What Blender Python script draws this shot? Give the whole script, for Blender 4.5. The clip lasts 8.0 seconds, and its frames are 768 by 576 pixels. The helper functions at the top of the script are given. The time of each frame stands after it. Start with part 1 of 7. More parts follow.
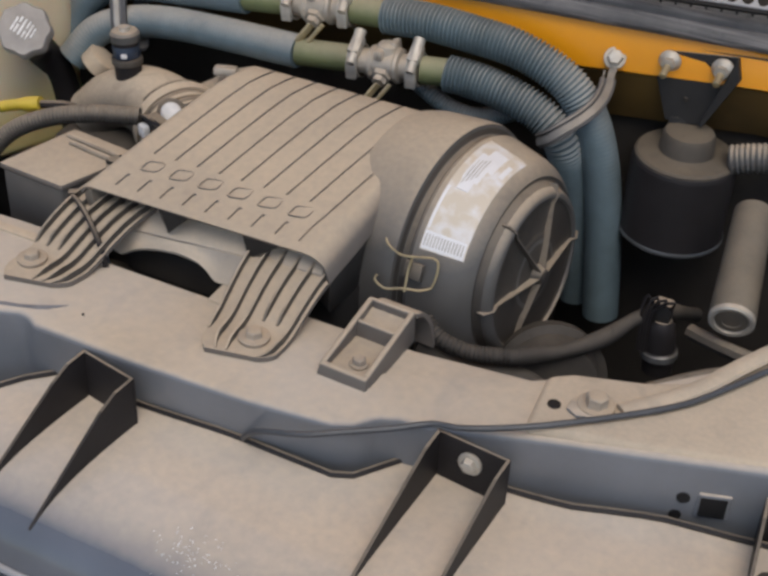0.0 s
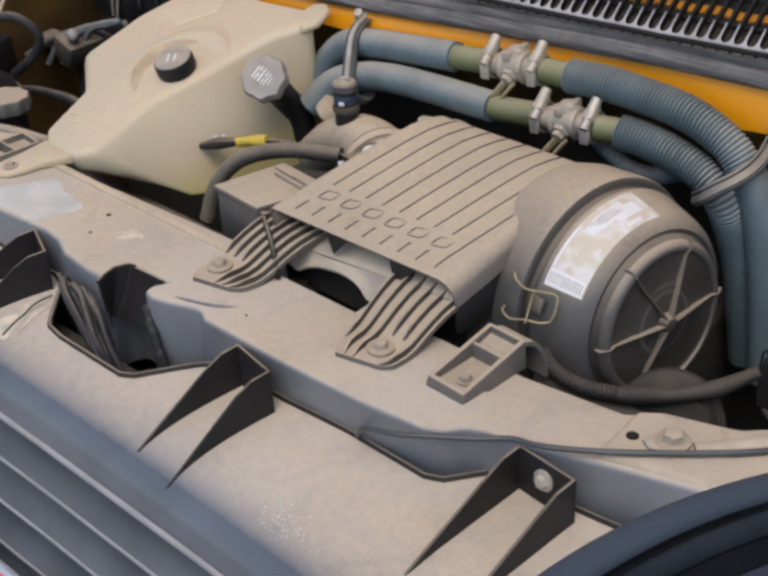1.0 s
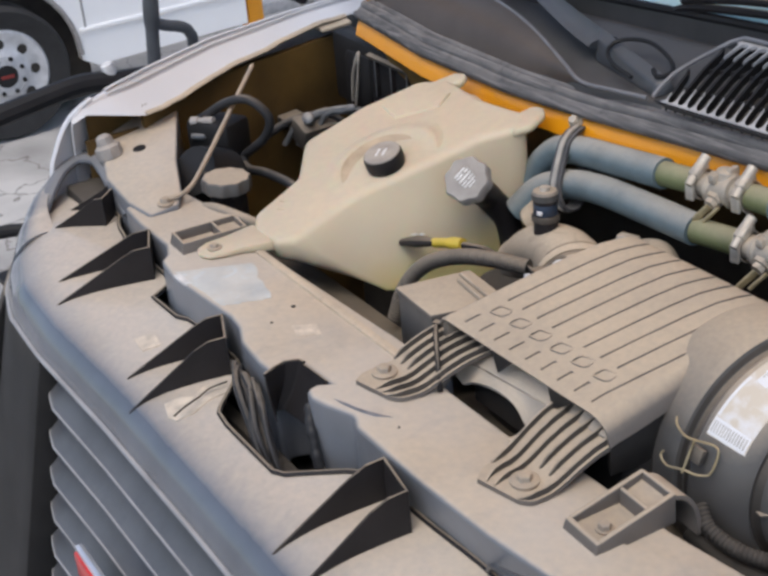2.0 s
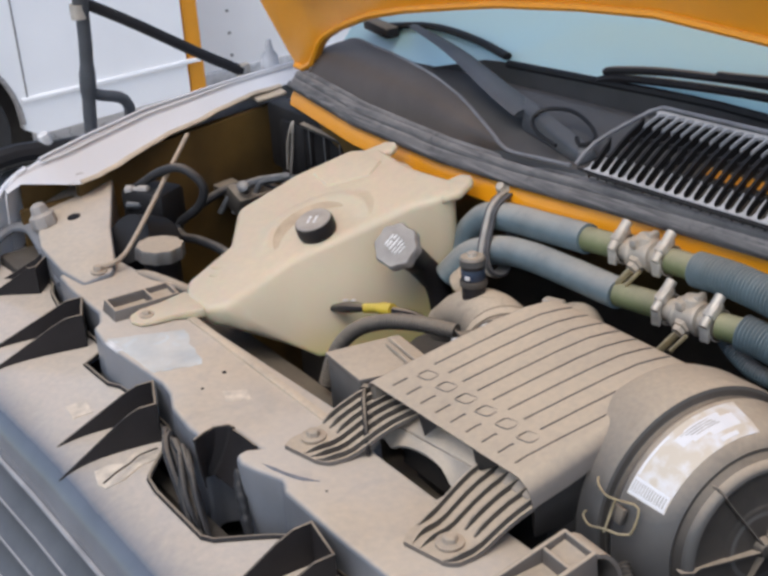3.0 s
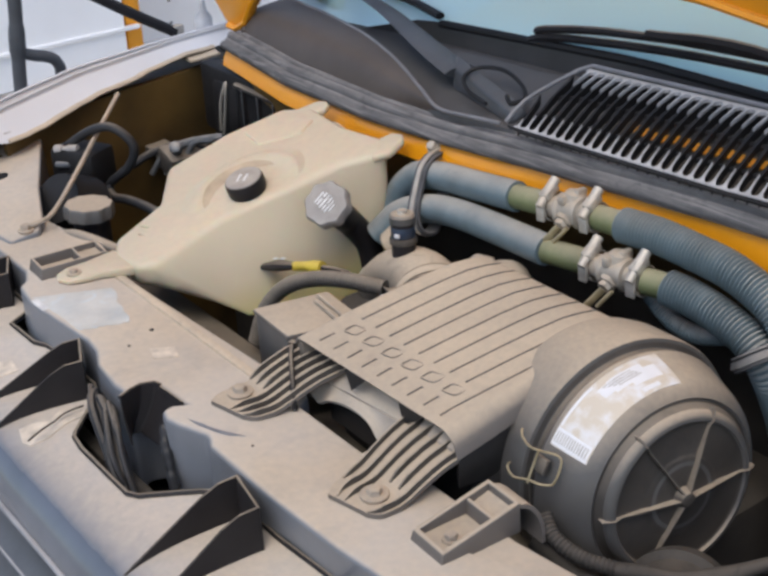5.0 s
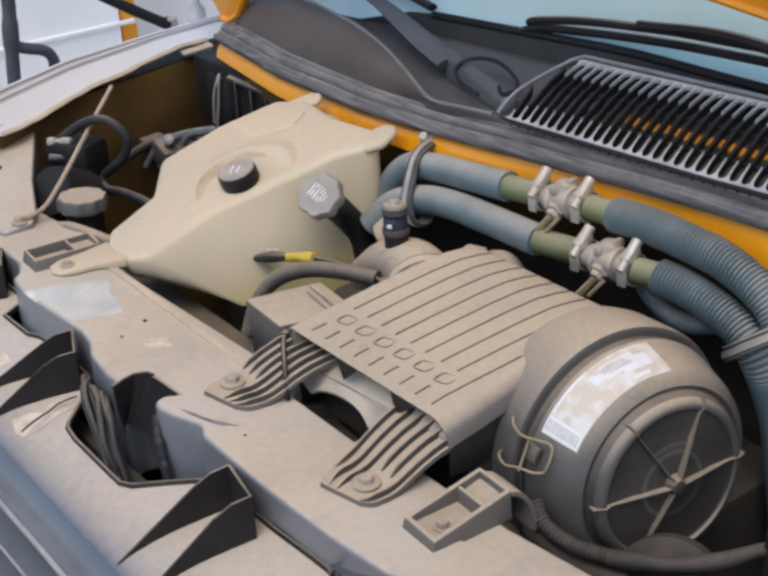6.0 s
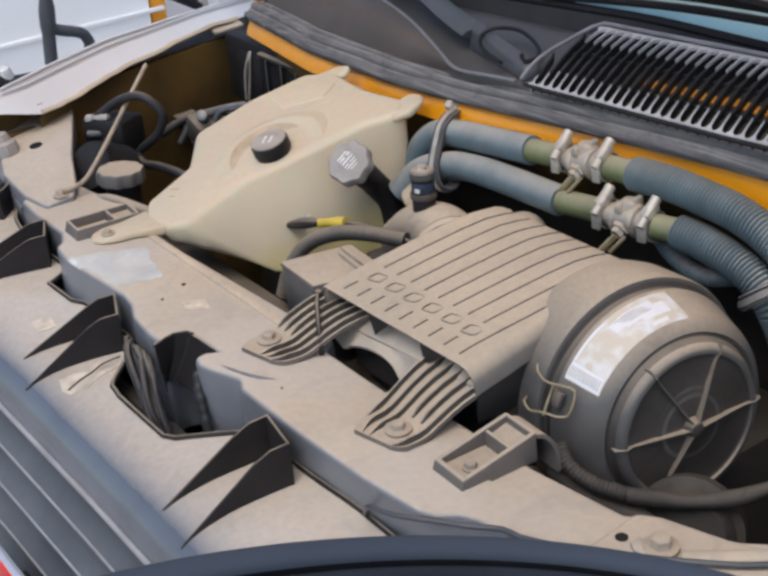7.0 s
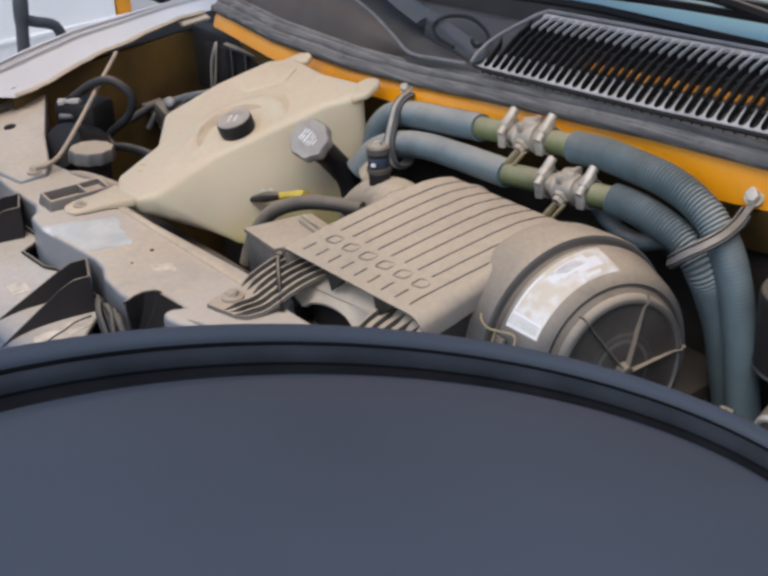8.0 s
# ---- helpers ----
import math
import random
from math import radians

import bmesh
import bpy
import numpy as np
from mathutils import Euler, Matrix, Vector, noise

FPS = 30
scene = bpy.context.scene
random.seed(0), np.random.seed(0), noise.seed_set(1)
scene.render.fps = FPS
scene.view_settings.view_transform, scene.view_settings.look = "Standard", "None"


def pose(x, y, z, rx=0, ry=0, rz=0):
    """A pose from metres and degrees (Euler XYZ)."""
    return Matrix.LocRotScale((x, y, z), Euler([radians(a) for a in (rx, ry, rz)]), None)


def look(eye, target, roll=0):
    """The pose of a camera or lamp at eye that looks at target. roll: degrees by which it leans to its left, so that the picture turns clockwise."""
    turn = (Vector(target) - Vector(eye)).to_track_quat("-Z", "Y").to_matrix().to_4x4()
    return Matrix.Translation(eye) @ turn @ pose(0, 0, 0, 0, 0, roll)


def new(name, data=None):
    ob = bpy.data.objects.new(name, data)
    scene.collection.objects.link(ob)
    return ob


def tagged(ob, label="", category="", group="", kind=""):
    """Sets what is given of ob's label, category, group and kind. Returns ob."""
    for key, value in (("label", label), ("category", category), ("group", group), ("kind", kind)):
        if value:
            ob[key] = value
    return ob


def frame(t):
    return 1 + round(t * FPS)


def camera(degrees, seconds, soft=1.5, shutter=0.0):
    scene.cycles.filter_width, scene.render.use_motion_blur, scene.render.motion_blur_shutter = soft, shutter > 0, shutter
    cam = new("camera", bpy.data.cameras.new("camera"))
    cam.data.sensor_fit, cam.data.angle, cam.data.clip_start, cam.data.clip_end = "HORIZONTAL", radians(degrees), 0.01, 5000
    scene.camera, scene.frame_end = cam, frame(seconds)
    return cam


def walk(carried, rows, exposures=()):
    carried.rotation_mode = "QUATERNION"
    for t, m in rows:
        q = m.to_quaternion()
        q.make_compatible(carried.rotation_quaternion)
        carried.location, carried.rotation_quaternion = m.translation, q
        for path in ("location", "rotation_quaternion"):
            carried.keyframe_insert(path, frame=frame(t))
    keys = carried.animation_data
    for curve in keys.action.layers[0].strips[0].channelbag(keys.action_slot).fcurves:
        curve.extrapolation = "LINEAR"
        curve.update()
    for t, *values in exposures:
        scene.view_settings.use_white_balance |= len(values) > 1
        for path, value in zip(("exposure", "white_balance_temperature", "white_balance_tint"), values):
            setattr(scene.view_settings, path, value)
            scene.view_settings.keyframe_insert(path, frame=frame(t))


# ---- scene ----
cam = camera(33.0, 8.0, soft=3.1)
PATH = [
    (0, (0.822, -0.884, 1.824), (0.158, 0.583, 0.639), 3.1),
    (0.3, (0.948, -0.851, 1.809), (0.073, 0.538, 0.666), 1.0),
    (0.5, (1.021, -0.865, 1.832), (0.044, 0.468, 0.705), -1.0),
    (0.7, (1.064, -0.872, 1.834), (0.009, 0.412, 0.721), -1.5),
    (1, (1.133, -0.851, 1.841), (-0.056, 0.349, 0.769), -2.8),
    (1.2, (1.166, -0.793, 1.842), (-0.125, 0.321, 0.796), -2.2),
    (1.4, (1.184, -0.735, 1.834), (-0.201, 0.275, 0.804), -2.2),
    (1.5, (1.186, -0.723, 1.84), (-0.228, 0.244, 0.807), -2.7),
    (1.7, (1.185, -0.701, 1.835), (-0.280, 0.207, 0.819), -4.1),
    (2, (1.18, -0.684, 1.861), (-0.333, 0.205, 0.901), -4.8),
    (2.2, (1.186, -0.659, 1.872), (-0.338, 0.248, 0.948), -4.9),
    (3.5, (1.22, -0.681, 1.858), (-0.269, 0.327, 0.983), -3.2),
    (4, (1.224, -0.674, 1.85), (-0.247, 0.342, 0.954), -2.9),
    (4.5, (1.225, -0.662, 1.844), (-0.227, 0.373, 0.937), -2.7),
    (6, (1.238, -0.66, 1.835), (-0.199, 0.385, 0.918), -2.8),
    (6.5, (1.249, -0.66, 1.834), (-0.189, 0.372, 0.902), -2.8),
    (7, (1.301, -0.706, 1.833), (-0.158, 0.296, 0.902), -4.3),
    (7.2, (1.320, -0.727, 1.833), (-0.123, 0.296, 0.899), -3.3),
    (7.5, (1.339, -0.745, 1.826), (-0.092, 0.298, 0.898), -2.2),
    (7.8, (1.380, -0.755, 1.812), (-0.061, 0.283, 0.892), -3.7),
    (8, (1.422, -0.786, 1.816), (-0.013, 0.272, 0.91), -3.0),
]
EXPOSURES = [(0, -0.20, 6750, 10), (0.5, -0.07, 6690, 10), (1.0, -0.03, 6620, 10), (2.2, 0.09, 6490, 10), (3.5, 0.14, 6460, 10), (8, 0.06, 6450, 10)]
walk(cam, [(t, look(eye, target, roll)) for t, eye, target, roll in PATH], EXPOSURES)

SKY, SUN = 0.17, 1.3
MIRROR_M, MIRROR_N, MIRROR_R, MIRROR_FLAT, MIRROR_SPIN = (1.1360, -0.5884, 1.5217), (0.2160, 0.2222, 1.0), 0.262, 0.640, 1.3650

# ---------------------------------------------------------------- light
world = bpy.data.worlds.new("world")
scene.world = world
world.use_nodes = True
wn = world.node_tree.nodes
sky = wn.new("ShaderNodeTexSky")
sky.sky_type, sky.sun_disc = "NISHITA", False
sky.sun_elevation, sky.sun_rotation = radians(63), radians(150)
sky.dust_density, sky.air_density = 2.0, 1.0
world.node_tree.links.new(sky.outputs[0], wn["Background"].inputs[0])
wn["Background"].inputs[1].default_value = SKY
sun = new("sun", bpy.data.lights.new("sun", "SUN"))
sun.data.energy, sun.data.angle, sun.data.color = SUN, radians(40), (1.0, 0.96, 0.90)
sun.matrix_world = look((0.95, -1.6, 4.5), (0, 0, 0.9))

# ---------------------------------------------------------------- materials
DUST = (0.585, 0.48, 0.355)


def mat(name, col, rough=0.6, metal=0.0, dust=0.0, var=0.22, scale=30.0, bump=0.12, low=0.15, high=0.8, dustcol=DUST,
        base_dust=0.0, coat=0.0, spec=0.5, wear=0.3, greyed=0.0):
    m = bpy.data.materials.new(name)
    m.use_nodes = True
    n, l = m.node_tree.nodes, m.node_tree.links
    b = n["Principled BSDF"]
    co = n.new("ShaderNodeTexCoord").outputs["Object"]
    big, fine = n.new("ShaderNodeTexNoise"), n.new("ShaderNodeTexNoise")
    big.inputs["Scale"].default_value, big.inputs["Detail"].default_value = scale, 6
    fine.inputs["Scale"].default_value, fine.inputs["Detail"].default_value = scale * 14, 4
    l.new(co, big.inputs["Vector"]), l.new(co, fine.inputs["Vector"])
    mixer = n.new("ShaderNodeMix")
    mixer.data_type = "RGBA"
    mixer.inputs[6].default_value = (*[c * (1 - var) for c in col], 1)
    mixer.inputs[7].default_value = (*[min(1, c * (1 + var)) for c in col], 1)
    ramp = n.new("ShaderNodeMapRange")
    ramp.inputs[1].default_value, ramp.inputs[2].default_value = 0.3, 0.7
    l.new(big.outputs[0], ramp.inputs[0]), l.new(ramp.outputs[0], mixer.inputs[0])
    out = mixer.outputs[2]
    b.inputs["Roughness"].default_value, b.inputs["Metallic"].default_value = rough, metal
    b.inputs["Coat Weight"].default_value = coat
    b.inputs["Specular IOR Level"].default_value = spec
    if dust:
        geo = n.new("ShaderNodeNewGeometry")
        sep = n.new("ShaderNodeSeparateXYZ")
        l.new(geo.outputs["Normal"], sep.inputs[0])
        up = n.new("ShaderNodeMapRange")
        up.inputs[1].default_value, up.inputs[2].default_value = low, high
        up.inputs[3].default_value, up.inputs[4].default_value = base_dust, 1.0
        # loose grains blur the edge of the dust
        ragged, sum_ = n.new("ShaderNodeMapRange"), n.new("ShaderNodeMath")
        ragged.inputs[1].default_value, ragged.inputs[2].default_value = 0.3, 0.7
        ragged.inputs[3].default_value, ragged.inputs[4].default_value = -0.02 * (high - low), 0.02 * (high - low)
        ragged.clamp = False
        l.new(fine.outputs[0], ragged.inputs[0]), l.new(ragged.outputs[0], sum_.inputs[0])
        l.new(sep.outputs[2], sum_.inputs[1]), l.new(sum_.outputs[0], up.inputs[0])
        patch = n.new("ShaderNodeMapRange")
        patch.inputs[1].default_value, patch.inputs[2].default_value = 0.25, 0.6
        patch.inputs[3].default_value, patch.inputs[4].default_value = 1.0 - wear, 1.0
        both = n.new("ShaderNodeTexNoise")
        both.inputs["Scale"].default_value, both.inputs["Detail"].default_value = scale * 0.5, 8
        l.new(co, both.inputs["Vector"]), l.new(both.outputs[0], patch.inputs[0])
        mul = n.new("ShaderNodeMath")
        mul.operation = "MULTIPLY"
        l.new(up.outputs[0], mul.inputs[0]), l.new(patch.outputs[0], mul.inputs[1])
        # rubbed smears: a stretched noise that thins the dust in places
        smear = n.new("ShaderNodeTexNoise")
        smear.inputs["Scale"].default_value, smear.inputs["Detail"].default_value = scale * 1.7, 5
        smear.inputs["Distortion"].default_value = 1.2
        l.new(co, smear.inputs["Vector"])
        rub = n.new("ShaderNodeMapRange")
        rub.inputs[1].default_value, rub.inputs[2].default_value = 0.54, 0.72
        rub.inputs[3].default_value, rub.inputs[4].default_value = dust, dust * (1.0 - wear)
        l.new(smear.outputs[0], rub.inputs[0])
        mul2 = n.new("ShaderNodeMath")
        mul2.operation = "MULTIPLY"
        l.new(rub.outputs[0], mul2.inputs[1])
        l.new(mul.outputs[0], mul2.inputs[0])
        grain = n.new("ShaderNodeMix")
        grain.data_type = "RGBA"
        grain.inputs[6].default_value = (*[c * k for c, k in zip(dustcol, (0.82, 0.84, 0.88))], 1)
        grain.inputs[7].default_value = (*[min(1, c * k) for c, k in zip(dustcol, (1.12, 1.10, 1.06))], 1)
        tone = n.new("ShaderNodeMath")
        tone.operation = "ADD"
        half = n.new("ShaderNodeMapRange")
        half.inputs[1].default_value, half.inputs[2].default_value = 0.35, 0.65
        half.inputs[3].default_value, half.inputs[4].default_value = -0.16, 0.16
        l.new(both.outputs[0], half.inputs[0])
        l.new(fine.outputs[0], tone.inputs[0]), l.new(half.outputs[0], tone.inputs[1])
        l.new(tone.outputs[0], grain.inputs[0])
        dusty = grain.outputs[2]
        if greyed:
            wide, part_of, pale = n.new("ShaderNodeTexNoise"), n.new("ShaderNodeMapRange"), n.new("ShaderNodeMix")
            wide.inputs["Scale"].default_value, wide.inputs["Detail"].default_value = 3.6, 5
            part_of.inputs[1].default_value, part_of.inputs[2].default_value = 0.42, 0.62
            part_of.inputs[3].default_value, part_of.inputs[4].default_value = 0.0, greyed
            pale.data_type = "RGBA"
            pale.inputs[7].default_value = (0.45, 0.455, 0.46, 1)
            l.new(co, wide.inputs["Vector"]), l.new(wide.outputs[0], part_of.inputs[0])
            l.new(part_of.outputs[0], pale.inputs[0]), l.new(dusty, pale.inputs[6])
            dusty = pale.outputs[2]
        over = n.new("ShaderNodeMix")
        over.data_type = "RGBA"
        l.new(mul2.outputs[0], over.inputs[0])
        l.new(out, over.inputs[6]), l.new(dusty, over.inputs[7])
        out = over.outputs[2]
        rr = n.new("ShaderNodeMapRange")
        rr.inputs[3].default_value, rr.inputs[4].default_value = rough, 0.95
        l.new(mul2.outputs[0], rr.inputs[0]), l.new(rr.outputs[0], b.inputs["Roughness"])
    l.new(out, b.inputs["Base Color"])
    if bump:
        bm_ = n.new("ShaderNodeBump")
        bm_.inputs["Strength"].default_value, bm_.inputs["Distance"].default_value = bump, 0.002
        l.new(fine.outputs[0], bm_.inputs["Height"]), l.new(bm_.outputs[0], b.inputs["Normal"])
    return m


DUSTY_GREY = mat("dusty_grey_plastic", (0.115, 0.105, 0.098), 0.5, dustcol=(0.545, 0.445, 0.327), dust=0.86, low=0.38, high=0.9, base_dust=0.05, scale=9, wear=0.1)
DUSTY_STEEL = mat("dusty_painted_steel", (0.150, 0.165, 0.190), 0.30, dust=0.97, low=0.5, high=0.985, base_dust=0.07, scale=7, wear=0.2, greyed=0.35)
PANEL = mat("dusty_panel_plastic", (0.090, 0.101, 0.122), 0.24, dustcol=(0.64, 0.53, 0.405), dust=0.97, low=0.82, high=0.997, base_dust=0.025, scale=7, wear=0.12, greyed=0.25, coat=1.0)
FIN = mat("black_fin_plastic", (0.021, 0.019, 0.020), 0.5, dust=0.5, low=0.75, high=1.0, base_dust=0.006, scale=16, spec=0.22)
BLACK = mat("black_plastic", (0.016, 0.0165, 0.018), 0.55, dust=0.55, low=0.4, high=1.0, base_dust=0.03, scale=16, spec=0.25)
CANM = mat("can_plastic", (0.084, 0.082, 0.080), 0.42, dust=0.80, low=0.38, high=1.05, base_dust=0.02, scale=11, wear=0.2)
RIBFIN = mat("dark_rib_plastic", (0.040, 0.038, 0.037), 0.5, dust=0.85, low=0.55, high=0.95, base_dust=0.05, scale=20, wear=0.25)
HARN = mat("dirty_harness_sleeve", (0.026, 0.024, 0.022), 0.75, dust=0.14, low=0.1, high=1.0, base_dust=0.06, scale=30, wear=0.5)
CAPR = mat("end_cap_spokes", (0.06, 0.057, 0.054), 0.5, dust=0.55, low=0.1, high=1.0, base_dust=0.12, scale=15, wear=0.4)
CAPM = mat("end_cap_plastic", (0.030, 0.028, 0.027), 0.5, dust=0.45, low=0.25, high=1.0, base_dust=0.09, scale=15, wear=0.4)
WIREB = mat("dusty_black_wire", (0.026, 0.027, 0.030), 0.55, dust=0.3, spec=0.3, low=0.6, high=1.0, base_dust=0.03, scale=40, wear=0.5)
LOUVRE = mat("shaded_louvre_plastic", (0.064, 0.070, 0.082), 0.35, dust=0.25, low=0.5, high=1.0, scale=10, dustcol=(0.36, 0.35, 0.34))
# near-black that puts the shade of deep cavities into the colour
DARK = mat("cavity_shade_dark", (0.0323, 0.0277, 0.0237), 0.85, dust=0.10, low=0.2, high=0.9, base_dust=0.05, scale=18)
DUSTY_DARK = mat("dusty_dark_metal", (0.04, 0.037, 0.034), 0.65, dust=0.45, low=0.1, high=1.0, base_dust=0.07, scale=18)
TANK_DUST_SHADE = mat("brown_dust_and_shade_on_tank", (0.47, 0.37, 0.26), 0.8, scale=30, var=0.15)
# pale grey that puts the highlight on rounded edges into the colour
LIP = mat("lit_edge_plastic", (0.27, 0.28, 0.30), 0.4, scale=14, dust=0.3, low=0.3, high=1.0)
ORANGE = mat("orange_body_paint", (0.80, 0.315, 0.006), 0.35, dust=0.10, low=0.5, high=0.95, scale=8, bump=0.02, coat=0.3, var=0.07)
# dusty orange paint darkened to brown: the bay's shade is in the colour
BROWN = mat("shaded_dusty_orange_panel", (0.115, 0.066, 0.015), 0.6, dust=0.3, scale=5, base_dust=0.35, dustcol=(0.035, 0.028, 0.018), var=0.7)
WHITE = mat("white_body_paint", (0.66, 0.66, 0.675), 0.35, dust=0.15, low=0.6, high=1.0, scale=6, bump=0.02, coat=0.3, var=0.05, dustcol=(0.55, 0.52, 0.5))
SEAL = mat("rubber_weatherstrip", (0.052, 0.052, 0.055), 0.6, dust=0.55, low=0.3, high=1.0, scale=26, base_dust=0.06, dustcol=(0.25, 0.24, 0.23), wear=0.7)
COWL = mat("cowl_plastic", (0.068, 0.054, 0.046), 0.45, dust=0.25, low=0.4, high=1.0, scale=10, dustcol=(0.2, 0.17, 0.14))
COWL_TRIM = mat("grey_cowl_plastic", (0.055, 0.06, 0.068), 0.4, dust=0.3, low=0.5, high=1.0, scale=14, dustcol=(0.16, 0.155, 0.15))
# paler than the ribs: light on the slot ends put into the colour
GRILLE_LIT = mat("lit_slot_edge_plastic", (0.36, 0.36, 0.365), 0.45, dust=0.4, low=0.3, high=1.0, scale=20, dustcol=(0.55, 0.52, 0.48))
BEADM = mat("grey_trim_bead", (0.17, 0.17, 0.18), 0.4, scale=20, dust=0.3, low=0.4, high=1.0, dustcol=(0.3, 0.29, 0.28))
RIDGE_DARK = mat("ridge_shade_dark", (0.026, 0.031, 0.039), 0.8, scale=30, spec=0.1, bump=0.03)


def streaked_rubber():
    """Weathered rubber with pale streaks along its length."""
    m = mat("streaked_weatherstrip", (0.060, 0.059, 0.060), 0.55, dust=0.62, low=0.2, high=1.0, scale=26, base_dust=0.12, dustcol=(0.30, 0.285, 0.275), wear=0.7)
    n, l = m.node_tree.nodes, m.node_tree.links
    b = n["Principled BSDF"]
    colour = b.inputs["Base Color"].links[0].from_socket
    stretch, noise, ramp, mix = n.new("ShaderNodeMapping"), n.new("ShaderNodeTexNoise"), n.new("ShaderNodeMapRange"), n.new("ShaderNodeMix")
    stretch.inputs["Scale"].default_value = (7, 190, 190)
    noise.inputs["Scale"].default_value, noise.inputs["Detail"].default_value = 1.0, 8
    ramp.inputs[1].default_value, ramp.inputs[2].default_value, ramp.inputs[4].default_value = 0.50, 0.72, 0.75
    mix.data_type = "RGBA"
    mix.inputs[7].default_value = (0.30, 0.28, 0.27, 1)
    l.new(n["Texture Coordinate"].outputs["Object"], stretch.inputs["Vector"]), l.new(stretch.outputs[0], noise.inputs["Vector"])
    l.new(noise.outputs[0], ramp.inputs[0]), l.new(ramp.outputs[0], mix.inputs[0])
    l.new(colour, mix.inputs[6]), l.new(mix.outputs[2], b.inputs["Base Color"])
    return m


STRIPM = streaked_rubber()
GROOVE_BLACK = mat("groove_shade_black", (0.009, 0.010, 0.012), 0.85, scale=30, spec=0.1, bump=0.03)
# black trim; on the cowl ribs it also carries their shade
RIBM = mat("black_trim_shaded_rib", (0.017, 0.0165, 0.017), 0.55, scale=20, spec=0.25)
VANW = mat("white_van_paint", (0.93, 0.92, 0.91), 0.3, scale=3, bump=0.01, coat=0.4, var=0.03)
DULLALU = mat("dusty_aluminium_pipe", (0.14, 0.12, 0.095), 0.6, 0.2, dust=0.6, low=0.1, high=1.0, scale=30, dustcol=(0.28, 0.24, 0.18))
FLOORT = mat("grey_tan_intake_plastic", (0.34, 0.32, 0.30), 0.6, dust=0.8, low=0.0, high=0.7, scale=12, base_dust=0.35)
COWLB = mat("black_cowl_tray_plastic", (0.060, 0.058, 0.058), 0.5, dust=0.25, low=0.4, high=1.0, scale=10, dustcol=(0.12, 0.11, 0.1))
LOOM = mat("blue_grey_loom", (0.112, 0.164, 0.190), 0.45, dust=0.75, low=0.15, high=1.0, scale=20, base_dust=0.05, dustcol=(0.46, 0.42, 0.36))
GREENH = mat("green_rubber_hose", (0.12, 0.15, 0.06), 0.6, dust=0.45, low=0.0, high=0.95, scale=22, base_dust=0.1)
SILVER = mat("zinc_metal", (0.58, 0.56, 0.51), 0.45, 0.6, dust=0.6, low=0.0, high=0.95, scale=60, base_dust=0.25, wear=0.6)
ALLOY = mat("dusty_cast_alloy", (0.5, 0.47, 0.42), 0.5, 0.6, dust=0.7, low=0.0, high=0.9, scale=40, base_dust=0.25)
TANMET = mat("dusty_bolt", (0.32, 0.29, 0.26), 0.5, 0.4, dust=0.85, low=0.1, high=0.85, scale=60, base_dust=0.4)
WIRE = mat("brass_plated_wire", (0.42, 0.35, 0.20), 0.45, 0.7, dust=0.45, scale=60, base_dust=0.2)
YELLOW = mat("yellow_handle", (0.60, 0.44, 0.045), 0.45, dust=0.1, scale=40, bump=0.02)
PAPER = mat("white_paper_label", (0.74, 0.74, 0.75), 0.6, dust=0.0, scale=30, bump=0.03, var=0.06)
PRINT = mat("grey_label_print", (0.30, 0.29, 0.28), 0.7, scale=60, bump=0.0)
GREYCAP = mat("grey_cap_plastic", (0.30, 0.285, 0.272), 0.6, dust=0.35, low=0.4, high=1.0, scale=40, base_dust=0.1)
CAPMARK = mat("pale_cap_marking", (0.7, 0.69, 0.67), 0.6, scale=60, bump=0.0)
RED = mat("red_emblem", (0.62, 0.02, 0.015), 0.35, scale=30, bump=0.0, coat=0.4)
CHROME = mat("bright_trim", (0.8, 0.8, 0.82), 0.2, 0.6, scale=30, bump=0.0, var=0.04)
GRILLEM = mat("grey_grille_plastic", (0.125, 0.135, 0.155), 0.4, dust=0.35, low=0.45, high=1.0, scale=10, dustcol=(0.40, 0.38, 0.36))
MIRROR_BACK = mat("blue_grey_mirror_shell", (0.064, 0.077, 0.098), 0.6, dust=0.0, scale=5, bump=0.02, var=0.10, spec=0.14)
TUBEM = mat("dark_powder_coat", (0.06, 0.065, 0.072), 0.5, dust=0.2, scale=20, dustcol=(0.3, 0.28, 0.26))
TYRE = mat("tyre_rubber", (0.018, 0.018, 0.019), 0.85, dust=0.12, scale=20, base_dust=0.3, dustcol=(0.2, 0.18, 0.16))
ALUM = mat("polished_wheel", (0.52, 0.52, 0.53), 0.4, 0.1, scale=20, bump=0.02)
TRIANG = mat("tan_dust_plastic", (0.3, 0.26, 0.21), 0.7, dust=0.95, low=-0.6, high=0.5, scale=13, base_dust=0.45)
ENGT = mat("dusty_duct_plastic", (0.075, 0.07, 0.065), 0.65, dust=0.92, low=0.0, high=0.95, scale=16, base_dust=0.14)
STAINP = mat("pale_film", (0.60, 0.515, 0.41), 0.6, scale=60, bump=0.05)
PRINT2 = mat("faded_print", (0.48, 0.46, 0.43), 0.7, scale=60, bump=0.0)
DULLZ = mat("dusty_zinc_strap", (0.15, 0.15, 0.15), 0.45, 0.4, dust=0.4, low=0.3, high=1.0, scale=50, base_dust=0.1)
DULL = mat("dull_zinc", (0.15, 0.16, 0.17), 0.4, 0.5, dust=0.3, low=0.4, high=1.0, scale=50, base_dust=0.08)
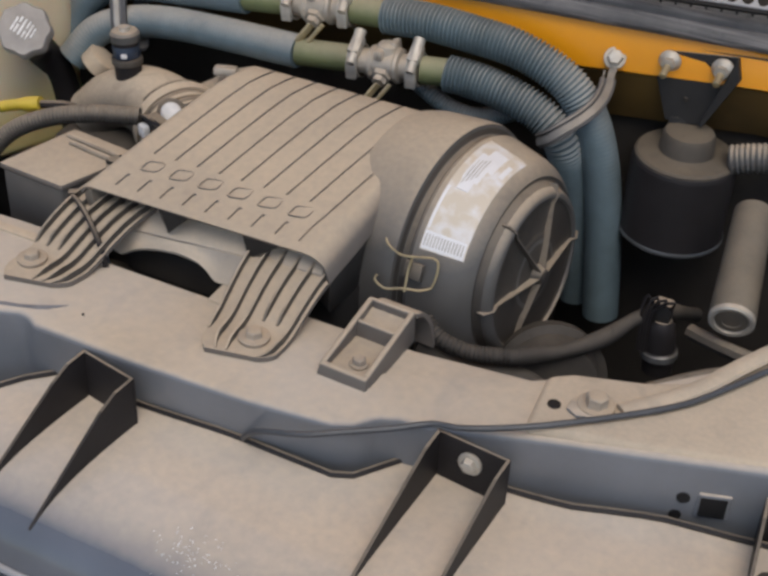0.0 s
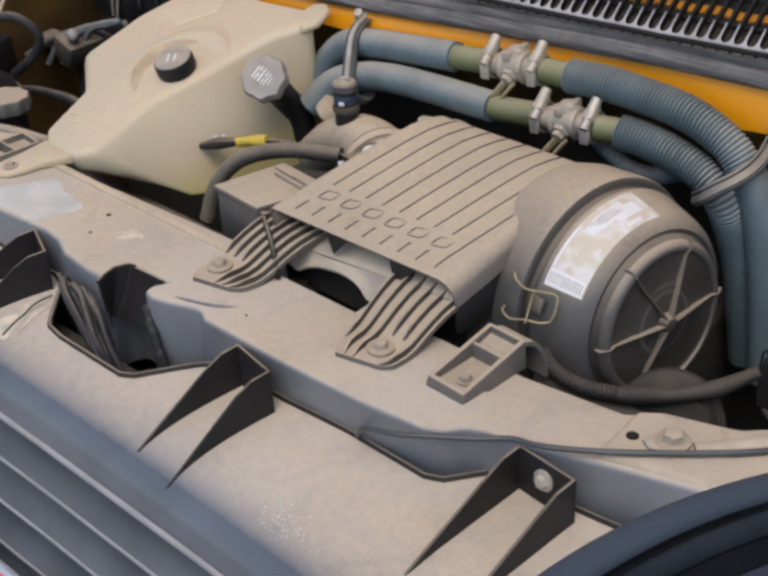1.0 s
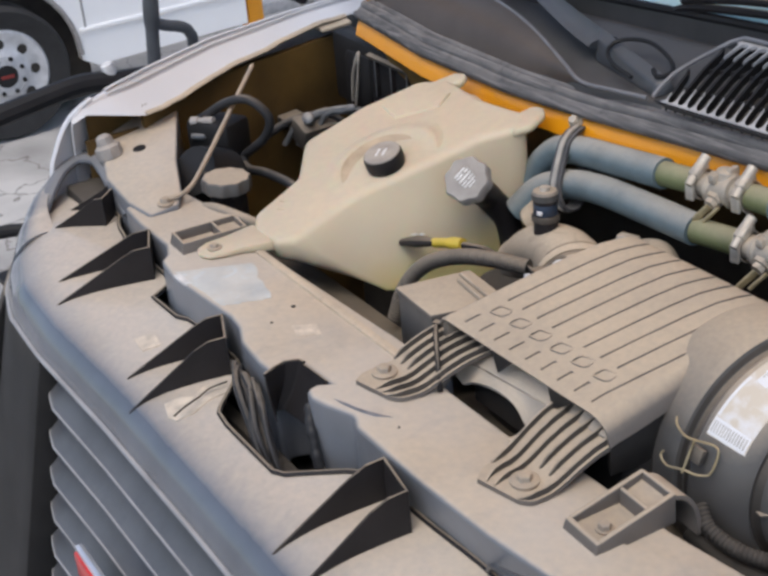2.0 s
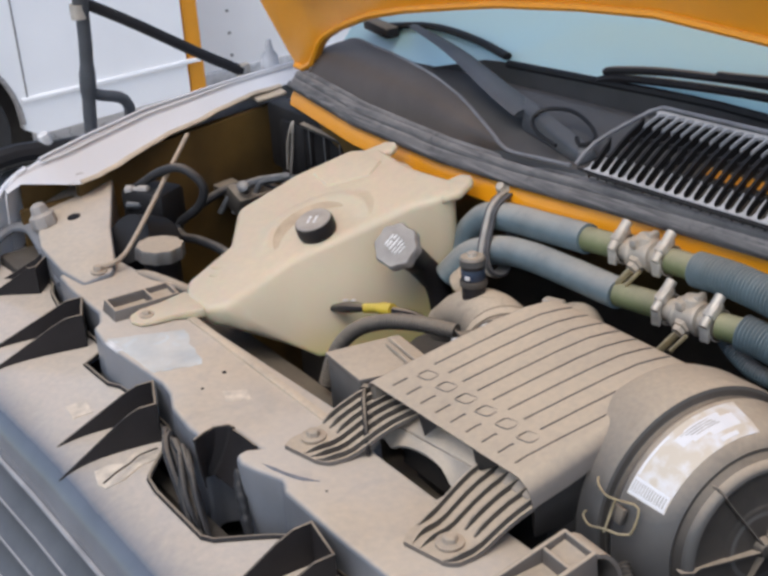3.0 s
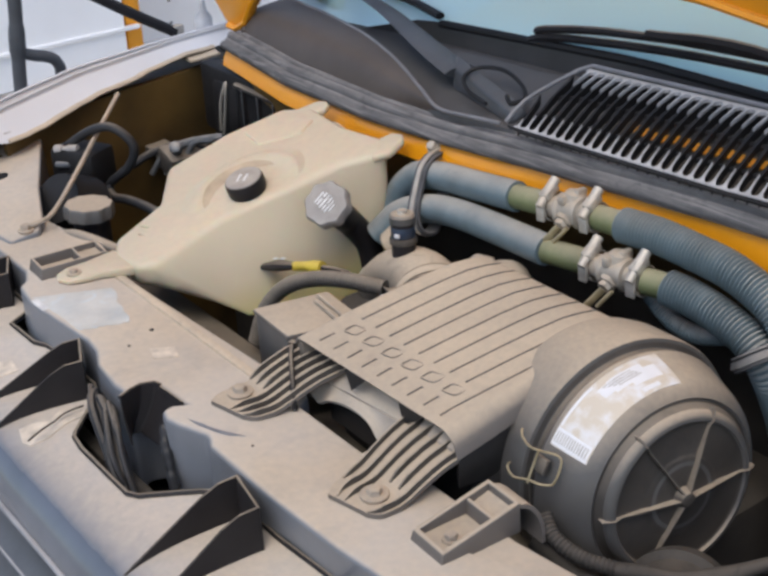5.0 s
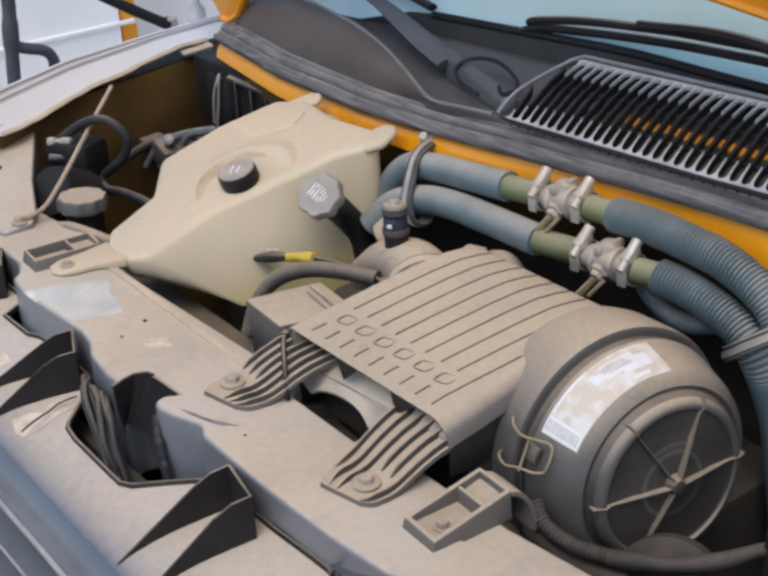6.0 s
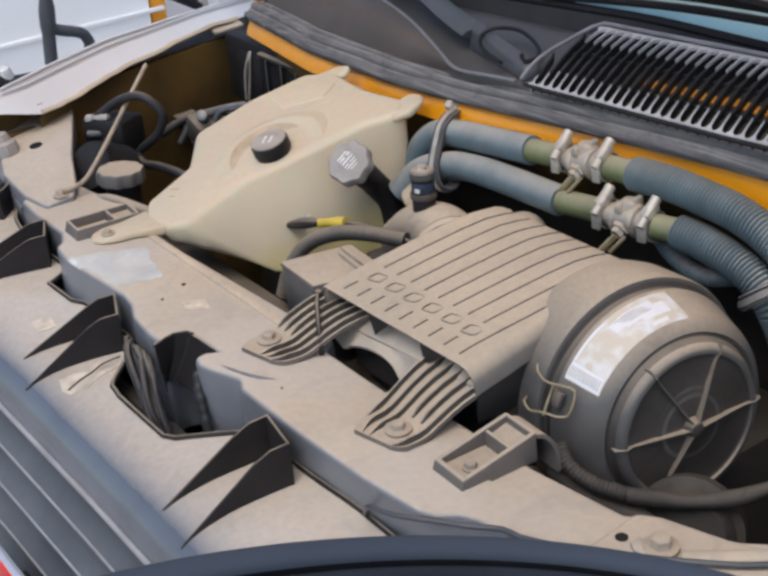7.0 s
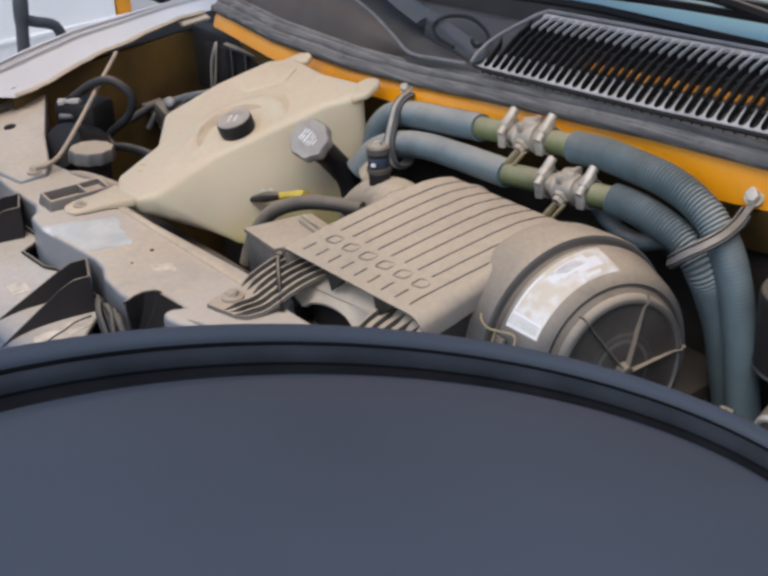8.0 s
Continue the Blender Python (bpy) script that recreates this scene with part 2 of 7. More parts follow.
GROOVE_SHADE = mat("groove_shade_blue", (0.15, 0.17, 0.205), 0.38, dust=0.15, low=0.5, high=1.0, scale=60, wear=0.9)
WORN = mat("bare_patch_paint", (0.50, 0.56, 0.58), 0.35, scale=22, dust=0.45, low=0.5, high=1.0, bump=0.04, wear=0.75)


def glass_mat():
    m = bpy.data.materials.new("sky_coloured_glass")
    m.use_nodes = True
    b = m.node_tree.nodes["Principled BSDF"]
    # pale cyan base puts the reflected sky into the glass colour
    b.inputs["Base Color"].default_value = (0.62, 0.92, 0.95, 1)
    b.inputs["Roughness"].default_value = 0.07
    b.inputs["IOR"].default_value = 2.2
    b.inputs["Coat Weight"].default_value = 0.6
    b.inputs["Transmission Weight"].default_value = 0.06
    return m


def label_mat():
    """White paper with tan stains that have torn edges."""
    m = mat("stained_paper_label", (0.74, 0.74, 0.75), 0.6, dust=0.0, scale=30, bump=0.03, var=0.06)
    n, l = m.node_tree.nodes, m.node_tree.links
    noise, ramp, mix = n.new("ShaderNodeTexNoise"), n.new("ShaderNodeMapRange"), n.new("ShaderNodeMix")
    noise.inputs["Scale"].default_value, noise.inputs["Detail"].default_value = 60, 9
    ramp.inputs[1].default_value, ramp.inputs[2].default_value = 0.30, 0.56
    mix.data_type = "RGBA"
    mix.inputs[6].default_value, mix.inputs[7].default_value = (0.72, 0.72, 0.73, 1), (0.60, 0.53, 0.43, 1)
    l.new(n["Texture Coordinate"].outputs["Object"], noise.inputs["Vector"])
    l.new(noise.outputs[0], ramp.inputs[0]), l.new(ramp.outputs[0], mix.inputs[0])
    l.new(mix.outputs[2], n["Principled BSDF"].inputs["Base Color"])
    return m


def ground_mat():
    """Worn concrete with wide stains and a net of thin dark cracks."""
    m = mat("dusty_yard_concrete", (0.40, 0.38, 0.355), 0.9, scale=2.2, bump=0.4, var=0.35)
    n, l = m.node_tree.nodes, m.node_tree.links
    b = n["Principled BSDF"]
    colour = b.inputs["Base Color"].links[0].from_socket
    net, width, over = n.new("ShaderNodeTexVoronoi"), n.new("ShaderNodeMapRange"), n.new("ShaderNodeMix")
    net.feature = "DISTANCE_TO_EDGE"
    net.inputs["Scale"].default_value = 1.9
    width.inputs[1].default_value, width.inputs[2].default_value = 0.0, 0.022
    over.data_type = "RGBA"
    over.inputs[6].default_value = (0.19, 0.17, 0.15, 1)
    bend, shift = n.new("ShaderNodeTexNoise"), n.new("ShaderNodeVectorMath")
    bend.inputs["Scale"].default_value, bend.inputs["Detail"].default_value = 1.6, 7
    shift.operation = "MULTIPLY_ADD"
    shift.inputs[1].default_value = (1.6, 1.6, 0.0)
    l.new(n["Texture Coordinate"].outputs["Object"], bend.inputs["Vector"])
    l.new(bend.outputs["Color"], shift.inputs[0])
    l.new(n["Texture Coordinate"].outputs["Object"], shift.inputs[2])
    l.new(shift.outputs[0], net.inputs["Vector"])
    l.new(net.outputs["Distance"], width.inputs[0]), l.new(width.outputs[0], over.inputs[0])
    l.new(colour, over.inputs[7]), l.new(over.outputs[2], b.inputs["Base Color"])
    return m


def tank_mat():
    """Cream plastic through which the fluid shows yellow-green up to its level."""
    m = mat("translucent_tank_plastic", (0.60, 0.52, 0.37), 0.33, dust=0.72, low=0.55, high=1.0, scale=6, bump=0.04, dustcol=(0.57, 0.465, 0.35), var=0.07, wear=0.35)
    n, l = m.node_tree.nodes, m.node_tree.links
    b = n["Principled BSDF"]
    colour = b.inputs["Base Color"].links[0].from_socket
    split, level, both, mix = n.new("ShaderNodeSeparateXYZ"), n.new("ShaderNodeMapRange"), n.new("ShaderNodeMath"), n.new("ShaderNodeMix")
    l.new(n["Texture Coordinate"].outputs["Object"], split.inputs[0])
    level.inputs[1].default_value, level.inputs[2].default_value = 0.918, 0.868
    both.operation, mix.data_type = "MULTIPLY_ADD", "RGBA"
    both.inputs[1].default_value = -0.2                          # the tank stands tilted
    l.new(split.outputs[1], both.inputs[0]), l.new(split.outputs[2], both.inputs[2]), l.new(both.outputs[0], level.inputs[0])
    mix.inputs[7].default_value = (0.58, 0.50, 0.235, 1)
    l.new(level.outputs[0], mix.inputs[0]), l.new(colour, mix.inputs[6]), l.new(mix.outputs[2], b.inputs["Base Color"])
    b.inputs["Subsurface Weight"].default_value, b.inputs["Subsurface Scale"].default_value = 0.25, 0.012
    return m


GLASS = glass_mat()
TANK = tank_mat()
LABEL = label_mat()
YARD = ground_mat()
LIDM = mat("brown_dusted_lid", (0.07, 0.06, 0.05), 0.7, dust=0.6, low=0.2, high=1.0, scale=30, base_dust=0.1, dustcol=(0.20, 0.16, 0.11))

# ---------------------------------------------------------------- building helpers
V = Vector


def thing(name, label, category, at=(0, 0, 0), group="", kind=""):
    e = new(name)
    e.empty_display_size = 0.02
    e.location = at
    e["base"] = list(at)
    return tagged(e, label, category, group, kind)


def part(name, bm, material, parent=None, label="", smooth=True, angle=35):
    me = bpy.data.meshes.new(name)
    bmesh.ops.recalc_face_normals(bm, faces=bm.faces[:])
    if smooth:
        for f in bm.faces:
            f.smooth = True
        lim = radians(angle)
        for e in bm.edges:
            if len(e.link_faces) == 2 and e.calc_face_angle(0) > lim:
                e.smooth = False
    bm.to_mesh(me)
    bm.free()
    me.materials.append(material)
    ob = new(name, me)
    if parent is not None:
        ob.parent = parent
        at, p = V((0, 0, 0)), parent
        while p is not None:
            at, p = at + p.location, p.parent
        ob.matrix_parent_inverse = Matrix.Translation(-at) if parent.data is None else Matrix.Identity(4)
    if label:
        ob["label"] = label
    return ob


def solo(name, bm, material, label, category, group="", kind="", smooth=True, angle=35):
    return tagged(part(name, bm, material, None, "", smooth, angle), label, category, group, kind)


def join(*bms):
    out = bmesh.new()
    for b in bms:
        me = bpy.data.meshes.new("tmp")
        b.to_mesh(me)
        b.free()
        out.from_mesh(me)
        bpy.data.meshes.remove(me)
    return out


def moved(bm, m):
    bmesh.ops.transform(bm, matrix=m, verts=bm.verts[:])
    return bm


def rounded(bm, r, seg=2, angle=30):
    if r > 0:
        es = [e for e in bm.edges if len(e.link_faces) == 2 and e.calc_face_angle(0) > radians(angle)]
        bmesh.ops.bevel(bm, geom=es, offset=r, segments=seg, profile=0.5, affect="EDGES", clamp_overlap=True)
    return bm


def box(c, s, r=0.0, rz=0, rx=0, ry=0, seg=2):
    bm = bmesh.new()
    bmesh.ops.create_cube(bm, size=1)
    moved(bm, Matrix.Diagonal((*s, 1)))
    rounded(bm, r, seg)
    return moved(bm, pose(*c, rx, ry, rz))


def prism(pts, z0, z1, r=0.0, seg=2, m=None):
    """A polygon in x, y, raised from z0 to z1; the heights may be functions of x, y."""
    f0 = z0 if callable(z0) else (lambda x, y: z0)
    f1 = z1 if callable(z1) else (lambda x, y: z1)
    bm = bmesh.new()
    lo = [bm.verts.new((x, y, f0(x, y))) for x, y in pts]
    hi = [bm.verts.new((x, y, f1(x, y))) for x, y in pts]
    bm.faces.new(lo[::-1]), bm.faces.new(hi)
    for i in range(len(pts)):
        j = (i + 1) % len(pts)
        bm.faces.new((lo[i], lo[j], hi[j], hi[i]))
    bmesh.ops.recalc_face_normals(bm, faces=bm.faces[:])
    rounded(bm, r, seg)
    return moved(bm, m) if m else bm


def hull_between(lo, hi, r=0.0, seg=2):
    """A closed body between two rings of as many points."""
    bm = bmesh.new()
    a = [bm.verts.new(p) for p in lo]
    b = [bm.verts.new(p) for p in hi]
    bm.faces.new(a[::-1]), bm.faces.new(b)
    for i in range(len(a)):
        j = (i + 1) % len(a)
        bm.faces.new((a[i], a[j], b[j], b[i]))
    bmesh.ops.recalc_face_normals(bm, faces=bm.faces[:])
    return rounded(bm, r, seg)


def curve_through(pts, step=0.01):
    """Points close together on a smooth line through the given ones."""
    p = [V(q) for q in pts]
    p = [p[0] * 2 - p[1]] + p + [p[-1] * 2 - p[-2]]
    out = []
    for i in range(1, len(p) - 2):
        a, b, c, d = p[i - 1], p[i], p[i + 1], p[i + 2]
        k = max(2, int((c - b).length / step))
        for s in range(k):
            t = s / k
            out.append(0.5 * ((2 * b) + (c - a) * t + (2 * a - 5 * b + 4 * c - d) * t * t + (3 * b - a - 3 * c + d) * t ** 3))
    out.append(p[-2])
    return out


def tube(pts, r, n=12, step=0.01, caps=True, smooth_path=True, flat=1.0):
    """A round bar or hose along pts. r: a radius or a function of the length run."""
    line = curve_through(pts, step) if smooth_path else [V(q) for q in pts]
    fr = r if callable(r) else (lambda s: r)
    bm = bmesh.new()
    rings, run = [], 0.0
    up = V((0, 0, 1))
    tang = (line[1] - line[0]).normalized()
    if abs(tang.dot(up)) > 0.95:
        up = V((0, 1, 0))
    side = tang.cross(up).normalized()
    for i, q in enumerate(line):
        t = (line[min(i + 1, len(line) - 1)] - line[max(i - 1, 0)]).normalized()
        side = (side - t * side.dot(t)).normalized()
        nor = side.cross(t)
        if i:
            run += (q - line[i - 1]).length
        rad = fr(run)
        rings.append([bm.verts.new(q + rad * (math.cos(a) * side + flat * math.sin(a) * nor)) for a in [2 * math.pi * k / n for k in range(n)]])
    for a, b in zip(rings, rings[1:]):
        for k in range(n):
            j = (k + 1) % n
            bm.faces.new((a[k], a[j], b[j], b[k]))
    if caps:
        bm.faces.new(rings[0][::-1]), bm.faces.new(rings[-1])
    return bm


def rippled(r, pitch=0.006, depth=0.002):
    return lambda s: r - depth * (0.5 + 0.5 * math.cos(2 * math.pi * s / pitch))


def lathe(profile, at, axis, n=48, close=True):
    """A turned body: (along, radius) pairs about the axis through at."""
    q = V(axis).normalized().to_track_quat("Z", "Y").to_matrix().to_4x4()
    m = Matrix.Translation(at) @ q
    bm = bmesh.new()
    rings = []
    for z, r in profile:
        if r < 1e-5:
            rings.append([bm.verts.new(m @ V((0, 0, z)))])
        else:
            rings.append([bm.verts.new(m @ V((r * math.cos(a), r * math.sin(a), z))) for a in [2 * math.pi * k / n for k in range(n)]])
    for a, b in zip(rings, rings[1:]):
        for k in range(n):
            j = (k + 1) % n
            if len(a) == 1 and len(b) == 1:
                continue
            if len(a) == 1:
                bm.faces.new((a[0], b[j], b[k]))
            elif len(b) == 1:
                bm.faces.new((a[k], a[j], b[0]))
            else:
                bm.faces.new((a[k], a[j], b[j], b[k]))
    if close:
        for ring in (rings[0], rings[-1]):
            if len(ring) > 1:
                bm.faces.new(ring)
    return bm


def sheet(fn, us, vs, thick=0.003, down=None):
    """A sheet with thickness over the grid of us and vs; fn(u, v) gives its places."""
    bm = bmesh.new()
    top = [[bm.verts.new(fn(u, v)) for v in vs] for u in us]
    for i in range(len(us) - 1):
        for j in range(len(vs) - 1):
            bm.faces.new((top[i][j], top[i + 1][j], top[i + 1][j + 1], top[i][j + 1]))
    bmesh.ops.recalc_face_normals(bm, faces=bm.faces[:])
    bm.normal_update()
    d = V(down) * thick if down else None
    low = [[bm.verts.new(v.co + (d if d else -v.normal * thick)) for v in row] for row in top]
    for i in range(len(us) - 1):
        for j in range(len(vs) - 1):
            bm.faces.new((low[i][j], low[i][j + 1], low[i + 1][j + 1], low[i + 1][j]))
    rim = [(i, 0) for i in range(len(us))] + [(len(us) - 1, j) for j in range(1, len(vs))]
    rim += [(i, len(vs) - 1) for i in range(len(us) - 2, -1, -1)] + [(0, j) for j in range(len(vs) - 2, 0, -1)]
    for k in range(len(rim)):
        (a, b), (c, e) = rim[k], rim[(k + 1) % len(rim)]
        bm.faces.new((top[a][b], low[a][b], low[c][e], top[c][e]))
    return bm


def lin(a, b, n):
    return [a + (b - a) * i / (n - 1) for i in range(n)]


def interp(x, xs, ys):
    return float(np.interp(x, xs, ys))


def bolt(at, head=0.009, high=0.008, washer=0.016, axis=(0, 0, 1)):
    """A flanged hex bolt: washer and head as one body."""
    thick = 0.22 * washer + 0.0008
    w = lathe([(-0.001, washer * 0.94), (0.0006, washer), (thick - 0.0006, washer), (thick, washer * 0.93), (thick - 0.0003, head * 1.2)], at, axis, 28)
    h = lathe([(thick - 0.0005, head * 1.10), (thick + 0.0012, head), (high + thick - 0.003, head), (high + thick - 0.0015, head * 0.86), (high + thick - 0.001, head * 0.5)], at, axis, 6)
    return join(w, h)

# ================================================================ setting
solo("ground", sheet(lambda u, v: V((u, v, -0.25)), lin(-400, 400, 3), lin(-400, 400, 3), 0.2, (0, 0, -1)), YARD,
     "pale dusty concrete yard with fine cracks and tracks", "ground", kind="structure", smooth=False)

# ================================================================ front: grille, panel, cross member
CX = -0.04                                    # the bus's middle line


def front_y(x):
    """The line of the nose in plan."""
    a = abs(x - CX)
    return interp(a, [0, 0.3, 0.55, 0.7, 0.8, 0.88, 0.95, 1.0, 1.06], [-0.262, -0.264, -0.272, -0.266, -0.24, -0.20, -0.155, -0.115, -0.04])


def panel_rear_y(x):
    """The back edge of the dusty panel, with its cut-outs."""
    xs = [-1.02, -0.9, -0.80, -0.77, -0.70, -0.62, -0.53, -0.515, -0.50, -0.42, -0.395, -0.30, -0.24, -0.222, -0.17, -0.16, -0.13, -0.005, 0.012, 0.06, 0.085,
          0.2, 0.29, 0.41, 0.43, 0.463, 0.475, 0.58, 0.63, 0.71, 0.78, 0.95]
    ys = [0.0, -0.02, -0.035, -0.05, -0.062, -0.062, -0.062, -0.075, -0.105, -0.102, -0.09, -0.088, -0.088, -0.10, -0.155, -0.162, -0.166, -0.166, -0.158, -0.10, -0.078,
          -0.078, -0.072, -0.074, -0.066, -0.026, -0.02, -0.014, -0.008, 0.018, 0.028, 0.06]
    return interp(x, xs, ys)


def panel_z(x, y):
    """The height of the panel: nearly level, then rolling over the nose."""
    d = y - front_y(x)
    return interp(d, [0.0, 0.004, 0.010, 0.018, 0.028, 0.040, 0.056, 0.076, 0.10, 0.13, 0.17, 0.3], [0.845, 0.861, 0.873, 0.883, 0.8915, 0.8985, 0.9055, 0.9115, 0.9165, 0.9205, 0.924, 0.934])


grille = thing("front_grille", "dusty dark grey plastic bus grille with wide louvres", "grille", (CX, -0.26, 0.4))


def panel_at(u, v):
    y0, y1 = front_y(u), panel_rear_y(u)
    y = y0 + (y1 - y0) * v
    return V((u, y, panel_z(u, y)))


us = sorted(set([round(a, 4) for a in lin(-1.075, 0.93, 96)] + [-0.515, -0.50, -0.222, -0.17, -0.16, -0.13, -0.005, 0.012, 0.06, 0.085, 0.41, 0.43, 0.463, 0.475]))
vs = [0, 0.02, 0.05, 0.09, 0.13, 0.18, 0.23, 0.29, 0.36, 0.44, 0.53, 0.64, 0.76, 0.88, 1.0]
part("top_panel", sheet(panel_at, us, vs, 0.004), PANEL, grille, "dust-covered top panel", angle=50)
edge = [V((u, panel_rear_y(u), panel_z(u, panel_rear_y(u)) + 0.002)) for u in us]
part("rear_lip", tube(edge, 0.0035, 6, smooth_path=False), FIN, grille, "thin black turned-up edge")

# louvres, end frames and the lower nose
part("front_bead", tube([V((u, front_y(u) - 0.001, 0.843)) for u in lin(-0.98, 0.90, 70)], 0.0045, 8, smooth_path=False), LIP, grille, "rounded front edge, highlight in its pale grey")
for k in range(9):
    zt = 0.842 - 0.066 * k

    def louvre(u, v, zt=zt, k=k):
        y = front_y(u) - 0.0125 * k + interp(abs(u - CX), [0, 0.50, 0.56], [0, 0, 0.02])
        prof = [(0.028, 0.005), (0.022, -0.005), (0.017, -0.020), (0.010, -0.036), (0.001, -0.050), (-0.009, -0.058), (-0.014, -0.0615), (-0.015, -0.065), (-0.010, -0.069), (0.02, -0.071)]
        dy, dz = prof[int(v)]
        return V((u, y + dy, zt + dz))
    # darker face and paler lip carry shade and edge highlight as colour
    part("louvre", sheet(louvre, lin(-0.60, 0.52, 34), range(10), 0.004), LOUVRE, grille)
    part("louvre_lip", tube([louvre(u, 7) + V((0, 0.003, 0.001)) for u in lin(-0.60, 0.52, 34)], 0.0036, 8, smooth_path=False), LIP, grille, "rounded edge, highlight in its paler colour")


def nose_ring(a0, a1, n, sx, z, out, fwd):
    ring = [(CX + sx * (a + out * (a - 0.5) * 2), front_y(CX + sx * a) - fwd, z) for a in lin(a0, a1, n)]
    return ring + [(x, y + 0.06, z) for x, y, z in ring[::-1]]


for sx in (-1, 1):
    part("headlamp_frame", hull_between(nose_ring(0.54, 0.90, 9, sx, 0.25, 0.10, 0.16), nose_ring(0.54, 0.78, 9, sx, 0.843, 0.0, 0.004), 0.004), BLACK, grille, "black plastic headlamp surround")
    part("corner_panel", hull_between(nose_ring(0.775, 0.985, 8, sx, 0.25, 0.34, 0.22), nose_ring(0.775, 0.985, 8, sx, 0.845, 0.01, 0.006), 0.004), BLACK, grille, "black corner of the nose")
    part("bezel_recess", box((CX + sx * 0.90, -0.03, 0.91), (0.10, 0.07, 0.05), 0.01), DARK, grille)
arch_pts = [(CX - 0.905, -0.125, 0.915), (CX - 0.930, -0.092, 0.945), (CX - 0.955, -0.058, 0.962), (CX - 0.963, -0.022, 0.970), (CX - 0.935, -0.002, 0.971), (CX - 0.88, -0.006, 0.967), (CX - 0.80, -0.018, 0.958), (CX - 0.72, -0.028, 0.948)]
outer_line = curve_through([(x, front_y(x) + 0.002, 0.856) for x in (-0.86, -0.92, -0.98, -1.03, -1.07)] + [(-1.092, -0.045, 0.90), (-1.07, -0.005, 0.945)], 0.012)
inner_line = curve_through([(-0.860, -0.130, 0.912), (-0.905, -0.125, 0.918), (-0.945, -0.112, 0.936), (-0.978, -0.080, 0.955), (-1.000, -0.046, 0.968), (-1.000, -0.014, 0.972), (-0.978, 0.000, 0.972)], 0.012)


def corner_at(u, v):
    a_, b_ = outer_line[int(u * (len(outer_line) - 1))], inner_line[int(u * (len(inner_line) - 1))]
    return a_.lerp(b_, v) + V((-0.006, -0.010, 0.020)) * math.sin(math.pi * v) ** 0.8


part("bezel_corner", sheet(corner_at, lin(0, 1, 22), lin(0, 1, 8), 0.004), PANEL, grille, "blue-grey moulded corner of the bezel", angle=60)
part("bezel_arch", tube(arch_pts, 0.013, 10, 0.012, flat=0.6), GRILLEM, grille, "rolled grey bezel arch")
# dark sheet added below the panel in place of the shade there
part("dark_filler", box((CX, -0.07, 0.80), (1.9, 0.30, 0.012)), RIBM, grille)
part("grille_back", box((CX, -0.12, 0.58), (1.9, 0.02, 0.58), 0.004), DARK, grille)

# emblem: three plain red tablets with bright rims
emblem = thing("grille_emblem", "red tablets with bright rims on the grille", "emblem", (CX, -0.335, 0.65))
for k in range(3):
    cx = -0.240 + 0.215 * k
    part("stem", box((cx, -0.320, 0.590), (0.06, 0.03, 0.04), 0.004), RIBM, emblem)
    part("rim", box((cx, -0.340, 0.615), (0.186, 0.014, 0.125), 0.005), CHROME, emblem, "white metal rim")
    part("tablet", box((cx, -0.346, 0.615), (0.174, 0.010, 0.113), 0.004), RED, emblem, "glossy red face")
    part("tablet_recess", box((cx, -0.350, 0.615), (0.09, 0.006, 0.034), 0.003), CHROME, emblem)
    part("tablet_slot", box((cx, -0.3525, 0.615), (0.07, 0.004, 0.018), 0.001), FIN, emblem)


def fin_pair(xb, yb, xt, yt, gap, zt=0.982, bolt_on=False):
    """A stiffener on the panel: two tapering black blades joined by a back plate."""
    e = thing("panel_stiffener", "black plastic double stiffener blades on the dusty panel", "bracket", (xb, yb, panel_z(xb, yb)), "stiffeners along the panel")
    d = V((xt - xb, yt - yb, 0))
    nrm = V((-d.y, d.x, 0)).normalized()
    for s in (-1, 1):
        bm = bmesh.new()
        for off in (-0.0016, 0.0016):
            o = nrm * (s * gap / 2 + off)
            row = []
            for f, z in ((0.0, zt), (0.16, zt - 0.003), (0.3, zt - 0.014), (1.0, None)):
                q = V((xb, yb, 0)) + d * f + o
                row.append(bm.verts.new((q.x, q.y, z if z else panel_z(q.x, q.y) + 0.001)))
            for f in (0.55, 0.0):
                q = V((xb, yb, 0)) + d * f + o
                row.append(bm.verts.new((q.x, q.y, panel_z(q.x, q.y) - 0.003)))
            bm.faces.new(row)
        a, b = bm.verts[:6], bm.verts[6:]
        for i in range(6):
            bm.faces.new((a[i], a[(i + 1) % 6], b[(i + 1) % 6], b[i]))
        part("blade", bm, FIN, e, smooth=False)
    ang = math.degrees(math.atan2(nrm.y, nrm.x))
    pz = panel_z(xb, yb) - 0.004
    part("back_plate", box((xb, yb, (zt + pz) / 2), (gap + 0.004, 0.0035, zt - pz), 0.0008, rz=ang), FIN, e, smooth=False)
    if bolt_on:
        nn = d.normalized()
        part("bolt", bolt((xb + nn.x * 0.002, yb + nn.y * 0.002, zt - 0.022), 0.008, 0.007, 0.0125, nn), SILVER, e, "shiny zinc bolt")
    return e


fin_pair(0.166, -0.094, 0.139, -0.236, 0.068)
fin_pair(-0.260, -0.097, -0.315, -0.230, 0.064)
fin_pair(-0.584, -0.066, -0.646, -0.208, 0.064)
fin_pair(-0.815, -0.040, -0.886, -0.108, 0.064, 0.976)
fin_pair(0.536, -0.028, 0.520, -0.19, 0.074, 0.986, True)
fin_pair(0.835, 0.045, 0.85, -0.10, 0.07)

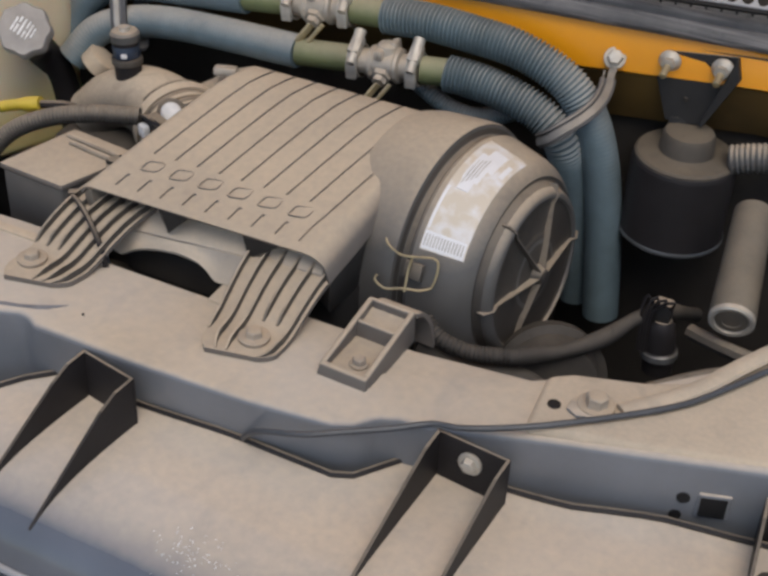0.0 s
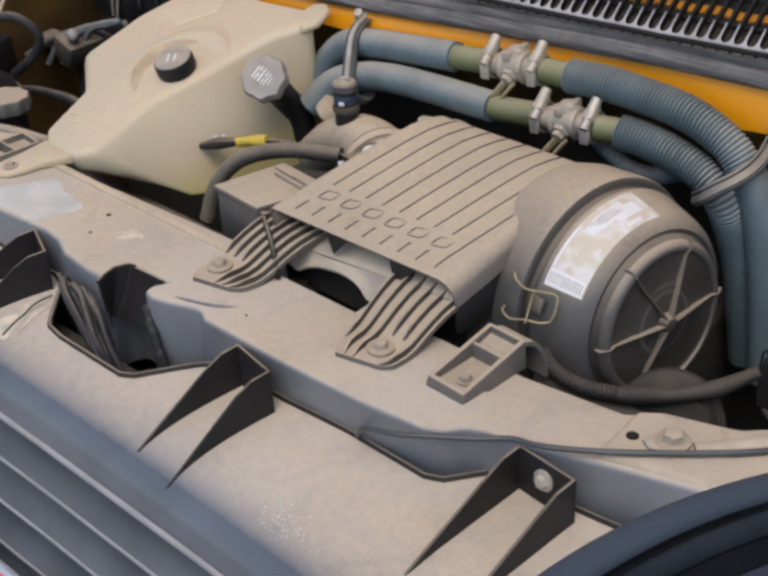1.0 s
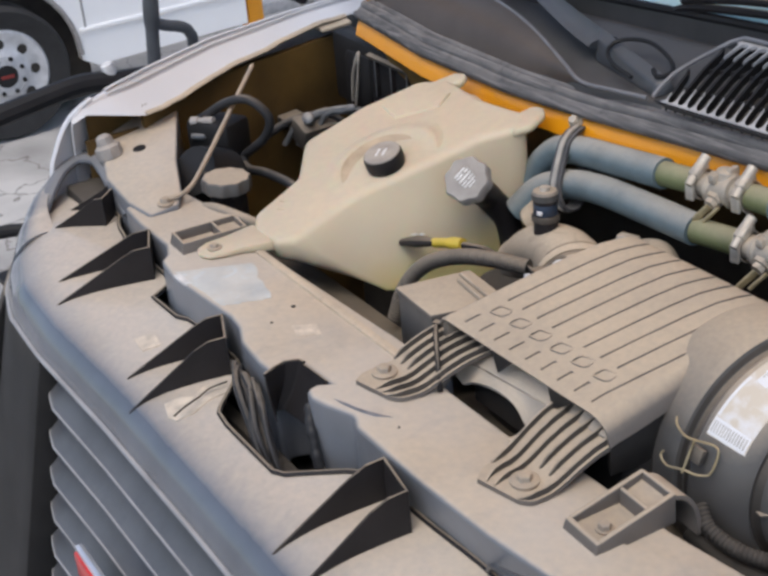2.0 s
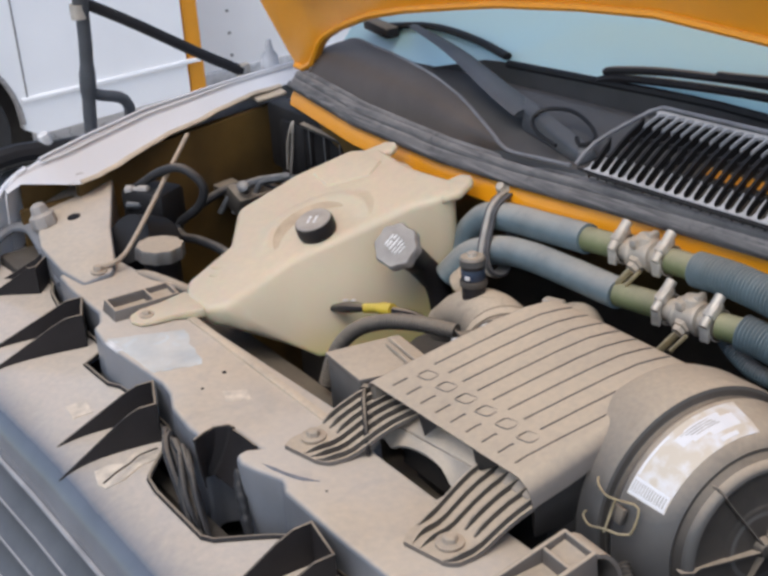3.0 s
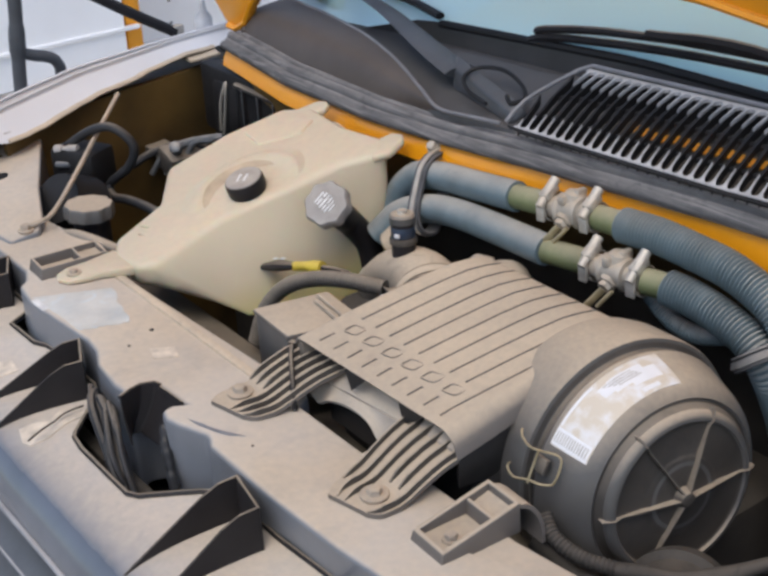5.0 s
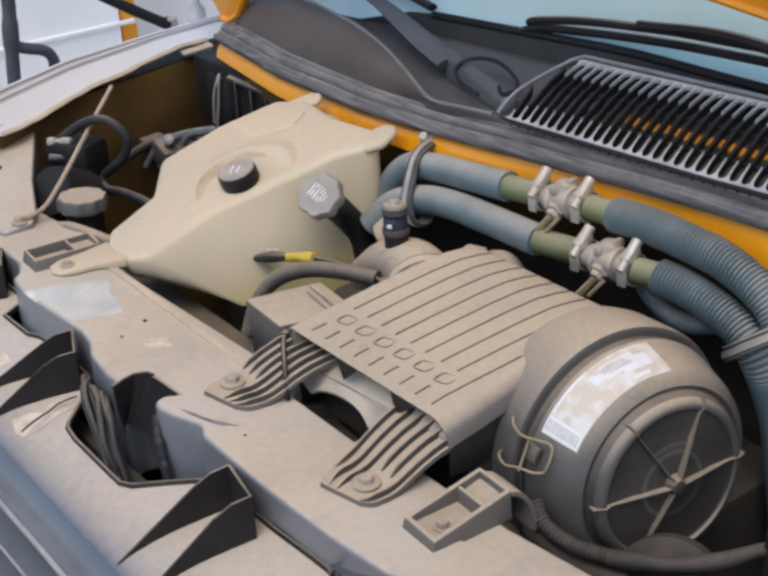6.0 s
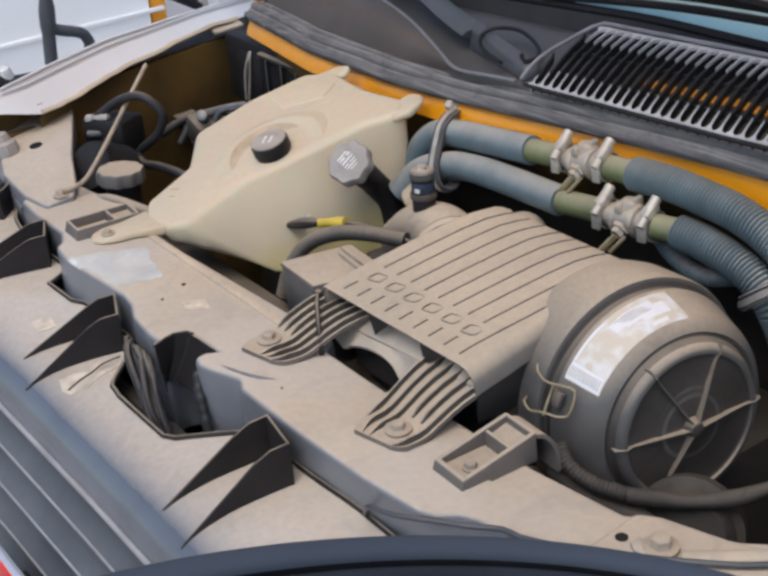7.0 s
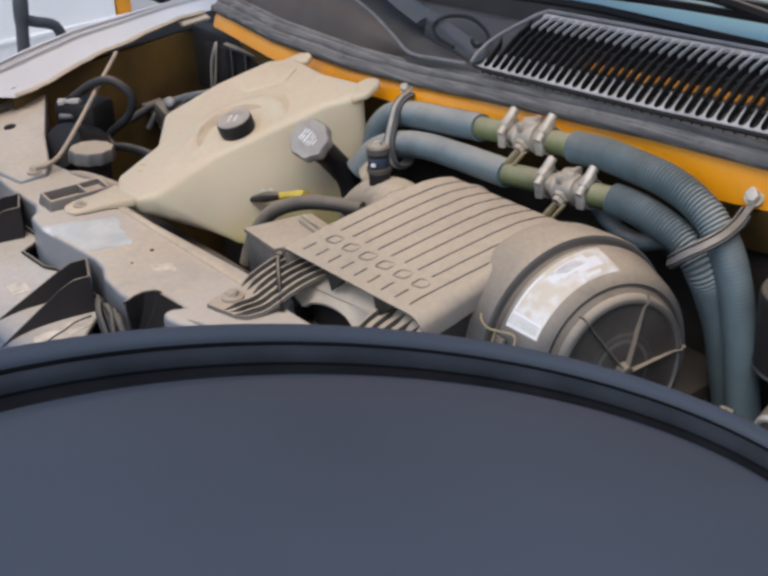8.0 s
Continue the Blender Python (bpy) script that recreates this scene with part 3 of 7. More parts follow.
# the cross member
member = thing("radiator_support", "blue-grey painted steel cross member thick with tan dust", "cross member", (CX, 0, 0.85))
front = [(-0.735, -0.045), (-0.66, -0.052), (-0.54, -0.056), (-0.505, -0.07), (-0.49, -0.086), (-0.43, -0.094), (-0.27, -0.080), (-0.235, -0.085), (-0.20, -0.10), (-0.14, -0.106), (-0.106, -0.104),
         (-0.113, -0.082), (-0.104, -0.062), (-0.036, -0.058), (-0.046, -0.073), (-0.042, -0.090), (-0.022, -0.094), (0.0, -0.089), (0.042, -0.073), (0.053, -0.077), (0.066, -0.084), (0.2, -0.084), (0.317, -0.08), (0.405, -0.070), (0.425, -0.06), (0.440, -0.040), (0.46, -0.032), (0.49, -0.027), (0.584, 0.0),
         (0.677, 0.022), (0.79, 0.055), (0.95, 0.10)]
rear = [(0.95, 0.32), (0.78, 0.27), (0.72, 0.19), (0.655, 0.128), (0.586, 0.108), (0.55, 0.088), (0.43, 0.074), (0.378, 0.072), (0.21, 0.070), (0.198, 0.048), (0.062, 0.048), (0.05, 0.070), (-0.07, 0.068),
        (-0.33, 0.055), (-0.43, 0.052), (-0.50, 0.06), (-0.56, 0.085), (-0.60, 0.07), (-0.735, 0.06)]


def member_top(x, y):
    return 0.987 + interp(x, [-0.7, -0.5, 0.4, 0.57, 0.60, 0.9], [-0.012, 0.0, 0.0, 0.002, 0.008, 0.012])


# the front face leans back towards its foot
foot_ring = [(x, y + interp(x, [0.05, 0.10, 0.42, 0.47], [0, 0.028, 0.028, 0.0]), 0.835) for x, y in front] + [(x, y, 0.835) for x, y in rear]
part("top_channel", hull_between(foot_ring, [(x, y, member_top(x, y)) for x, y in front + rear], 0.0095, 5), DUSTY_STEEL, member, "dust-covered channel", angle=50)
part("rear_flange", prism([(-0.42, 0.036), (0.06, 0.036), (0.06, 0.0475), (-0.42, 0.0475)], 0.984, 0.9905, 0.001), TRIANG, member)
part("rear_flange", prism([(0.20, 0.038), (0.235, 0.038), (0.235, 0.068), (0.20, 0.068)], 0.984, 0.9905, 0.001), TRIANG, member)
part("raised_pad", prism([(0.572, 0.004), (0.675, 0.028), (0.79, 0.061), (0.945, 0.104), (0.945, 0.31), (0.785, 0.265), (0.725, 0.19), (0.70, 0.15), (0.655, 0.126), (0.588, 0.104), (0.565, 0.088)], 0.975, 1.0005, 0.009, 4), TRIANG, member, angle=80)
patch_rnd = random.Random(3)
patch_line = []
for (xa, ya), (xb, yb) in zip([(-0.44, -0.086), (-0.30, -0.076), (-0.278, -0.012), (-0.39, 0.016)], [(-0.30, -0.076), (-0.278, -0.012), (-0.39, 0.016), (-0.44, -0.086)]):
    for k in range(7):
        jog = 0.0 if k == 0 else patch_rnd.uniform(-0.004, 0.004)
        patch_line.append((xa + (xb - xa) * k / 7 + jog, ya + (yb - ya) * k / 7 + jog * (0.4 if ya < -0.07 and yb < -0.07 else 1)))
part("bare_patch", prism(patch_line, 0.984, lambda x, y: member_top(x, y) + 0.0006, 0), WORN, member, "worn patch of bare pale paint", smooth=False)
# highlight on the rounded edge, drawn as a pale patch
part("edge_glint", prism([(-0.432, -0.092), (-0.395, -0.0905), (-0.39, -0.082), (-0.428, -0.083)], 0.984, lambda x, y: member_top(x, y) + 0.0012, 0), CAPMARK, member, "pale painted glint at the patch edge", smooth=False)
# black discs: a hole's dark is put into colour; small ones mark specks
for x, y, r in ((0.587, 0.047, 0.0068), (-0.235, 0.0, 0.0034), (-0.57, -0.02, 0.0024), (0.10, -0.045, 0.0017), (-0.215, -0.045, 0.0022), (0.495, 0.012, 0.0026)):
    z = 1.0006 if x > 0.575 else member_top(x, y)
    part("hole", lathe([(-0.004, r), (0.0006, r), (0.0006, r * 0.99)], (x, y, z), (0, 0, 1), 20), RIBM, member, "small black disc on the channel")
# painted wedge: shade of the dip beside the notch
part("shade_smear", prism([(0.0, -0.074), (0.018, -0.0665), (0.032, -0.063), (0.05, -0.055), (0.078, -0.040), (0.062, -0.056), (0.048, -0.0625), (0.03, -0.0685), (0.016, -0.0725)], 0.984, lambda x, y: member_top(x, y) + 0.0007, 0), GROOVE_SHADE, member, "blue-grey wedge painted for the shade in the dip", smooth=False)
part("tape_strip", prism([(-0.189, -0.028), (-0.170, 0.0), (-0.144, -0.008), (-0.161, -0.036)], 0.984, lambda x, y: member_top(x, y) + 0.0012, 0), STAINP, member, "pale square of tape", smooth=False)
part("nub", lathe([(-0.002, 0.005), (0.002, 0.004), (0.003, 0.0)], (0.498, 0.034, 0.988), (0, 0, 1), 12, False), DUSTY_STEEL, member)
# black liner scooped into the notch


def liner_at(u, v):
    line = [(-0.099, -0.118), (-0.107, -0.100), (-0.1105, -0.083), (-0.1025, -0.0645), (-0.072, -0.0615), (-0.039, -0.0602)]
    x, y = interp(u, range(6), [p[0] for p in line]), interp(u, range(6), [p[1] for p in line])
    inward = 0.030 * v ** 1.6
    return V((x + inward * 0.55 * max(0.0, 1 - u / 2.5), y - inward * min(1.0, u / 2.5), 0.9885 - 0.062 * v))


part("liner", sheet(liner_at, lin(0, 5, 26), lin(0, 1, 10), 0.002), FIN, member, "black scooped liner in the notch", angle=70)
part("liner_lip", tube([liner_at(u, 0.0) + V((0, 0, 0.0012)) for u in lin(0, 3.3, 16)], 0.0026, 6, smooth_path=False), FIN, member)
# front slots at the far end: black shapes, the dark inside is colour
for x, y, z, s in ((0.727, 0.0357, 0.952, 0.013), (0.723, 0.0345, 0.929, 0.012)):
    part("hole", lathe([(-0.006, s / 2), (0.0006, s / 2)], (x, y, z), (0.32, -0.95, 0), 18), RIBM, member)
part("slot_rim", box((0.7545, 0.0440, 0.947), (0.031, 0.006, 0.030), 0.002, rz=18), DUSTY_STEEL, member, smooth=False)
part("slot", box((0.754, 0.0425, 0.947), (0.025, 0.006, 0.024), 0.0005, rz=18), RIBM, member, smooth=False)
part("bolt", bolt((0.624, 0.063, 1.0005), 0.011, 0.012, 0.0185), TANMET, member, "dusty hex bolt with flange")
part("bolt_tab", prism([(0.600, 0.045), (0.612, 0.038), (0.63, 0.045), (0.62, 0.06), (0.60, 0.058)], 1.0, 1.004, 0.001), DUSTY_STEEL, member)

# end of the support at the fender
end_bracket = thing("support_end_bracket", "dusty steel bracket at the end of the cross member", "bracket", (-0.83, 0.04, 0.9))
ebz = lambda x, y: 0.987 + 0.155 * y - 0.012 * (x + 0.7)
part("plate", prism([(-1.02, 0.05), (-0.905, -0.012), (-0.85, -0.03), (-0.735, -0.038), (-0.66, -0.03), (-0.655, 0.02), (-0.69, 0.042), (-0.80, 0.085), (-1.015, 0.188), (-1.04, 0.12)], 0.90, ebz, 0.005), DUSTY_STEEL, end_bracket, angle=60)
# black disc, the dark inside the hole is its colour
part("oval_hole", lathe([(-0.004, 0.012), (0.0012, 0.012)], (-0.902, 0.058, ebz(-0.902, 0.058)), (0.02, -0.155, 1), 20), RIBM, end_bracket)
part("rubber_stop", lathe([(-0.02, 0.018), (0.0, 0.020), (0.004, 0.024), (0.024, 0.0235), (0.029, 0.0165), (0.042, 0.014), (0.046, 0.009)], (-0.925, 0.012, 0.985), (-0.2, -0.15, 1), 8), GREYCAP, end_bracket, "grey rubber stop")
part("bolt", bolt((-0.672, 0.004, ebz(-0.672, 0.004)), 0.0085, 0.009, 0.014), TANMET, end_bracket)
solo("prop_rod", tube([(-0.672, 0.006, 0.994), (-0.668, 0.03, 0.998), (-0.685, 0.06, 1.0), (-0.75, 0.13, 1.022), (-0.84, 0.22, 1.052), (-0.935, 0.315, 1.082)], 0.0042, 8, 0.02), TANMET,
     "thin dusty steel rod from cross member to fender", "rod")

# the clip box on the cross member
clip_box = thing("hood_stop_bracket", "grey dust-filled plastic bracket with two open pockets", "bracket", (0.39, 0.05, 0.987))


def pocket_frame(m, e):
    """Two open pockets with drawn-in walls: side walls, cross walls and floors."""
    h, y0, y1, y2 = 0.024, -0.056, 0.010, 0.054
    for s in (-1, 1):
        part("side_wall", moved(hull_between([(s * 0.020, y0, 0), (s * 0.031, y0 - 0.006, 0), (s * 0.030, y2, 0), (s * 0.020, y2, 0)], [(s * 0.0225, y0, h), (s * 0.0265, y0, h), (s * 0.0265, y2, h), (s * 0.0225, y2, h)], 0.001), m), DUSTY_GREY, e)
    for ya, yb, out in ((y0, y0 + 0.004, 0.006), (y1, y1 + 0.004, 0.0), (y2 - 0.004, y2, 0.0)):
        part("cross_wall", moved(hull_between([(-0.027, ya - out, 0), (0.027, ya - out, 0), (0.027, yb, 0), (-0.027, yb, 0)], [(-0.025, ya, h), (0.025, ya, h), (0.025, yb, h), (-0.025, yb, h)], 0.001), m), DUSTY_GREY, e)
    for ya, yb, top in ((y0, y1, 0.009), (y1, y2, 0.015)):
        part("floor", moved(box((0, (ya + yb) / 2, top / 2 - 0.0005), (0.05, yb - ya - 0.003, top)), m), DUSTY_GREY, e)


CB = pose(0.3905, 0.048, 0.986, 0, 0, -3)


def clip_wall(x0, x1, ya, yb, ha, hb, out=0.0):
    """A drafted wall whose top climbs from ha to hb."""
    return moved(hull_between([(x0, ya - out, 0), (x1, ya - out, 0), (x1, yb, 0), (x0, yb, 0)], [(x0 * 0.93, ya, ha), (x1 * 0.93, ya, ha), (x1 * 0.93, yb, hb), (x0 * 0.93, yb, hb)], 0.0016, 3), CB)


for s_ in (-1, 1):
    xa, xb = sorted((s_ * 0.0225, s_ * 0.0290))
    part("side_wall", clip_wall(xa, xb, -0.056, 0.040, 0.0175, 0.0365), DUSTY_GREY, clip_box)
part("cross_wall", clip_wall(-0.0285, 0.0285, -0.060, -0.054, 0.0165, 0.0175, 0.004), DUSTY_GREY, clip_box)
part("cross_wall", clip_wall(-0.0265, 0.0265, 0.006, 0.0105, 0.0275, 0.0285), DUSTY_GREY, clip_box)
part("cross_wall", clip_wall(-0.0265, 0.0265, 0.036, 0.0405, 0.0355, 0.0365), DUSTY_GREY, clip_box)
part("floor", moved(box((0, -0.024, 0.004), (0.048, 0.062, 0.009)), CB), DUSTY_GREY, clip_box)
part("floor", moved(hull_between([(-0.024, 0.009, 0), (0.024, 0.009, 0), (0.024, 0.038, 0), (-0.024, 0.038, 0)], [(-0.024, 0.009, 0.019), (0.024, 0.009, 0.019), (0.024, 0.038, 0.027), (-0.024, 0.038, 0.027)]), CB), DUSTY_GREY, clip_box)
part("rear_arch", moved(sheet(lambda u, v: V((0.006 + 0.0235 * u + 0.006 * v, 0.039 + 0.026 * math.sin(v), 0.0355 - 0.040 * (1 - math.cos(v)))), lin(-1, 1, 4), lin(0, 1.9, 12), 0.005), CB), DUSTY_GREY, clip_box, "curved rear arm", angle=60)
part("bolt", bolt((0.3925, 0.0150, 0.9945), 0.0072, 0.007, 0.0100), TANMET, clip_box)

small_tray = thing("small_open_bracket", "dusty grey plastic bracket with open pockets", "bracket", (-0.53, 0.05, 0.975))
T2 = pose(-0.506, 0.006, 0.980, 0, 0, -4) @ Matrix.Diagonal((0.95, 0.95, 1.0, 1))
pocket_frame(T2, small_tray)

# release cable along the front
cable = [(0.300, -0.066, 0.912), (0.318, -0.078, 0.942), (0.345, -0.090, 0.968), (0.387, -0.088, 0.981), (0.419, -0.071, 0.985), (0.458, -0.048, 0.988), (0.492, -0.026, 0.992), (0.515, -0.026, 0.997), (0.546, -0.014, 1.0), (0.587, 0.008, 1.004), (0.626, 0.036, 1.006), (0.664, 0.068, 1.006), (0.702, 0.105, 1.006), (0.737, 0.156, 1.006), (0.77, 0.21, 1.004), (0.83, 0.29, 1.0)]
solo("release_cable", tube(cable, 0.0033, 8, 0.012), COWL_TRIM, "grey sheathed release cable lying along the cross member", "cable")
solo("side_rail", tube([(0.648, 0.066, 1.002), (0.70, 0.122, 1.006), (0.735, 0.18, 1.01), (0.77, 0.235, 1.012), (0.85, 0.34, 1.012)], 0.010, 10, 0.02, flat=0.6), TRIANG, "dusty steel edge rail", "rail")

# wires rising out of the cut-out
loomw = thing("wire_bundle", "bundle of dusty grey wires rising from the cut-out", "cable", (-0.12, -0.11, 0.85))
wr = random.Random(11)
for k in range(11):
    a, j1, j2, j3 = (0.0042 * k if k < 5 else 0.006 + 0.0052 * k), wr.uniform(-1, 1), wr.uniform(-1, 1), wr.uniform(-1, 1)
    part("wire", tube([(-0.195 + a * 0.8, -0.104 + 0.004 * j1, 0.925), (-0.190 + a + 0.008 * j2, -0.117 + 0.006 * j1, 0.960 + 0.006 * j3), (-0.160 + a * 1.2 + 0.008 * j3, -0.132 + 0.006 * j2, 0.956 + 0.009 * j1),
                       (-0.115 + a + 0.018 * j1, -0.142 + 0.010 * j3, 0.918 + 0.008 * j2), (-0.078 + a + 0.018 * j2, -0.146 + 0.008 * j1, 0.87), (-0.055 + a, -0.14, 0.815)], 0.0032 + 0.0032 * abs(j2), 8, 0.012),
         WIREB, loomw)
part("ragged_tape", tube([(-0.040, -0.088, 0.965), (-0.030, -0.096, 0.95), (-0.018, -0.10, 0.93), (-0.002, -0.104, 0.90), (0.014, -0.10, 0.85)], lambda s: 0.0065 + 0.0012 * math.sin(s * 310) * math.sin(s * 130), 9, 0.003), WIREB, loomw)
part("wire_tail", tube([(-0.20, -0.128, 0.934), (-0.212, -0.15, 0.926), (-0.205, -0.168, 0.924), (-0.20, -0.19, 0.922), (-0.193, -0.212, 0.918)], 0.0014, 6), FIN, loomw)
film_pts = [(-0.205, -0.122), (-0.195, -0.132), (-0.198, -0.158), (-0.190, -0.185), (-0.197, -0.208), (-0.215, -0.213), (-0.243, -0.205), (-0.236, -0.185), (-0.222, -0.17), (-0.232, -0.15), (-0.222, -0.135)]
solo("dust_smear", prism(film_pts, lambda x, y: panel_z(x, y) - 0.004, lambda x, y: panel_z(x, y) + 0.0016, 0), STAINP,
     "pale scrap of film lying on the dusty panel", "film scrap", smooth=False)

solo("tape_scrap", prism([(-0.417, -0.173), (-0.408, -0.145), (-0.371, -0.150), (-0.380, -0.177)], lambda x, y: panel_z(x, y) - 0.004, lambda x, y: panel_z(x, y) + 0.0016, 0), STAINP,
     "pale square of old tape on the dusty panel", "tape scrap", smooth=False)
rnd = random.Random(5)
specks = []
for k in range(80):
    x, y = rnd.gauss(0.335, 0.021), rnd.gauss(-0.208, 0.009)
    specks.append(moved(lathe([(0, 0.0012), (0.0004, 0.0010), (0.0006, 0.0)], (0, 0, 0), (0, 0, 1), 6, False), Matrix.Translation((x, y, panel_z(x, y))) @ Matrix.Diagonal((rnd.uniform(0.3, 1.0), rnd.uniform(0.3, 1.0), 1, 1))))
solo("paint_specks", join(*specks), CAPMARK, "spray of pale specks on the dusty panel", "specks", kind="stuff", smooth=False)

# ================================================================ air cleaner
air = thing("air_cleaner", "dust-covered black plastic air cleaner with ribbed cover and round can", "air cleaner", (0.2, 0.15, 0.95))


def cover_profile(v):
    ys = [0.078, 0.085, 0.11, 0.15, 0.2, 0.25, 0.285, 0.31, 0.33, 0.347, 0.358, 0.364, 0.366]
    zs = [1.0535, 1.0565, 1.064, 1.076, 1.0905, 1.104, 1.1115, 1.1125, 1.108, 1.096, 1.078, 1.05, 1.0]
    i = v * (len(ys) - 1)
    return float(np.interp(i, range(len(ys)), ys)), float(np.interp(i, range(len(zs)), zs))


def v_of_y(y):
    ys = [0.078, 0.085, 0.11, 0.15, 0.2, 0.25, 0.285, 0.31, 0.33, 0.347, 0.358]
    return float(np.interp(y, ys, range(len(ys)))) / 12


GROOVES = [0.118 + 0.0925 * k for k in range(9)]


def cover_at(u, v):
    y, z = cover_profile(v)
    t = (min(y, 0.31) - 0.078) / 0.232
    x0, x1 = 0.012 + 0.064 * t, 0.322 + 0.034 * t
    w = x1 - x0
    drop = 0.0
    if u < 0.045:
        drop = 0.010 * (1 - math.sqrt(max(0, 1 - ((0.045 - u) / 0.045) ** 2)))
    if u > 0.90:
        drop = 0.03 * (1 - math.sqrt(max(0, 1 - ((u - 0.90) / 0.10) ** 2)))
    for g in GROOVES:
        if abs(u - g) < 0.0055 and (v_of_y(0.145 if g < 0.85 else 0.10) < v < v_of_y(0.357) or v_of_y(0.09) < v < v_of_y(0.108)):
            drop += 0.0021
    u += interp(u, [0, 0.118, 0.858, 1], [0, 0.017, 0.085, 0]) * min(1, max(0, (y - 0.107) / 0.203))
    return V((x0 + w * u, y + (0.006 * u if v < 0.2 else 0), z - drop))


uu = sorted(set([0, 0.008, 0.02, 0.032, 0.045, 0.9, 0.925, 0.95, 0.97, 0.985, 1.0] + [g + d for g in GROOVES for d in (-0.0068, -0.005, 0.005, 0.0068, 0.046)]))
uu = [u for u in uu if u <= 1.0]
vv = sorted(set([k / 36 for k in range(37)] + [v_of_y(y) + d for y in (0.09, 0.108, 0.145) for d in (-0.002, 0.002)]))
part("ribbed_cover", sheet(cover_at, uu, vv, 0.003), DUSTY_GREY, air, "dusty ribbed top cover", angle=40)
# side walls under the cover
part("side_wall", hull_between([(0.322, 0.084, 0.985), (0.345, 0.30, 0.985), (0.30, 0.30, 0.985), (0.30, 0.10, 0.985)], [(0.3205, 0.086, 1.026), (0.346, 0.30, 1.082), (0.30, 0.30, 1.082), (0.30, 0.10, 1.03)], 0.003), BLACK, air)
part("lower_body", prism([(0.03, 0.13), (0.318, 0.105), (0.352, 0.21), (0.345, 0.355), (0.075, 0.355)], 0.86, 0.995, 0.008), BLACK, air, "black lower housing")
part("left_wall", hull_between([(0.017, 0.084, 0.99), (0.07, 0.34, 0.99), (0.08, 0.34, 0.99), (0.028, 0.084, 0.99)], [(0.013, 0.081, 1.047), (0.07, 0.325, 1.098), (0.08, 0.325, 1.098), (0.024, 0.081, 1.047)], 0.001), ENGT, air)
# raised marks on the cover: plain rings
for k in range(6):
    u = 0.165 + 0.122 * k
    y, z = cover_profile(v_of_y(0.127))
    x = 0.012 + 0.064 * 0.21 + (0.322 - 0.012) * 0.985 * u
    slope = math.degrees(math.atan(0.29))
    ring = [(0.0105 * math.copysign(abs(math.cos(a)) ** 0.45, math.cos(a)) + 0.0035 * math.copysign(abs(math.sin(a)) ** 0.45, math.sin(a)), 0.0075 * math.copysign(abs(math.sin(a)) ** 0.45, math.sin(a)), 0) for a in lin(0, 2 * math.pi, 25)]
    part("raised_mark", moved(tube(ring, 0.0013, 6, smooth_path=False), pose(x, 0.1265 + 0.004 * u, z + 0.0004, slope, 0, 12)), DUSTY_GREY, air)
# intake mouth: sloping floor, dark dividers and an arched front band
part("intake_floor", hull_between([(0.03, 0.09, 1.0), (0.31, 0.09, 1.012), (0.31, 0.165, 1.012), (0.03, 0.165, 1.0)], [(0.03, 0.0885, 1.003), (0.31, 0.0885, 1.030), (0.31, 0.165, 1.078), (0.03, 0.165, 1.060)], 0.001), FLOORT, air, "dusty sloping intake floor")


def band(u, v):
    low = interp(u, [0.035, 0.050, 0.061, 0.078, 0.097, 0.115, 0.134, 0.150, 0.165, 0.176, 0.183, 0.20, 0.235], [0.990, 0.982, 0.977, 0.990, 0.998, 1.003, 1.006, 1.0055, 1.002, 0.994, 0.984, 0.984, 0.990])
    top = 1.0025 + (u - 0.05) * 0.105
    return V((u, 0.087 - 0.012 * (1 - v) ** 2, low + (top - low) * v))


part("arch_band", sheet(band, lin(0.03, 0.235, 42), lin(0, 1, 4), 0.004), FLOORT, air, "tan arched front band", angle=50)
for xa, xb, xc, zc in ((0.110, 0.151, 0.120, 1.019), (0.217, 0.262, 0.222, 1.021)):
    part("divider", hull_between([(xa, 0.084, 1.0495), (xb, 0.085, 1.0510), (xc, 0.086, zc)], [(xa + 0.004, 0.15, 1.058), (xb, 0.15, 1.058), (xc + 0.004, 0.15, zc + 0.02)]), BLACK, air, smooth=False)
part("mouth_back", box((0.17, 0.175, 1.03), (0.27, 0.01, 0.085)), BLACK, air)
# dark box added for the shade behind the arch
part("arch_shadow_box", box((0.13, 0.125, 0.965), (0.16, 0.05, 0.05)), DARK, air)


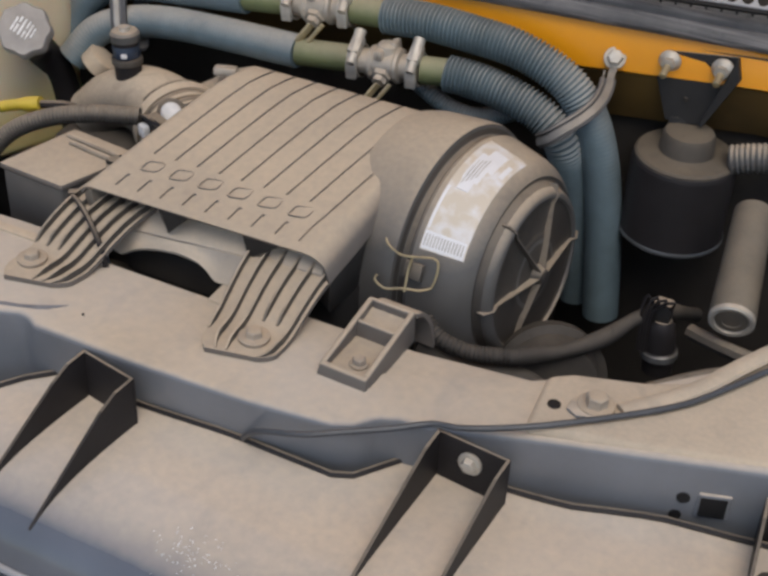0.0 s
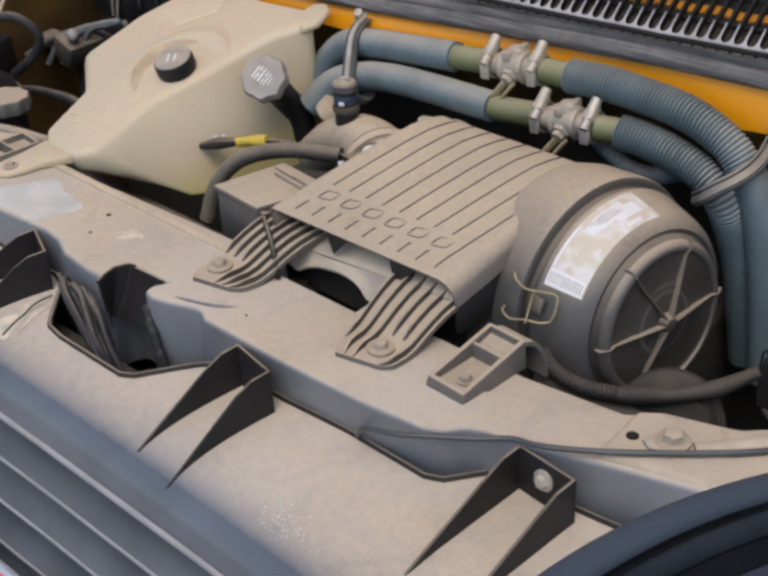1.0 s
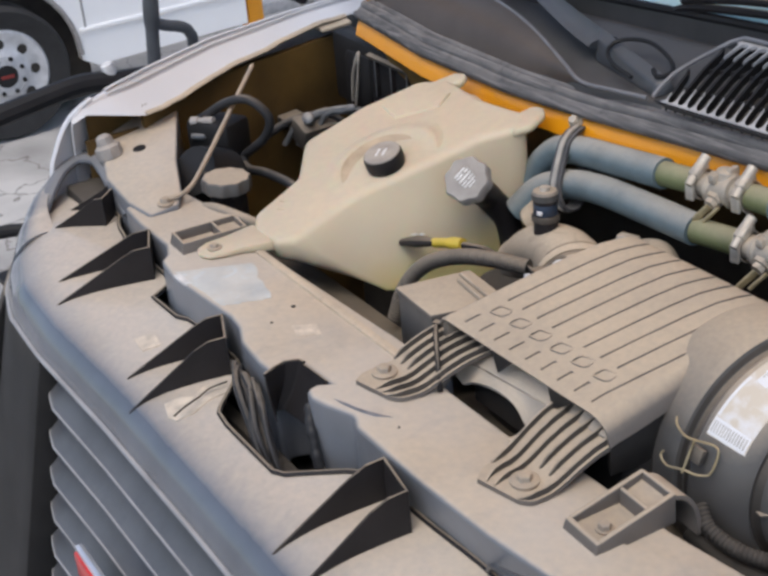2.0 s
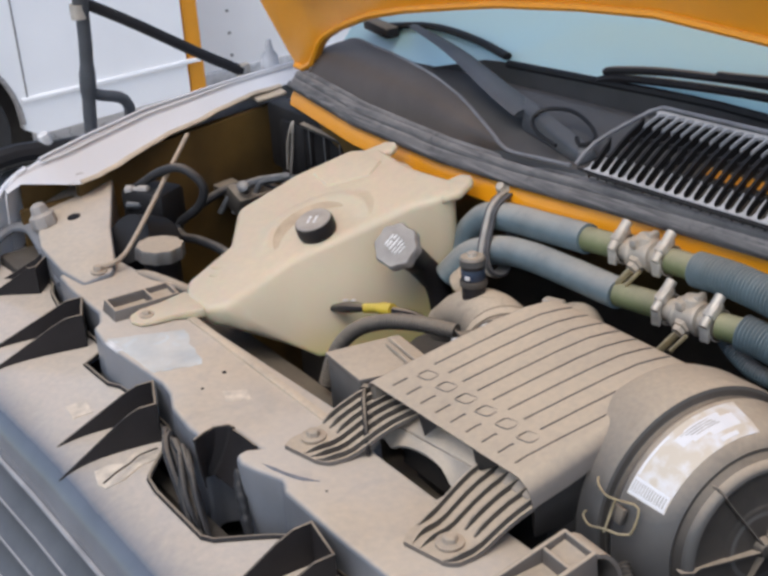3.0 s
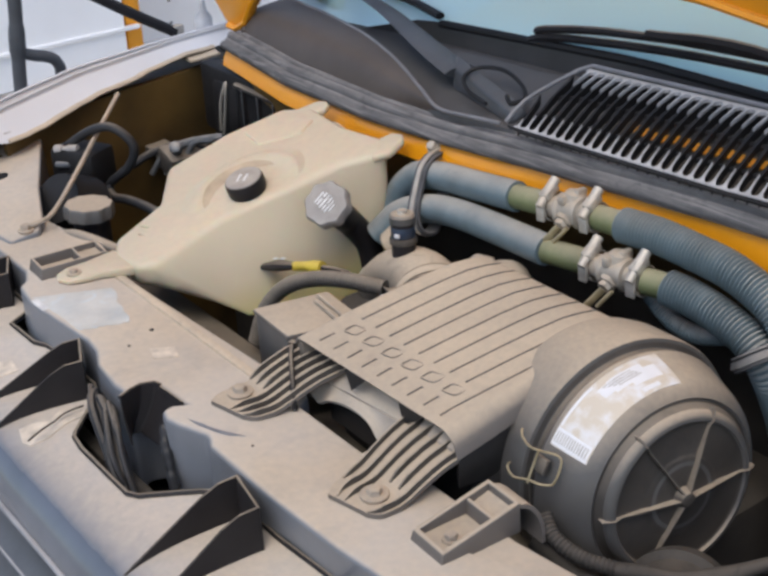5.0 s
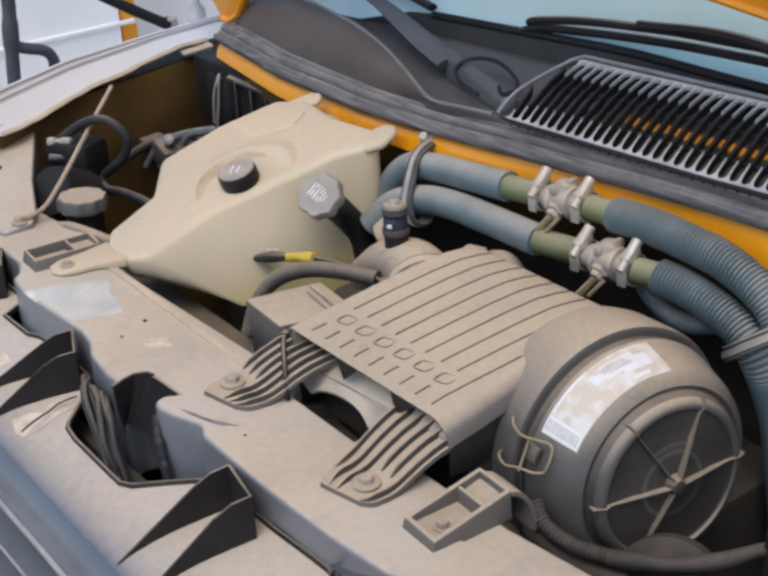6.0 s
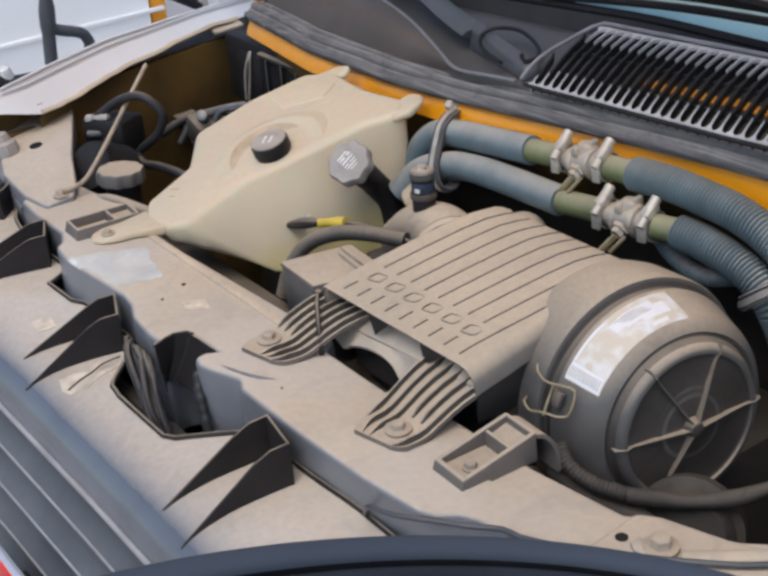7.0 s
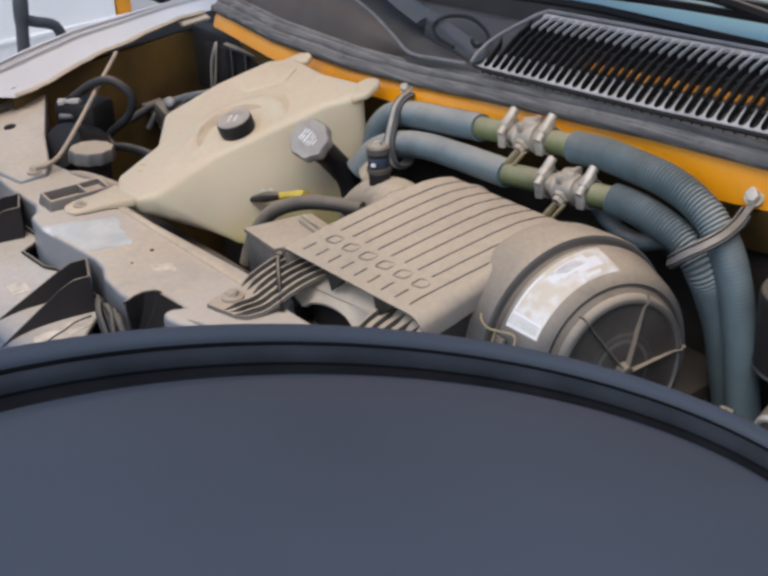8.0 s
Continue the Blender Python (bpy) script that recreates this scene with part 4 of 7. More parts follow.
def bracket_foot(left_f, right_f, left_b, right_b, bx):
    """A ribbed mounting foot from the cross member up to the housing."""
    yf, yb = -0.030, 0.118

    def zat(y):
        return interp(y, [-0.04, 0.008, 0.02, 0.05, 0.07, 0.09, 0.12], [0.9935, 0.9945, 0.998, 1.013, 1.021, 1.026, 1.030])

    def at(u, v):
        y = yf + (yb - yf) * v
        xl, xr = left_f + (left_b - left_f) * v, right_f + (right_b - right_f) * v
        rnd = max(0.0, (0.14 - v) / 0.14)
        xr -= 0.012 * rnd * rnd
        xl += 0.013 * rnd * rnd
        return V((xl + (xr - xl) * (u + 1) / 2, y + 0.006 * rnd * u, zat(y)))
    base = part("mounting_bracket", sheet(at, lin(-1, 1, 13), lin(0, 1, 30), 0.006, (0, 0, -1)), DUSTY_GREY, air, "ribbed mounting foot")
    for k in range(6):
        u = -0.965 + 0.37 * k
        q0 = at(u, 0.2)
        v0 = (0.16 if k == 0 else 0.015) if abs(q0.x - bx) > 0.019 else 0.36
        rows = []
        for j in range(22):
            v = v0 + (0.985 - v0) * j / 21
            q = at(u, v)
            h = 0.0076 * min(1.0, 0.15 + j / 3)
            rows.append((q, h))
        sec = lambda q, h, w: (q + V((-w, 0, -0.001)), q + V((-w * 0.6, 0, h)), q + V((w * 0.6, 0, h)), q + V((w, 0, -0.001)))
        bm = bmesh.new()
        rings = [[bm.verts.new(p) for p in sec(q, h, 0.0021)] for q, h in rows]
        for a, b in zip(rings, rings[1:]):
            for m in range(4):
                bm.faces.new((a[m], a[(m + 1) % 4], b[(m + 1) % 4], b[m]))
        bm.faces.new(rings[0]), bm.faces.new(rings[-1][::-1])
        part("rib", bm, RIBFIN, base, smooth=False)
    part("bolt", bolt((bx, 0.0, zat(0.0)), 0.0088, 0.0085, 0.0165), TANMET, base, "dusty flanged bolt")


bracket_foot(0.230, 0.311, 0.219, 0.322, 0.28)
bracket_foot(-0.023, 0.056, 0.0, 0.090, 0.0)
tie = thing("cable_tie", "black nylon tie round the mounting foot", "cable tie", (0.04, 0.06, 1.0))
part("strap", tube([(-0.004, 0.083, 1.03), (0.02, 0.066, 1.034), (0.045, 0.05, 1.026), (0.068, 0.036, 1.006), (0.072, 0.034, 0.99)], 0.0034, 6, 0.006, flat=0.5), FIN, tie)
part("head", box((-0.007, 0.087, 1.029), (0.010, 0.010, 0.009), 0.001, rz=30), BLACK, tie)

# the round can
CY, CZ = 0.2846, 0.9757
CAN = Matrix.Translation((0.35, CY, CZ)) @ pose(0, 0, 0, 0, -4.45, -9.9) @ Matrix.Translation((-0.35, -CY, -CZ))
can_prof = [(0.300, 0.06), (0.302, 0.130), (0.310, 0.141), (0.330, 0.1455), (0.380, 0.1478), (0.390, 0.1475), (0.3940, 0.1460), (0.3960, 0.1385), (0.3980, 0.1335), (0.4035, 0.1330), (0.4055, 0.1360), (0.410, 0.1376),
            (0.452, 0.1258), (0.462, 0.1215), (0.469, 0.1160), (0.4735, 0.1105), (0.4750, 0.1085), (0.4735, 0.1065), (0.4700, 0.1050)]
can = part("can", moved(lathe(can_prof, (0, CY, CZ), (1, 0, 0), 96, False), CAN), CANM, air, "round black can with rolled flange")
# dark ring added so that the groove reads as shaded
part("groove_shade_ring", moved(lathe([(0.3952, 0.1420), (0.3972, 0.1352), (0.4042, 0.1347), (0.4060, 0.1366)], (0, CY, CZ), (1, 0, 0), 96, False), CAN), CAPM, air, "dark ring added for the shade in the groove behind the can")
cap_prof = [(0.4880, 0.0868), (0.4866, 0.0845), (0.4866, 0.0820), (0.4875, 0.050), (0.4885, 0.047), (0.4895, 0.044), (0.4915, 0.014), (0.4920, 0.0)]
endcap = part("end_cap", moved(lathe(cap_prof, (0, CY, CZ), (1, 0, 0), 84, False), CAN), CAPM, air, "domed ribbed end cap")
part("cap_ring", moved(lathe([(0.4800, 0.0985), (0.4838, 0.0980), (0.4868, 0.0962), (0.4895, 0.0935), (0.4910, 0.0900), (0.4908, 0.0880), (0.4880, 0.0862)], (0, CY, CZ), (1, 0, 0), 84, False), CAN), CANM, endcap, "dusty rounded ring")
# dark band puts the recess's shade into the colour
part("shaded_groove", moved(lathe([(0.4740, 0.1088), (0.4722, 0.1068), (0.4735, 0.1030), (0.4815, 0.0982)], (0, CY, CZ), (1, 0, 0), 84, False), CAN), CAPM, endcap, "dark groove band between can and cap, shade in its colour")
for a in (64, 1, 122, 180, 241):
    a = radians(a)
    d, e = V((0, math.cos(a), math.sin(a))), V((0, -math.sin(a), math.cos(a))) * 0.0009
    c = V((0, CY, CZ))
    ends = [c + d * r_ + V((x_, 0, 0)) for x_, r_ in ((0.5015, 0.006), (0.4905, 0.080), (0.4935, 0.0900), (0.4875, 0.1030), (0.4780, 0.1020), (0.4840, 0.006))]
    part("rib", moved(hull_between([p - e for p in ends], [p + e for p in ends]), CAN), CAPR, endcap, smooth=False)
part("hub", moved(lathe([(0.486, 0.015), (0.497, 0.0105), (0.5020, 0.0085), (0.5030, 0.006), (0.5032, 0.0)], (0, CY, CZ), (1, 0, 0), 24, False), CAN), CAPM, endcap)
part("moulded_disc", moved(lathe([(0.4850, 0.046), (0.4885, 0.0445), (0.4900, 0.040), (0.4905, 0.0)], (0, CY, CZ), (1, 0, 0), 48, False), CAN), CANM, endcap)
for k in range(3):
    for h in range(3):
        part("raised_text_bar", moved(box((0.4858, 0.014 * (h - 1), 0), (0.0016, 0.0095, 0.0042)), CAN @ pose(0, CY - 0.010, CZ + 0.052 + 0.0085 * k, 10, 0, 0)), CAPM, endcap, smooth=False)


def can_patch(x0, x1, a0, a1, lift, th=0.0006, nx=5, na=26):
    def at(u, v):
        rr = interp(u, [p[0] for p in can_prof[8:16]], [p[1] for p in can_prof[8:16]]) + lift
        return CAN @ V((u, CY + rr * math.cos(v), CZ + rr * math.sin(v)))
    return sheet(at, lin(x0, x1, nx), [radians(a) for a in lin(a0, a1, na)], th)


label = part("label", can_patch(0.4155, 0.4630, 150, 81, 0.0009), LABEL, air, "torn white paper label stained with tan dust")
part("clean_paper", can_patch(0.4165, 0.4620, 149.5, 141, 0.0013), PAPER, label, "clean white strip")
for x0, x1, a0, a1 in ((0.4250, 0.4385, 118, 98), (0.4235, 0.4420, 112, 93), (0.4300, 0.4480, 103, 87), (0.4540, 0.4590, 102, 92), (0.4165, 0.4195, 140, 118)):
    part("clean_paper", can_patch(x0, x1, a0, a1, 0.0013 + 0.0001 * (a0 % 3)), PAPER, label)
for k in range(13):
    part("printed_bar", can_patch(0.4185 + 0.0033 * k, 0.4202 + 0.0033 * k, 148, 142.5, 0.0017, na=6, nx=2), PRINT2, label)
for k in range(4):
    part("text_bar", can_patch(0.4265 + 0.0032 * k, 0.4276 + 0.0032 * k, 115 - 2 * k, 99 - k, 0.0020, na=10, nx=2), PRINT2, label)

# wire latch
latch = part("latch", moved(box((0.418, CY + 0.141 * math.cos(radians(160)), CZ + 0.141 * math.sin(radians(160))), (0.022, 0.006, 0.018), 0.001, rx=-23), CAN), DUSTY_DARK, air, "dusty spring latch")


def on_can(x, a, r):
    x, a, r = 0.383 + (x - 0.328) * 0.72, a + 2.0, r + 0.003
    return CAN @ V((x, CY + r * math.cos(radians(a)), CZ + r * math.sin(radians(a))))


for pts in ([(0.328, 148, 0.150), (0.338, 150, 0.153), (0.36, 152, 0.152), (0.378, 151.5, 0.148), (0.402, 150, 0.137), (0.410, 151, 0.134)],
            [(0.328, 163, 0.152), (0.326, 165, 0.154), (0.345, 167, 0.155), (0.375, 165, 0.150), (0.395, 165, 0.142), (0.408, 163.5, 0.135)],
            [(0.410, 151, 0.134), (0.412, 154, 0.133), (0.411, 160, 0.133), (0.408, 163.5, 0.135)], [(0.378, 151.5, 0.148), (0.374, 157, 0.146), (0.378, 166, 0.152)]):
    part("wire", tube([on_can(*p) for p in pts], 0.0014, 6, 0.005), WIRE, latch, "brassy wire bail")

# ================================================================ coolant tank
def tank_top(x, y):
    return 0.987 + 0.315 * y


tank = thing("coolant_tank", "translucent cream plastic coolant tank with dusty top", "coolant tank", (-0.42, 0.28, 0.85))
top_ring = [(-0.495, 0.075), (-0.455, 0.052), (-0.39, 0.058), (-0.372, 0.085), (-0.376, 0.20), (-0.340, 0.30), (-0.312, 0.385), (-0.285, 0.415), (-0.272, 0.44), (-0.30, 0.462), (-0.40, 0.452), (-0.50, 0.462), (-0.552, 0.435), (-0.585, 0.34),
            (-0.594, 0.230), (-0.512, 0.168)]
low_ring = [(-0.49, 0.085), (-0.455, 0.067), (-0.40, 0.067), (-0.355, 0.105), (-0.305, 0.19), (-0.285, 0.26), (-0.27, 0.35), (-0.268, 0.41), (-0.265, 0.44), (-0.30, 0.468), (-0.40, 0.46), (-0.50, 0.468), (-0.57, 0.44), (-0.60, 0.34),
            (-0.606, 0.24), (-0.515, 0.178)]
lowz = [0.974, 0.968, 0.967, 0.974, 0.905, 0.895, 0.88, 0.87, 0.87, 0.87, 0.87, 0.87, 0.87, 0.87, 0.9, 0.95]
part("body", hull_between([(x, y, z) for (x, y), z in zip(low_ring, lowz)], [(x, y, tank_top(x, y)) for x, y in top_ring], 0.013, 4), TANK, tank, "cream translucent body", angle=60)


def on_tank(x, y, h=0.0):
    return V((x, y, tank_top(x, y) + h))


def well_at(u, r):
    """The moulded well round the cap: a soft rim, open towards the engine side where the top rolls over."""
    a = radians(u)
    fade = interp(u, [46, 66, 95, 200, 235, 262], [0.0, 0.6, 1.0, 1.0, 0.6, 0.0])
    fade = fade * fade * (3 - 2 * fade)
    wide = 0.0115 if r < 0.078 else 0.016
    h = 0.0085 * fade * math.exp(-((r - 0.078) / wide) ** 2) + 0.001 * fade - 0.0022 * (1 - fade) - 0.003 * max(0.0, (r - 0.100) / 0.016)
    r = r if r < 0.078 else 0.078 + (r - 0.078) * interp(u, [46, 70, 100], [0.2, 0.5, 1.0])
    return on_tank(-0.395 + r * math.cos(a), 0.262 + 1.04 * r * math.sin(a), h)


part("moulded_well", sheet(well_at, lin(46, 262, 54), [0.02, 0.035, 0.047, 0.053, 0.058, 0.062, 0.066, 0.070, 0.074, 0.078, 0.082, 0.086, 0.090, 0.096, 0.104, 0.116], 0.003), TANK, tank, "moulded well round the cap", angle=80)
# brown crescent: dust, and the well's shade put into the same colour
part("dust_shade_crescent", sheet(lambda u, v: well_at(u, 0.062 + (v - 0.4) * 0.018 * math.sin(math.pi * (u - 105) / 150) ** 0.6) + V((0, 0, 0.0006)), lin(106, 250, 26), lin(0, 1, 5), 0.002), TANK_DUST_SHADE, tank, "brown crescent for dust and shade in the moulded well", angle=70)
part("raised_rear", prism([(-0.55, 0.355), (-0.49, 0.345), (-0.445, 0.40), (-0.46, 0.435), (-0.53, 0.42)], lambda x, y: tank_top(x, y) - 0.004, lambda x, y: tank_top(x, y) + 0.003, 0.003, 4), TANK, tank, angle=80)
part("mount_ear", prism([(-0.53, 0.44), (-0.50, 0.44), (-0.476, 0.470), (-0.482, 0.484), (-0.496, 0.488), (-0.512, 0.480)], lambda x, y: tank_top(x, y) - 0.016, lambda x, y: tank_top(x, y) - 0.003, 0.005, 3), TANK, tank, angle=60)
part("mount_ear", prism([(-0.32, 0.435), (-0.278, 0.42), (-0.262, 0.445), (-0.268, 0.475), (-0.285, 0.485), (-0.305, 0.478)], lambda x, y: tank_top(x, y) - 0.016, lambda x, y: tank_top(x, y) - 0.002, 0.006, 3), TANK, tank, angle=60)
part("mount_tab", prism([(-0.475, 0.065), (-0.478, 0.02), (-0.483, -0.012), (-0.475, -0.032), (-0.456, -0.038), (-0.438, -0.03), (-0.43, -0.01), (-0.425, 0.02), (-0.40, 0.06)], lambda x, y: 0.9885, lambda x, y: interp(y, [-0.04, 0.005, 0.07], [0.9945, 0.997, 1.006]), 0.003), TANK, tank, "flat mounting tab")
part("bolt", bolt((-0.455, -0.012, 0.9955), 0.006, 0.006, 0.0115), TANMET, tank)
nt = V((0, -0.315, 1)).normalized()
cap = part("cap", lathe([(-0.004, 0.029), (0.002, 0.031), (0.016, 0.031), (0.0205, 0.0295), (0.0215, 0.022), (0.0215, 0.0)], on_tank(-0.392, 0.262, 0.004), nt, 40, False), FIN, tank, "black screw cap")
part("cap_top", lathe([(0.0202, 0.0288), (0.0222, 0.028), (0.0224, 0.0)], on_tank(-0.392, 0.262, 0.004), nt, 40, False), GREYCAP, cap)
part("cap_mark", moved(join(box((-0.005, 0, 0), (0.004, 0.017, 0.001)), box((0.006, 0, 0), (0.004, 0.017, 0.001))), Matrix.Translation(on_tank(-0.392, 0.262, 0.0)) @ nt.to_track_quat("Z", "Y").to_matrix().to_4x4() @ pose(0, 0, 0.0268, 0, 0, 35)), CAPMARK, cap, smooth=False)
part("moulded_text_bars", join(*[moved(box((0, 0, 0), (0.03 - 0.006 * k, 0.005, 0.0012)), Matrix.Translation(on_tank(-0.468 + 0.012 * k, 0.125 - 0.014 * k, 0)) @ pose(0, 0, 0, 17.5, 0, 30)) for k in range(2)]), TANK, tank, smooth=False)

# ================================================================ fillers, duct and small boxes
filler = thing("oil_filler", "black oil filler neck with grey knurled cap", "oil filler", (-0.16, 0.37, 0.95))
cdir = V((0.36, -0.66, 0.63)).normalized()
cpos = V((-0.2485, 0.314, 1.077))
knurl = bmesh.new()
q = cdir.to_track_quat("Z", "Y").to_matrix().to_4x4()
rings = []
for z, r in ((-0.012, 0.030), (-0.008, 0.034), (0.008, 0.0345), (0.012, 0.032), (0.013, 0.0)):
    rings.append([knurl.verts.new(Matrix.Translation(cpos) @ q @ V(((r + (0.0016 * math.cos(8 * a) if r > 0.031 else 0)) * math.cos(a), (r + (0.0016 * math.cos(8 * a) if r > 0.031 else 0)) * math.sin(a), z))) for a in [2 * math.pi * k / 64 for k in range(64)]])
for a, b in zip(rings, rings[1:]):
    for k in range(64):
        knurl.faces.new((a[k], a[(k + 1) % 64], b[(k + 1) % 64], b[k]))
ocap = part("cap", knurl, GREYCAP, filler, "grey scalloped cap with pale marking")
mk = Matrix.Translation(cpos) @ q
marks = [(0.000, 0.013, 0.020, 0.0025), (-0.004, 0.008, 0.012, 0.003), (0.009, 0.008, 0.008, 0.003), (0.001, 0.002, 0.024, 0.0028), (-0.006, -0.004, 0.010, 0.0022), (0.007, -0.004, 0.011, 0.0022), (0.0, -0.009, 0.022, 0.0022), (0.001, -0.014, 0.014, 0.0022)]
part("cap_mark", moved(join(*[box((x_, y_, 0.0135), (w_, h_, 0.001)) for x_, y_, w_, h_ in marks]), mk @ pose(0, 0, 0, 0, 0, 60)), CAPMARK, ocap, smooth=False)
part("neck", tube([cpos - cdir * 0.010, cpos - cdir * 0.05, cpos - cdir * 0.09, cpos - cdir * 0.13 + V((0.02, 0, -0.02)), cpos - cdir * 0.14 + V((0.04, 0, -0.1))], lambda s: 0.027 if s < 0.012 else 0.021, 16), FIN, filler, "black plastic neck")

dip = thing("dipstick", "dipstick with black grip and yellow ring", "dipstick", (-0.2, 0.26, 0.95))
part("grip", tube([(-0.318, 0.236, 0.976), (-0.28, 0.240, 0.990), (-0.240, 0.244, 1.003)], lambda s: 0.013 - 0.005 * abs(s - 0.04) / 0.04, 10, flat=0.7), FIN, dip)
part("grip_mark", join(box((-0.286, 0.238, 1.0005), (0.010, 0.006, 0.002), 0.0005, ry=-19), box((-0.268, 0.240, 1.0065), (0.008, 0.006, 0.002), 0.0005, ry=-19)), CAPMARK, dip, "pale worn marks")
part("ring", tube([(-0.243, 0.244, 1.001), (-0.215, 0.249, 1.010), (-0.186, 0.255, 1.016)], lambda s: 0.0075 + 0.0022 * (s > 0.034), 12), YELLOW, dip, "bright yellow ring")
part("blade", tube([(-0.19, 0.254, 1.015), (-0.155, 0.275, 1.012), (-0.13, 0.295, 0.99)], 0.0055, 8), FIN, dip)

duct = thing("intake_duct", "tan dust-covered plastic intake duct with clamp bands", "intake duct", (-0.06, 0.35, 0.9))
part("elbow", tube([(-0.185, 0.355, 0.955), (-0.15, 0.36, 0.985), (-0.10, 0.36, 0.998), (-0.04, 0.345, 0.99), (0.03, 0.32, 0.975), (0.08, 0.30, 0.97)], lambda s: 0.048 - 0.006 * math.cos(s * 18), 26, flat=0.85), ENGT, duct, "dusty moulded elbow")
part("rear_elbow", tube([(-0.03, 0.41, 0.98), (0.02, 0.42, 1.01), (0.05, 0.40, 1.02), (0.07, 0.37, 1.0)], 0.036, 20), ENGT, duct)
dax = V((0.80, -0.55, -0.12)).normalized()
for s, rr, w, m_, lab in ((-0.026, 0.0560, 0.0022, BLACK, ""), (-0.012, 0.0600, 0.0075, TRIANG, "tan band clamp"), (0.000, 0.0570, 0.004, BLACK, ""), (0.008, 0.0590, 0.003, TRIANG, ""), (0.015, 0.0560, 0.004, BLACK, ""), (0.023, 0.0570, 0.0032, ENGT, "")):
    part("clamp_band" if m_ is TRIANG else "bellow", lathe([(-w, rr - 0.012), (-w, rr - 0.001), (-w * 0.7, rr), (w * 0.7, rr), (w, rr - 0.001), (w, rr - 0.012)], V((-0.03, 0.338, 0.985)) + dax * s, dax, 40, False), m_, duct, lab)
part("clamp_screw", box((0.008, 0.31, 1.033), (0.02, 0.012, 0.012), 0.002, rz=-20), SILVER, duct)
part("tape", lathe([(-0.012, 0.018), (-0.01, 0.024), (0.01, 0.024), (0.012, 0.018)], (-0.205, 0.405, 1.005), (0.5, 0.3, 0.6), 18), TRIANG, duct, "pale fabric tape")
part("white_disc", lathe([(0, 0.0125), (0.004, 0.013), (0.007, 0.011), (0.008, 0.0)], (-0.012, 0.292, 1.034), (0.35, -0.7, 0.6), 24, False), CAPMARK, duct, "shiny white disc")
part("dark_ring", lathe([(-0.003, 0.019), (0.002, 0.019), (0.003, 0.0125)], (-0.013, 0.294, 1.032), (0.35, -0.7, 0.6), 28), BLACK, duct)
for k in range(3):
    part("bellow", lathe([(-0.004, 0.046), (0.0, 0.0555), (0.004, 0.046)], (0.022 + 0.012 * k, 0.326 - 0.004 * k, 0.982), (0.93, -0.33, -0.15), 28), BLACK, duct)
part("top_fitting", box((0.0, 0.40, 1.048), (0.03, 0.018, 0.012), 0.003, rz=20, rx=-10), ALLOY, duct)

valve = thing("vent_valve", "small black cylindrical vent valve with printed band", "valve", (-0.12, 0.355, 1.02))
part("barrel", lathe([(0, 0.0185), (0.004, 0.0195), (0.006, 0.0175), (0.028, 0.0175), (0.030, 0.0195), (0.036, 0.0195), (0.038, 0.017), (0.056, 0.017), (0.060, 0.0187), (0.070, 0.0187), (0.073, 0.016), (0.0735, 0.0)], (-0.118, 0.353, 1.020), (-0.05, 0.02, 1), 28, False), FIN, valve)
part("printed_band", lathe([(0.039, 0.0173), (0.0395, 0.0176), (0.0545, 0.0176), (0.055, 0.0173)], (-0.118, 0.353, 1.020), (-0.05, 0.02, 1), 28, False), mat("navy_band", (0.03, 0.045, 0.075), 0.4, scale=60, bump=0), valve, "dark blue printed band")
part("pale_band", lathe([(0.0290, 0.0198), (0.0300, 0.0201), (0.0360, 0.0201), (0.0370, 0.0198)], (-0.118, 0.353, 1.020), (-0.05, 0.02, 1), 28, False), LIDM, valve, "dusty greenish stripe")
part("base_ring", lathe([(0.0, 0.0200), (0.001, 0.0212), (0.005, 0.0212), (0.006, 0.0195)], (-0.118, 0.353, 1.020), (-0.05, 0.02, 1), 28, False), GREYCAP, valve)
part("top_cap", lathe([(0.0605, 0.0190), (0.0700, 0.0191), (0.0735, 0.0165), (0.0740, 0.0)], (-0.118, 0.353, 1.020), (-0.05, 0.02, 1), 28, False), CANM, valve, "dusty grey top")
part("band_mark", box((-0.112, 0.3365, 1.066), (0.008, 0.003, 0.006), 0.001, rz=25), CAPMARK, valve, smooth=False)
part("nipple", lathe([(0, 0.007), (0.006, 0.007), (0.007, 0.0)], (-0.121, 0.354, 1.093), (-0.05, 0.02, 1), 14, False), SILVER, valve)

relay = thing("relay_box", "dark box with dust-covered lid beside the air cleaner", "relay box", (-0.06, 0.14, 0.95))
rb = [(-0.118, 0.098), (-0.028, 0.092), (0.012, 0.185), (-0.085, 0.195)]
part("body", prism(rb, 0.93, 1.026, 0.006), CANM, relay)
part("lid", prism([(-0.12, 0.096), (-0.026, 0.09), (0.014, 0.187), (-0.087, 0.197)], 1.024, lambda x, y: 1.032 + 0.05 * (y - 0.09), 0.003), DUSTY_GREY, relay)
for k in range(2):
    part("lid_rail", tube([(-0.082 + 0.012 * k, 0.178 - 0.012 * k, 1.0385), (0.0 + 0.006 * k, 0.168 - 0.012 * k, 1.038)], 0.003, 6, smooth_path=False), ENGT, relay)
part("rail_end", box((0.0, 0.155, 1.04), (0.012, 0.014, 0.006), 0.001, rz=-10), BLACK, relay)
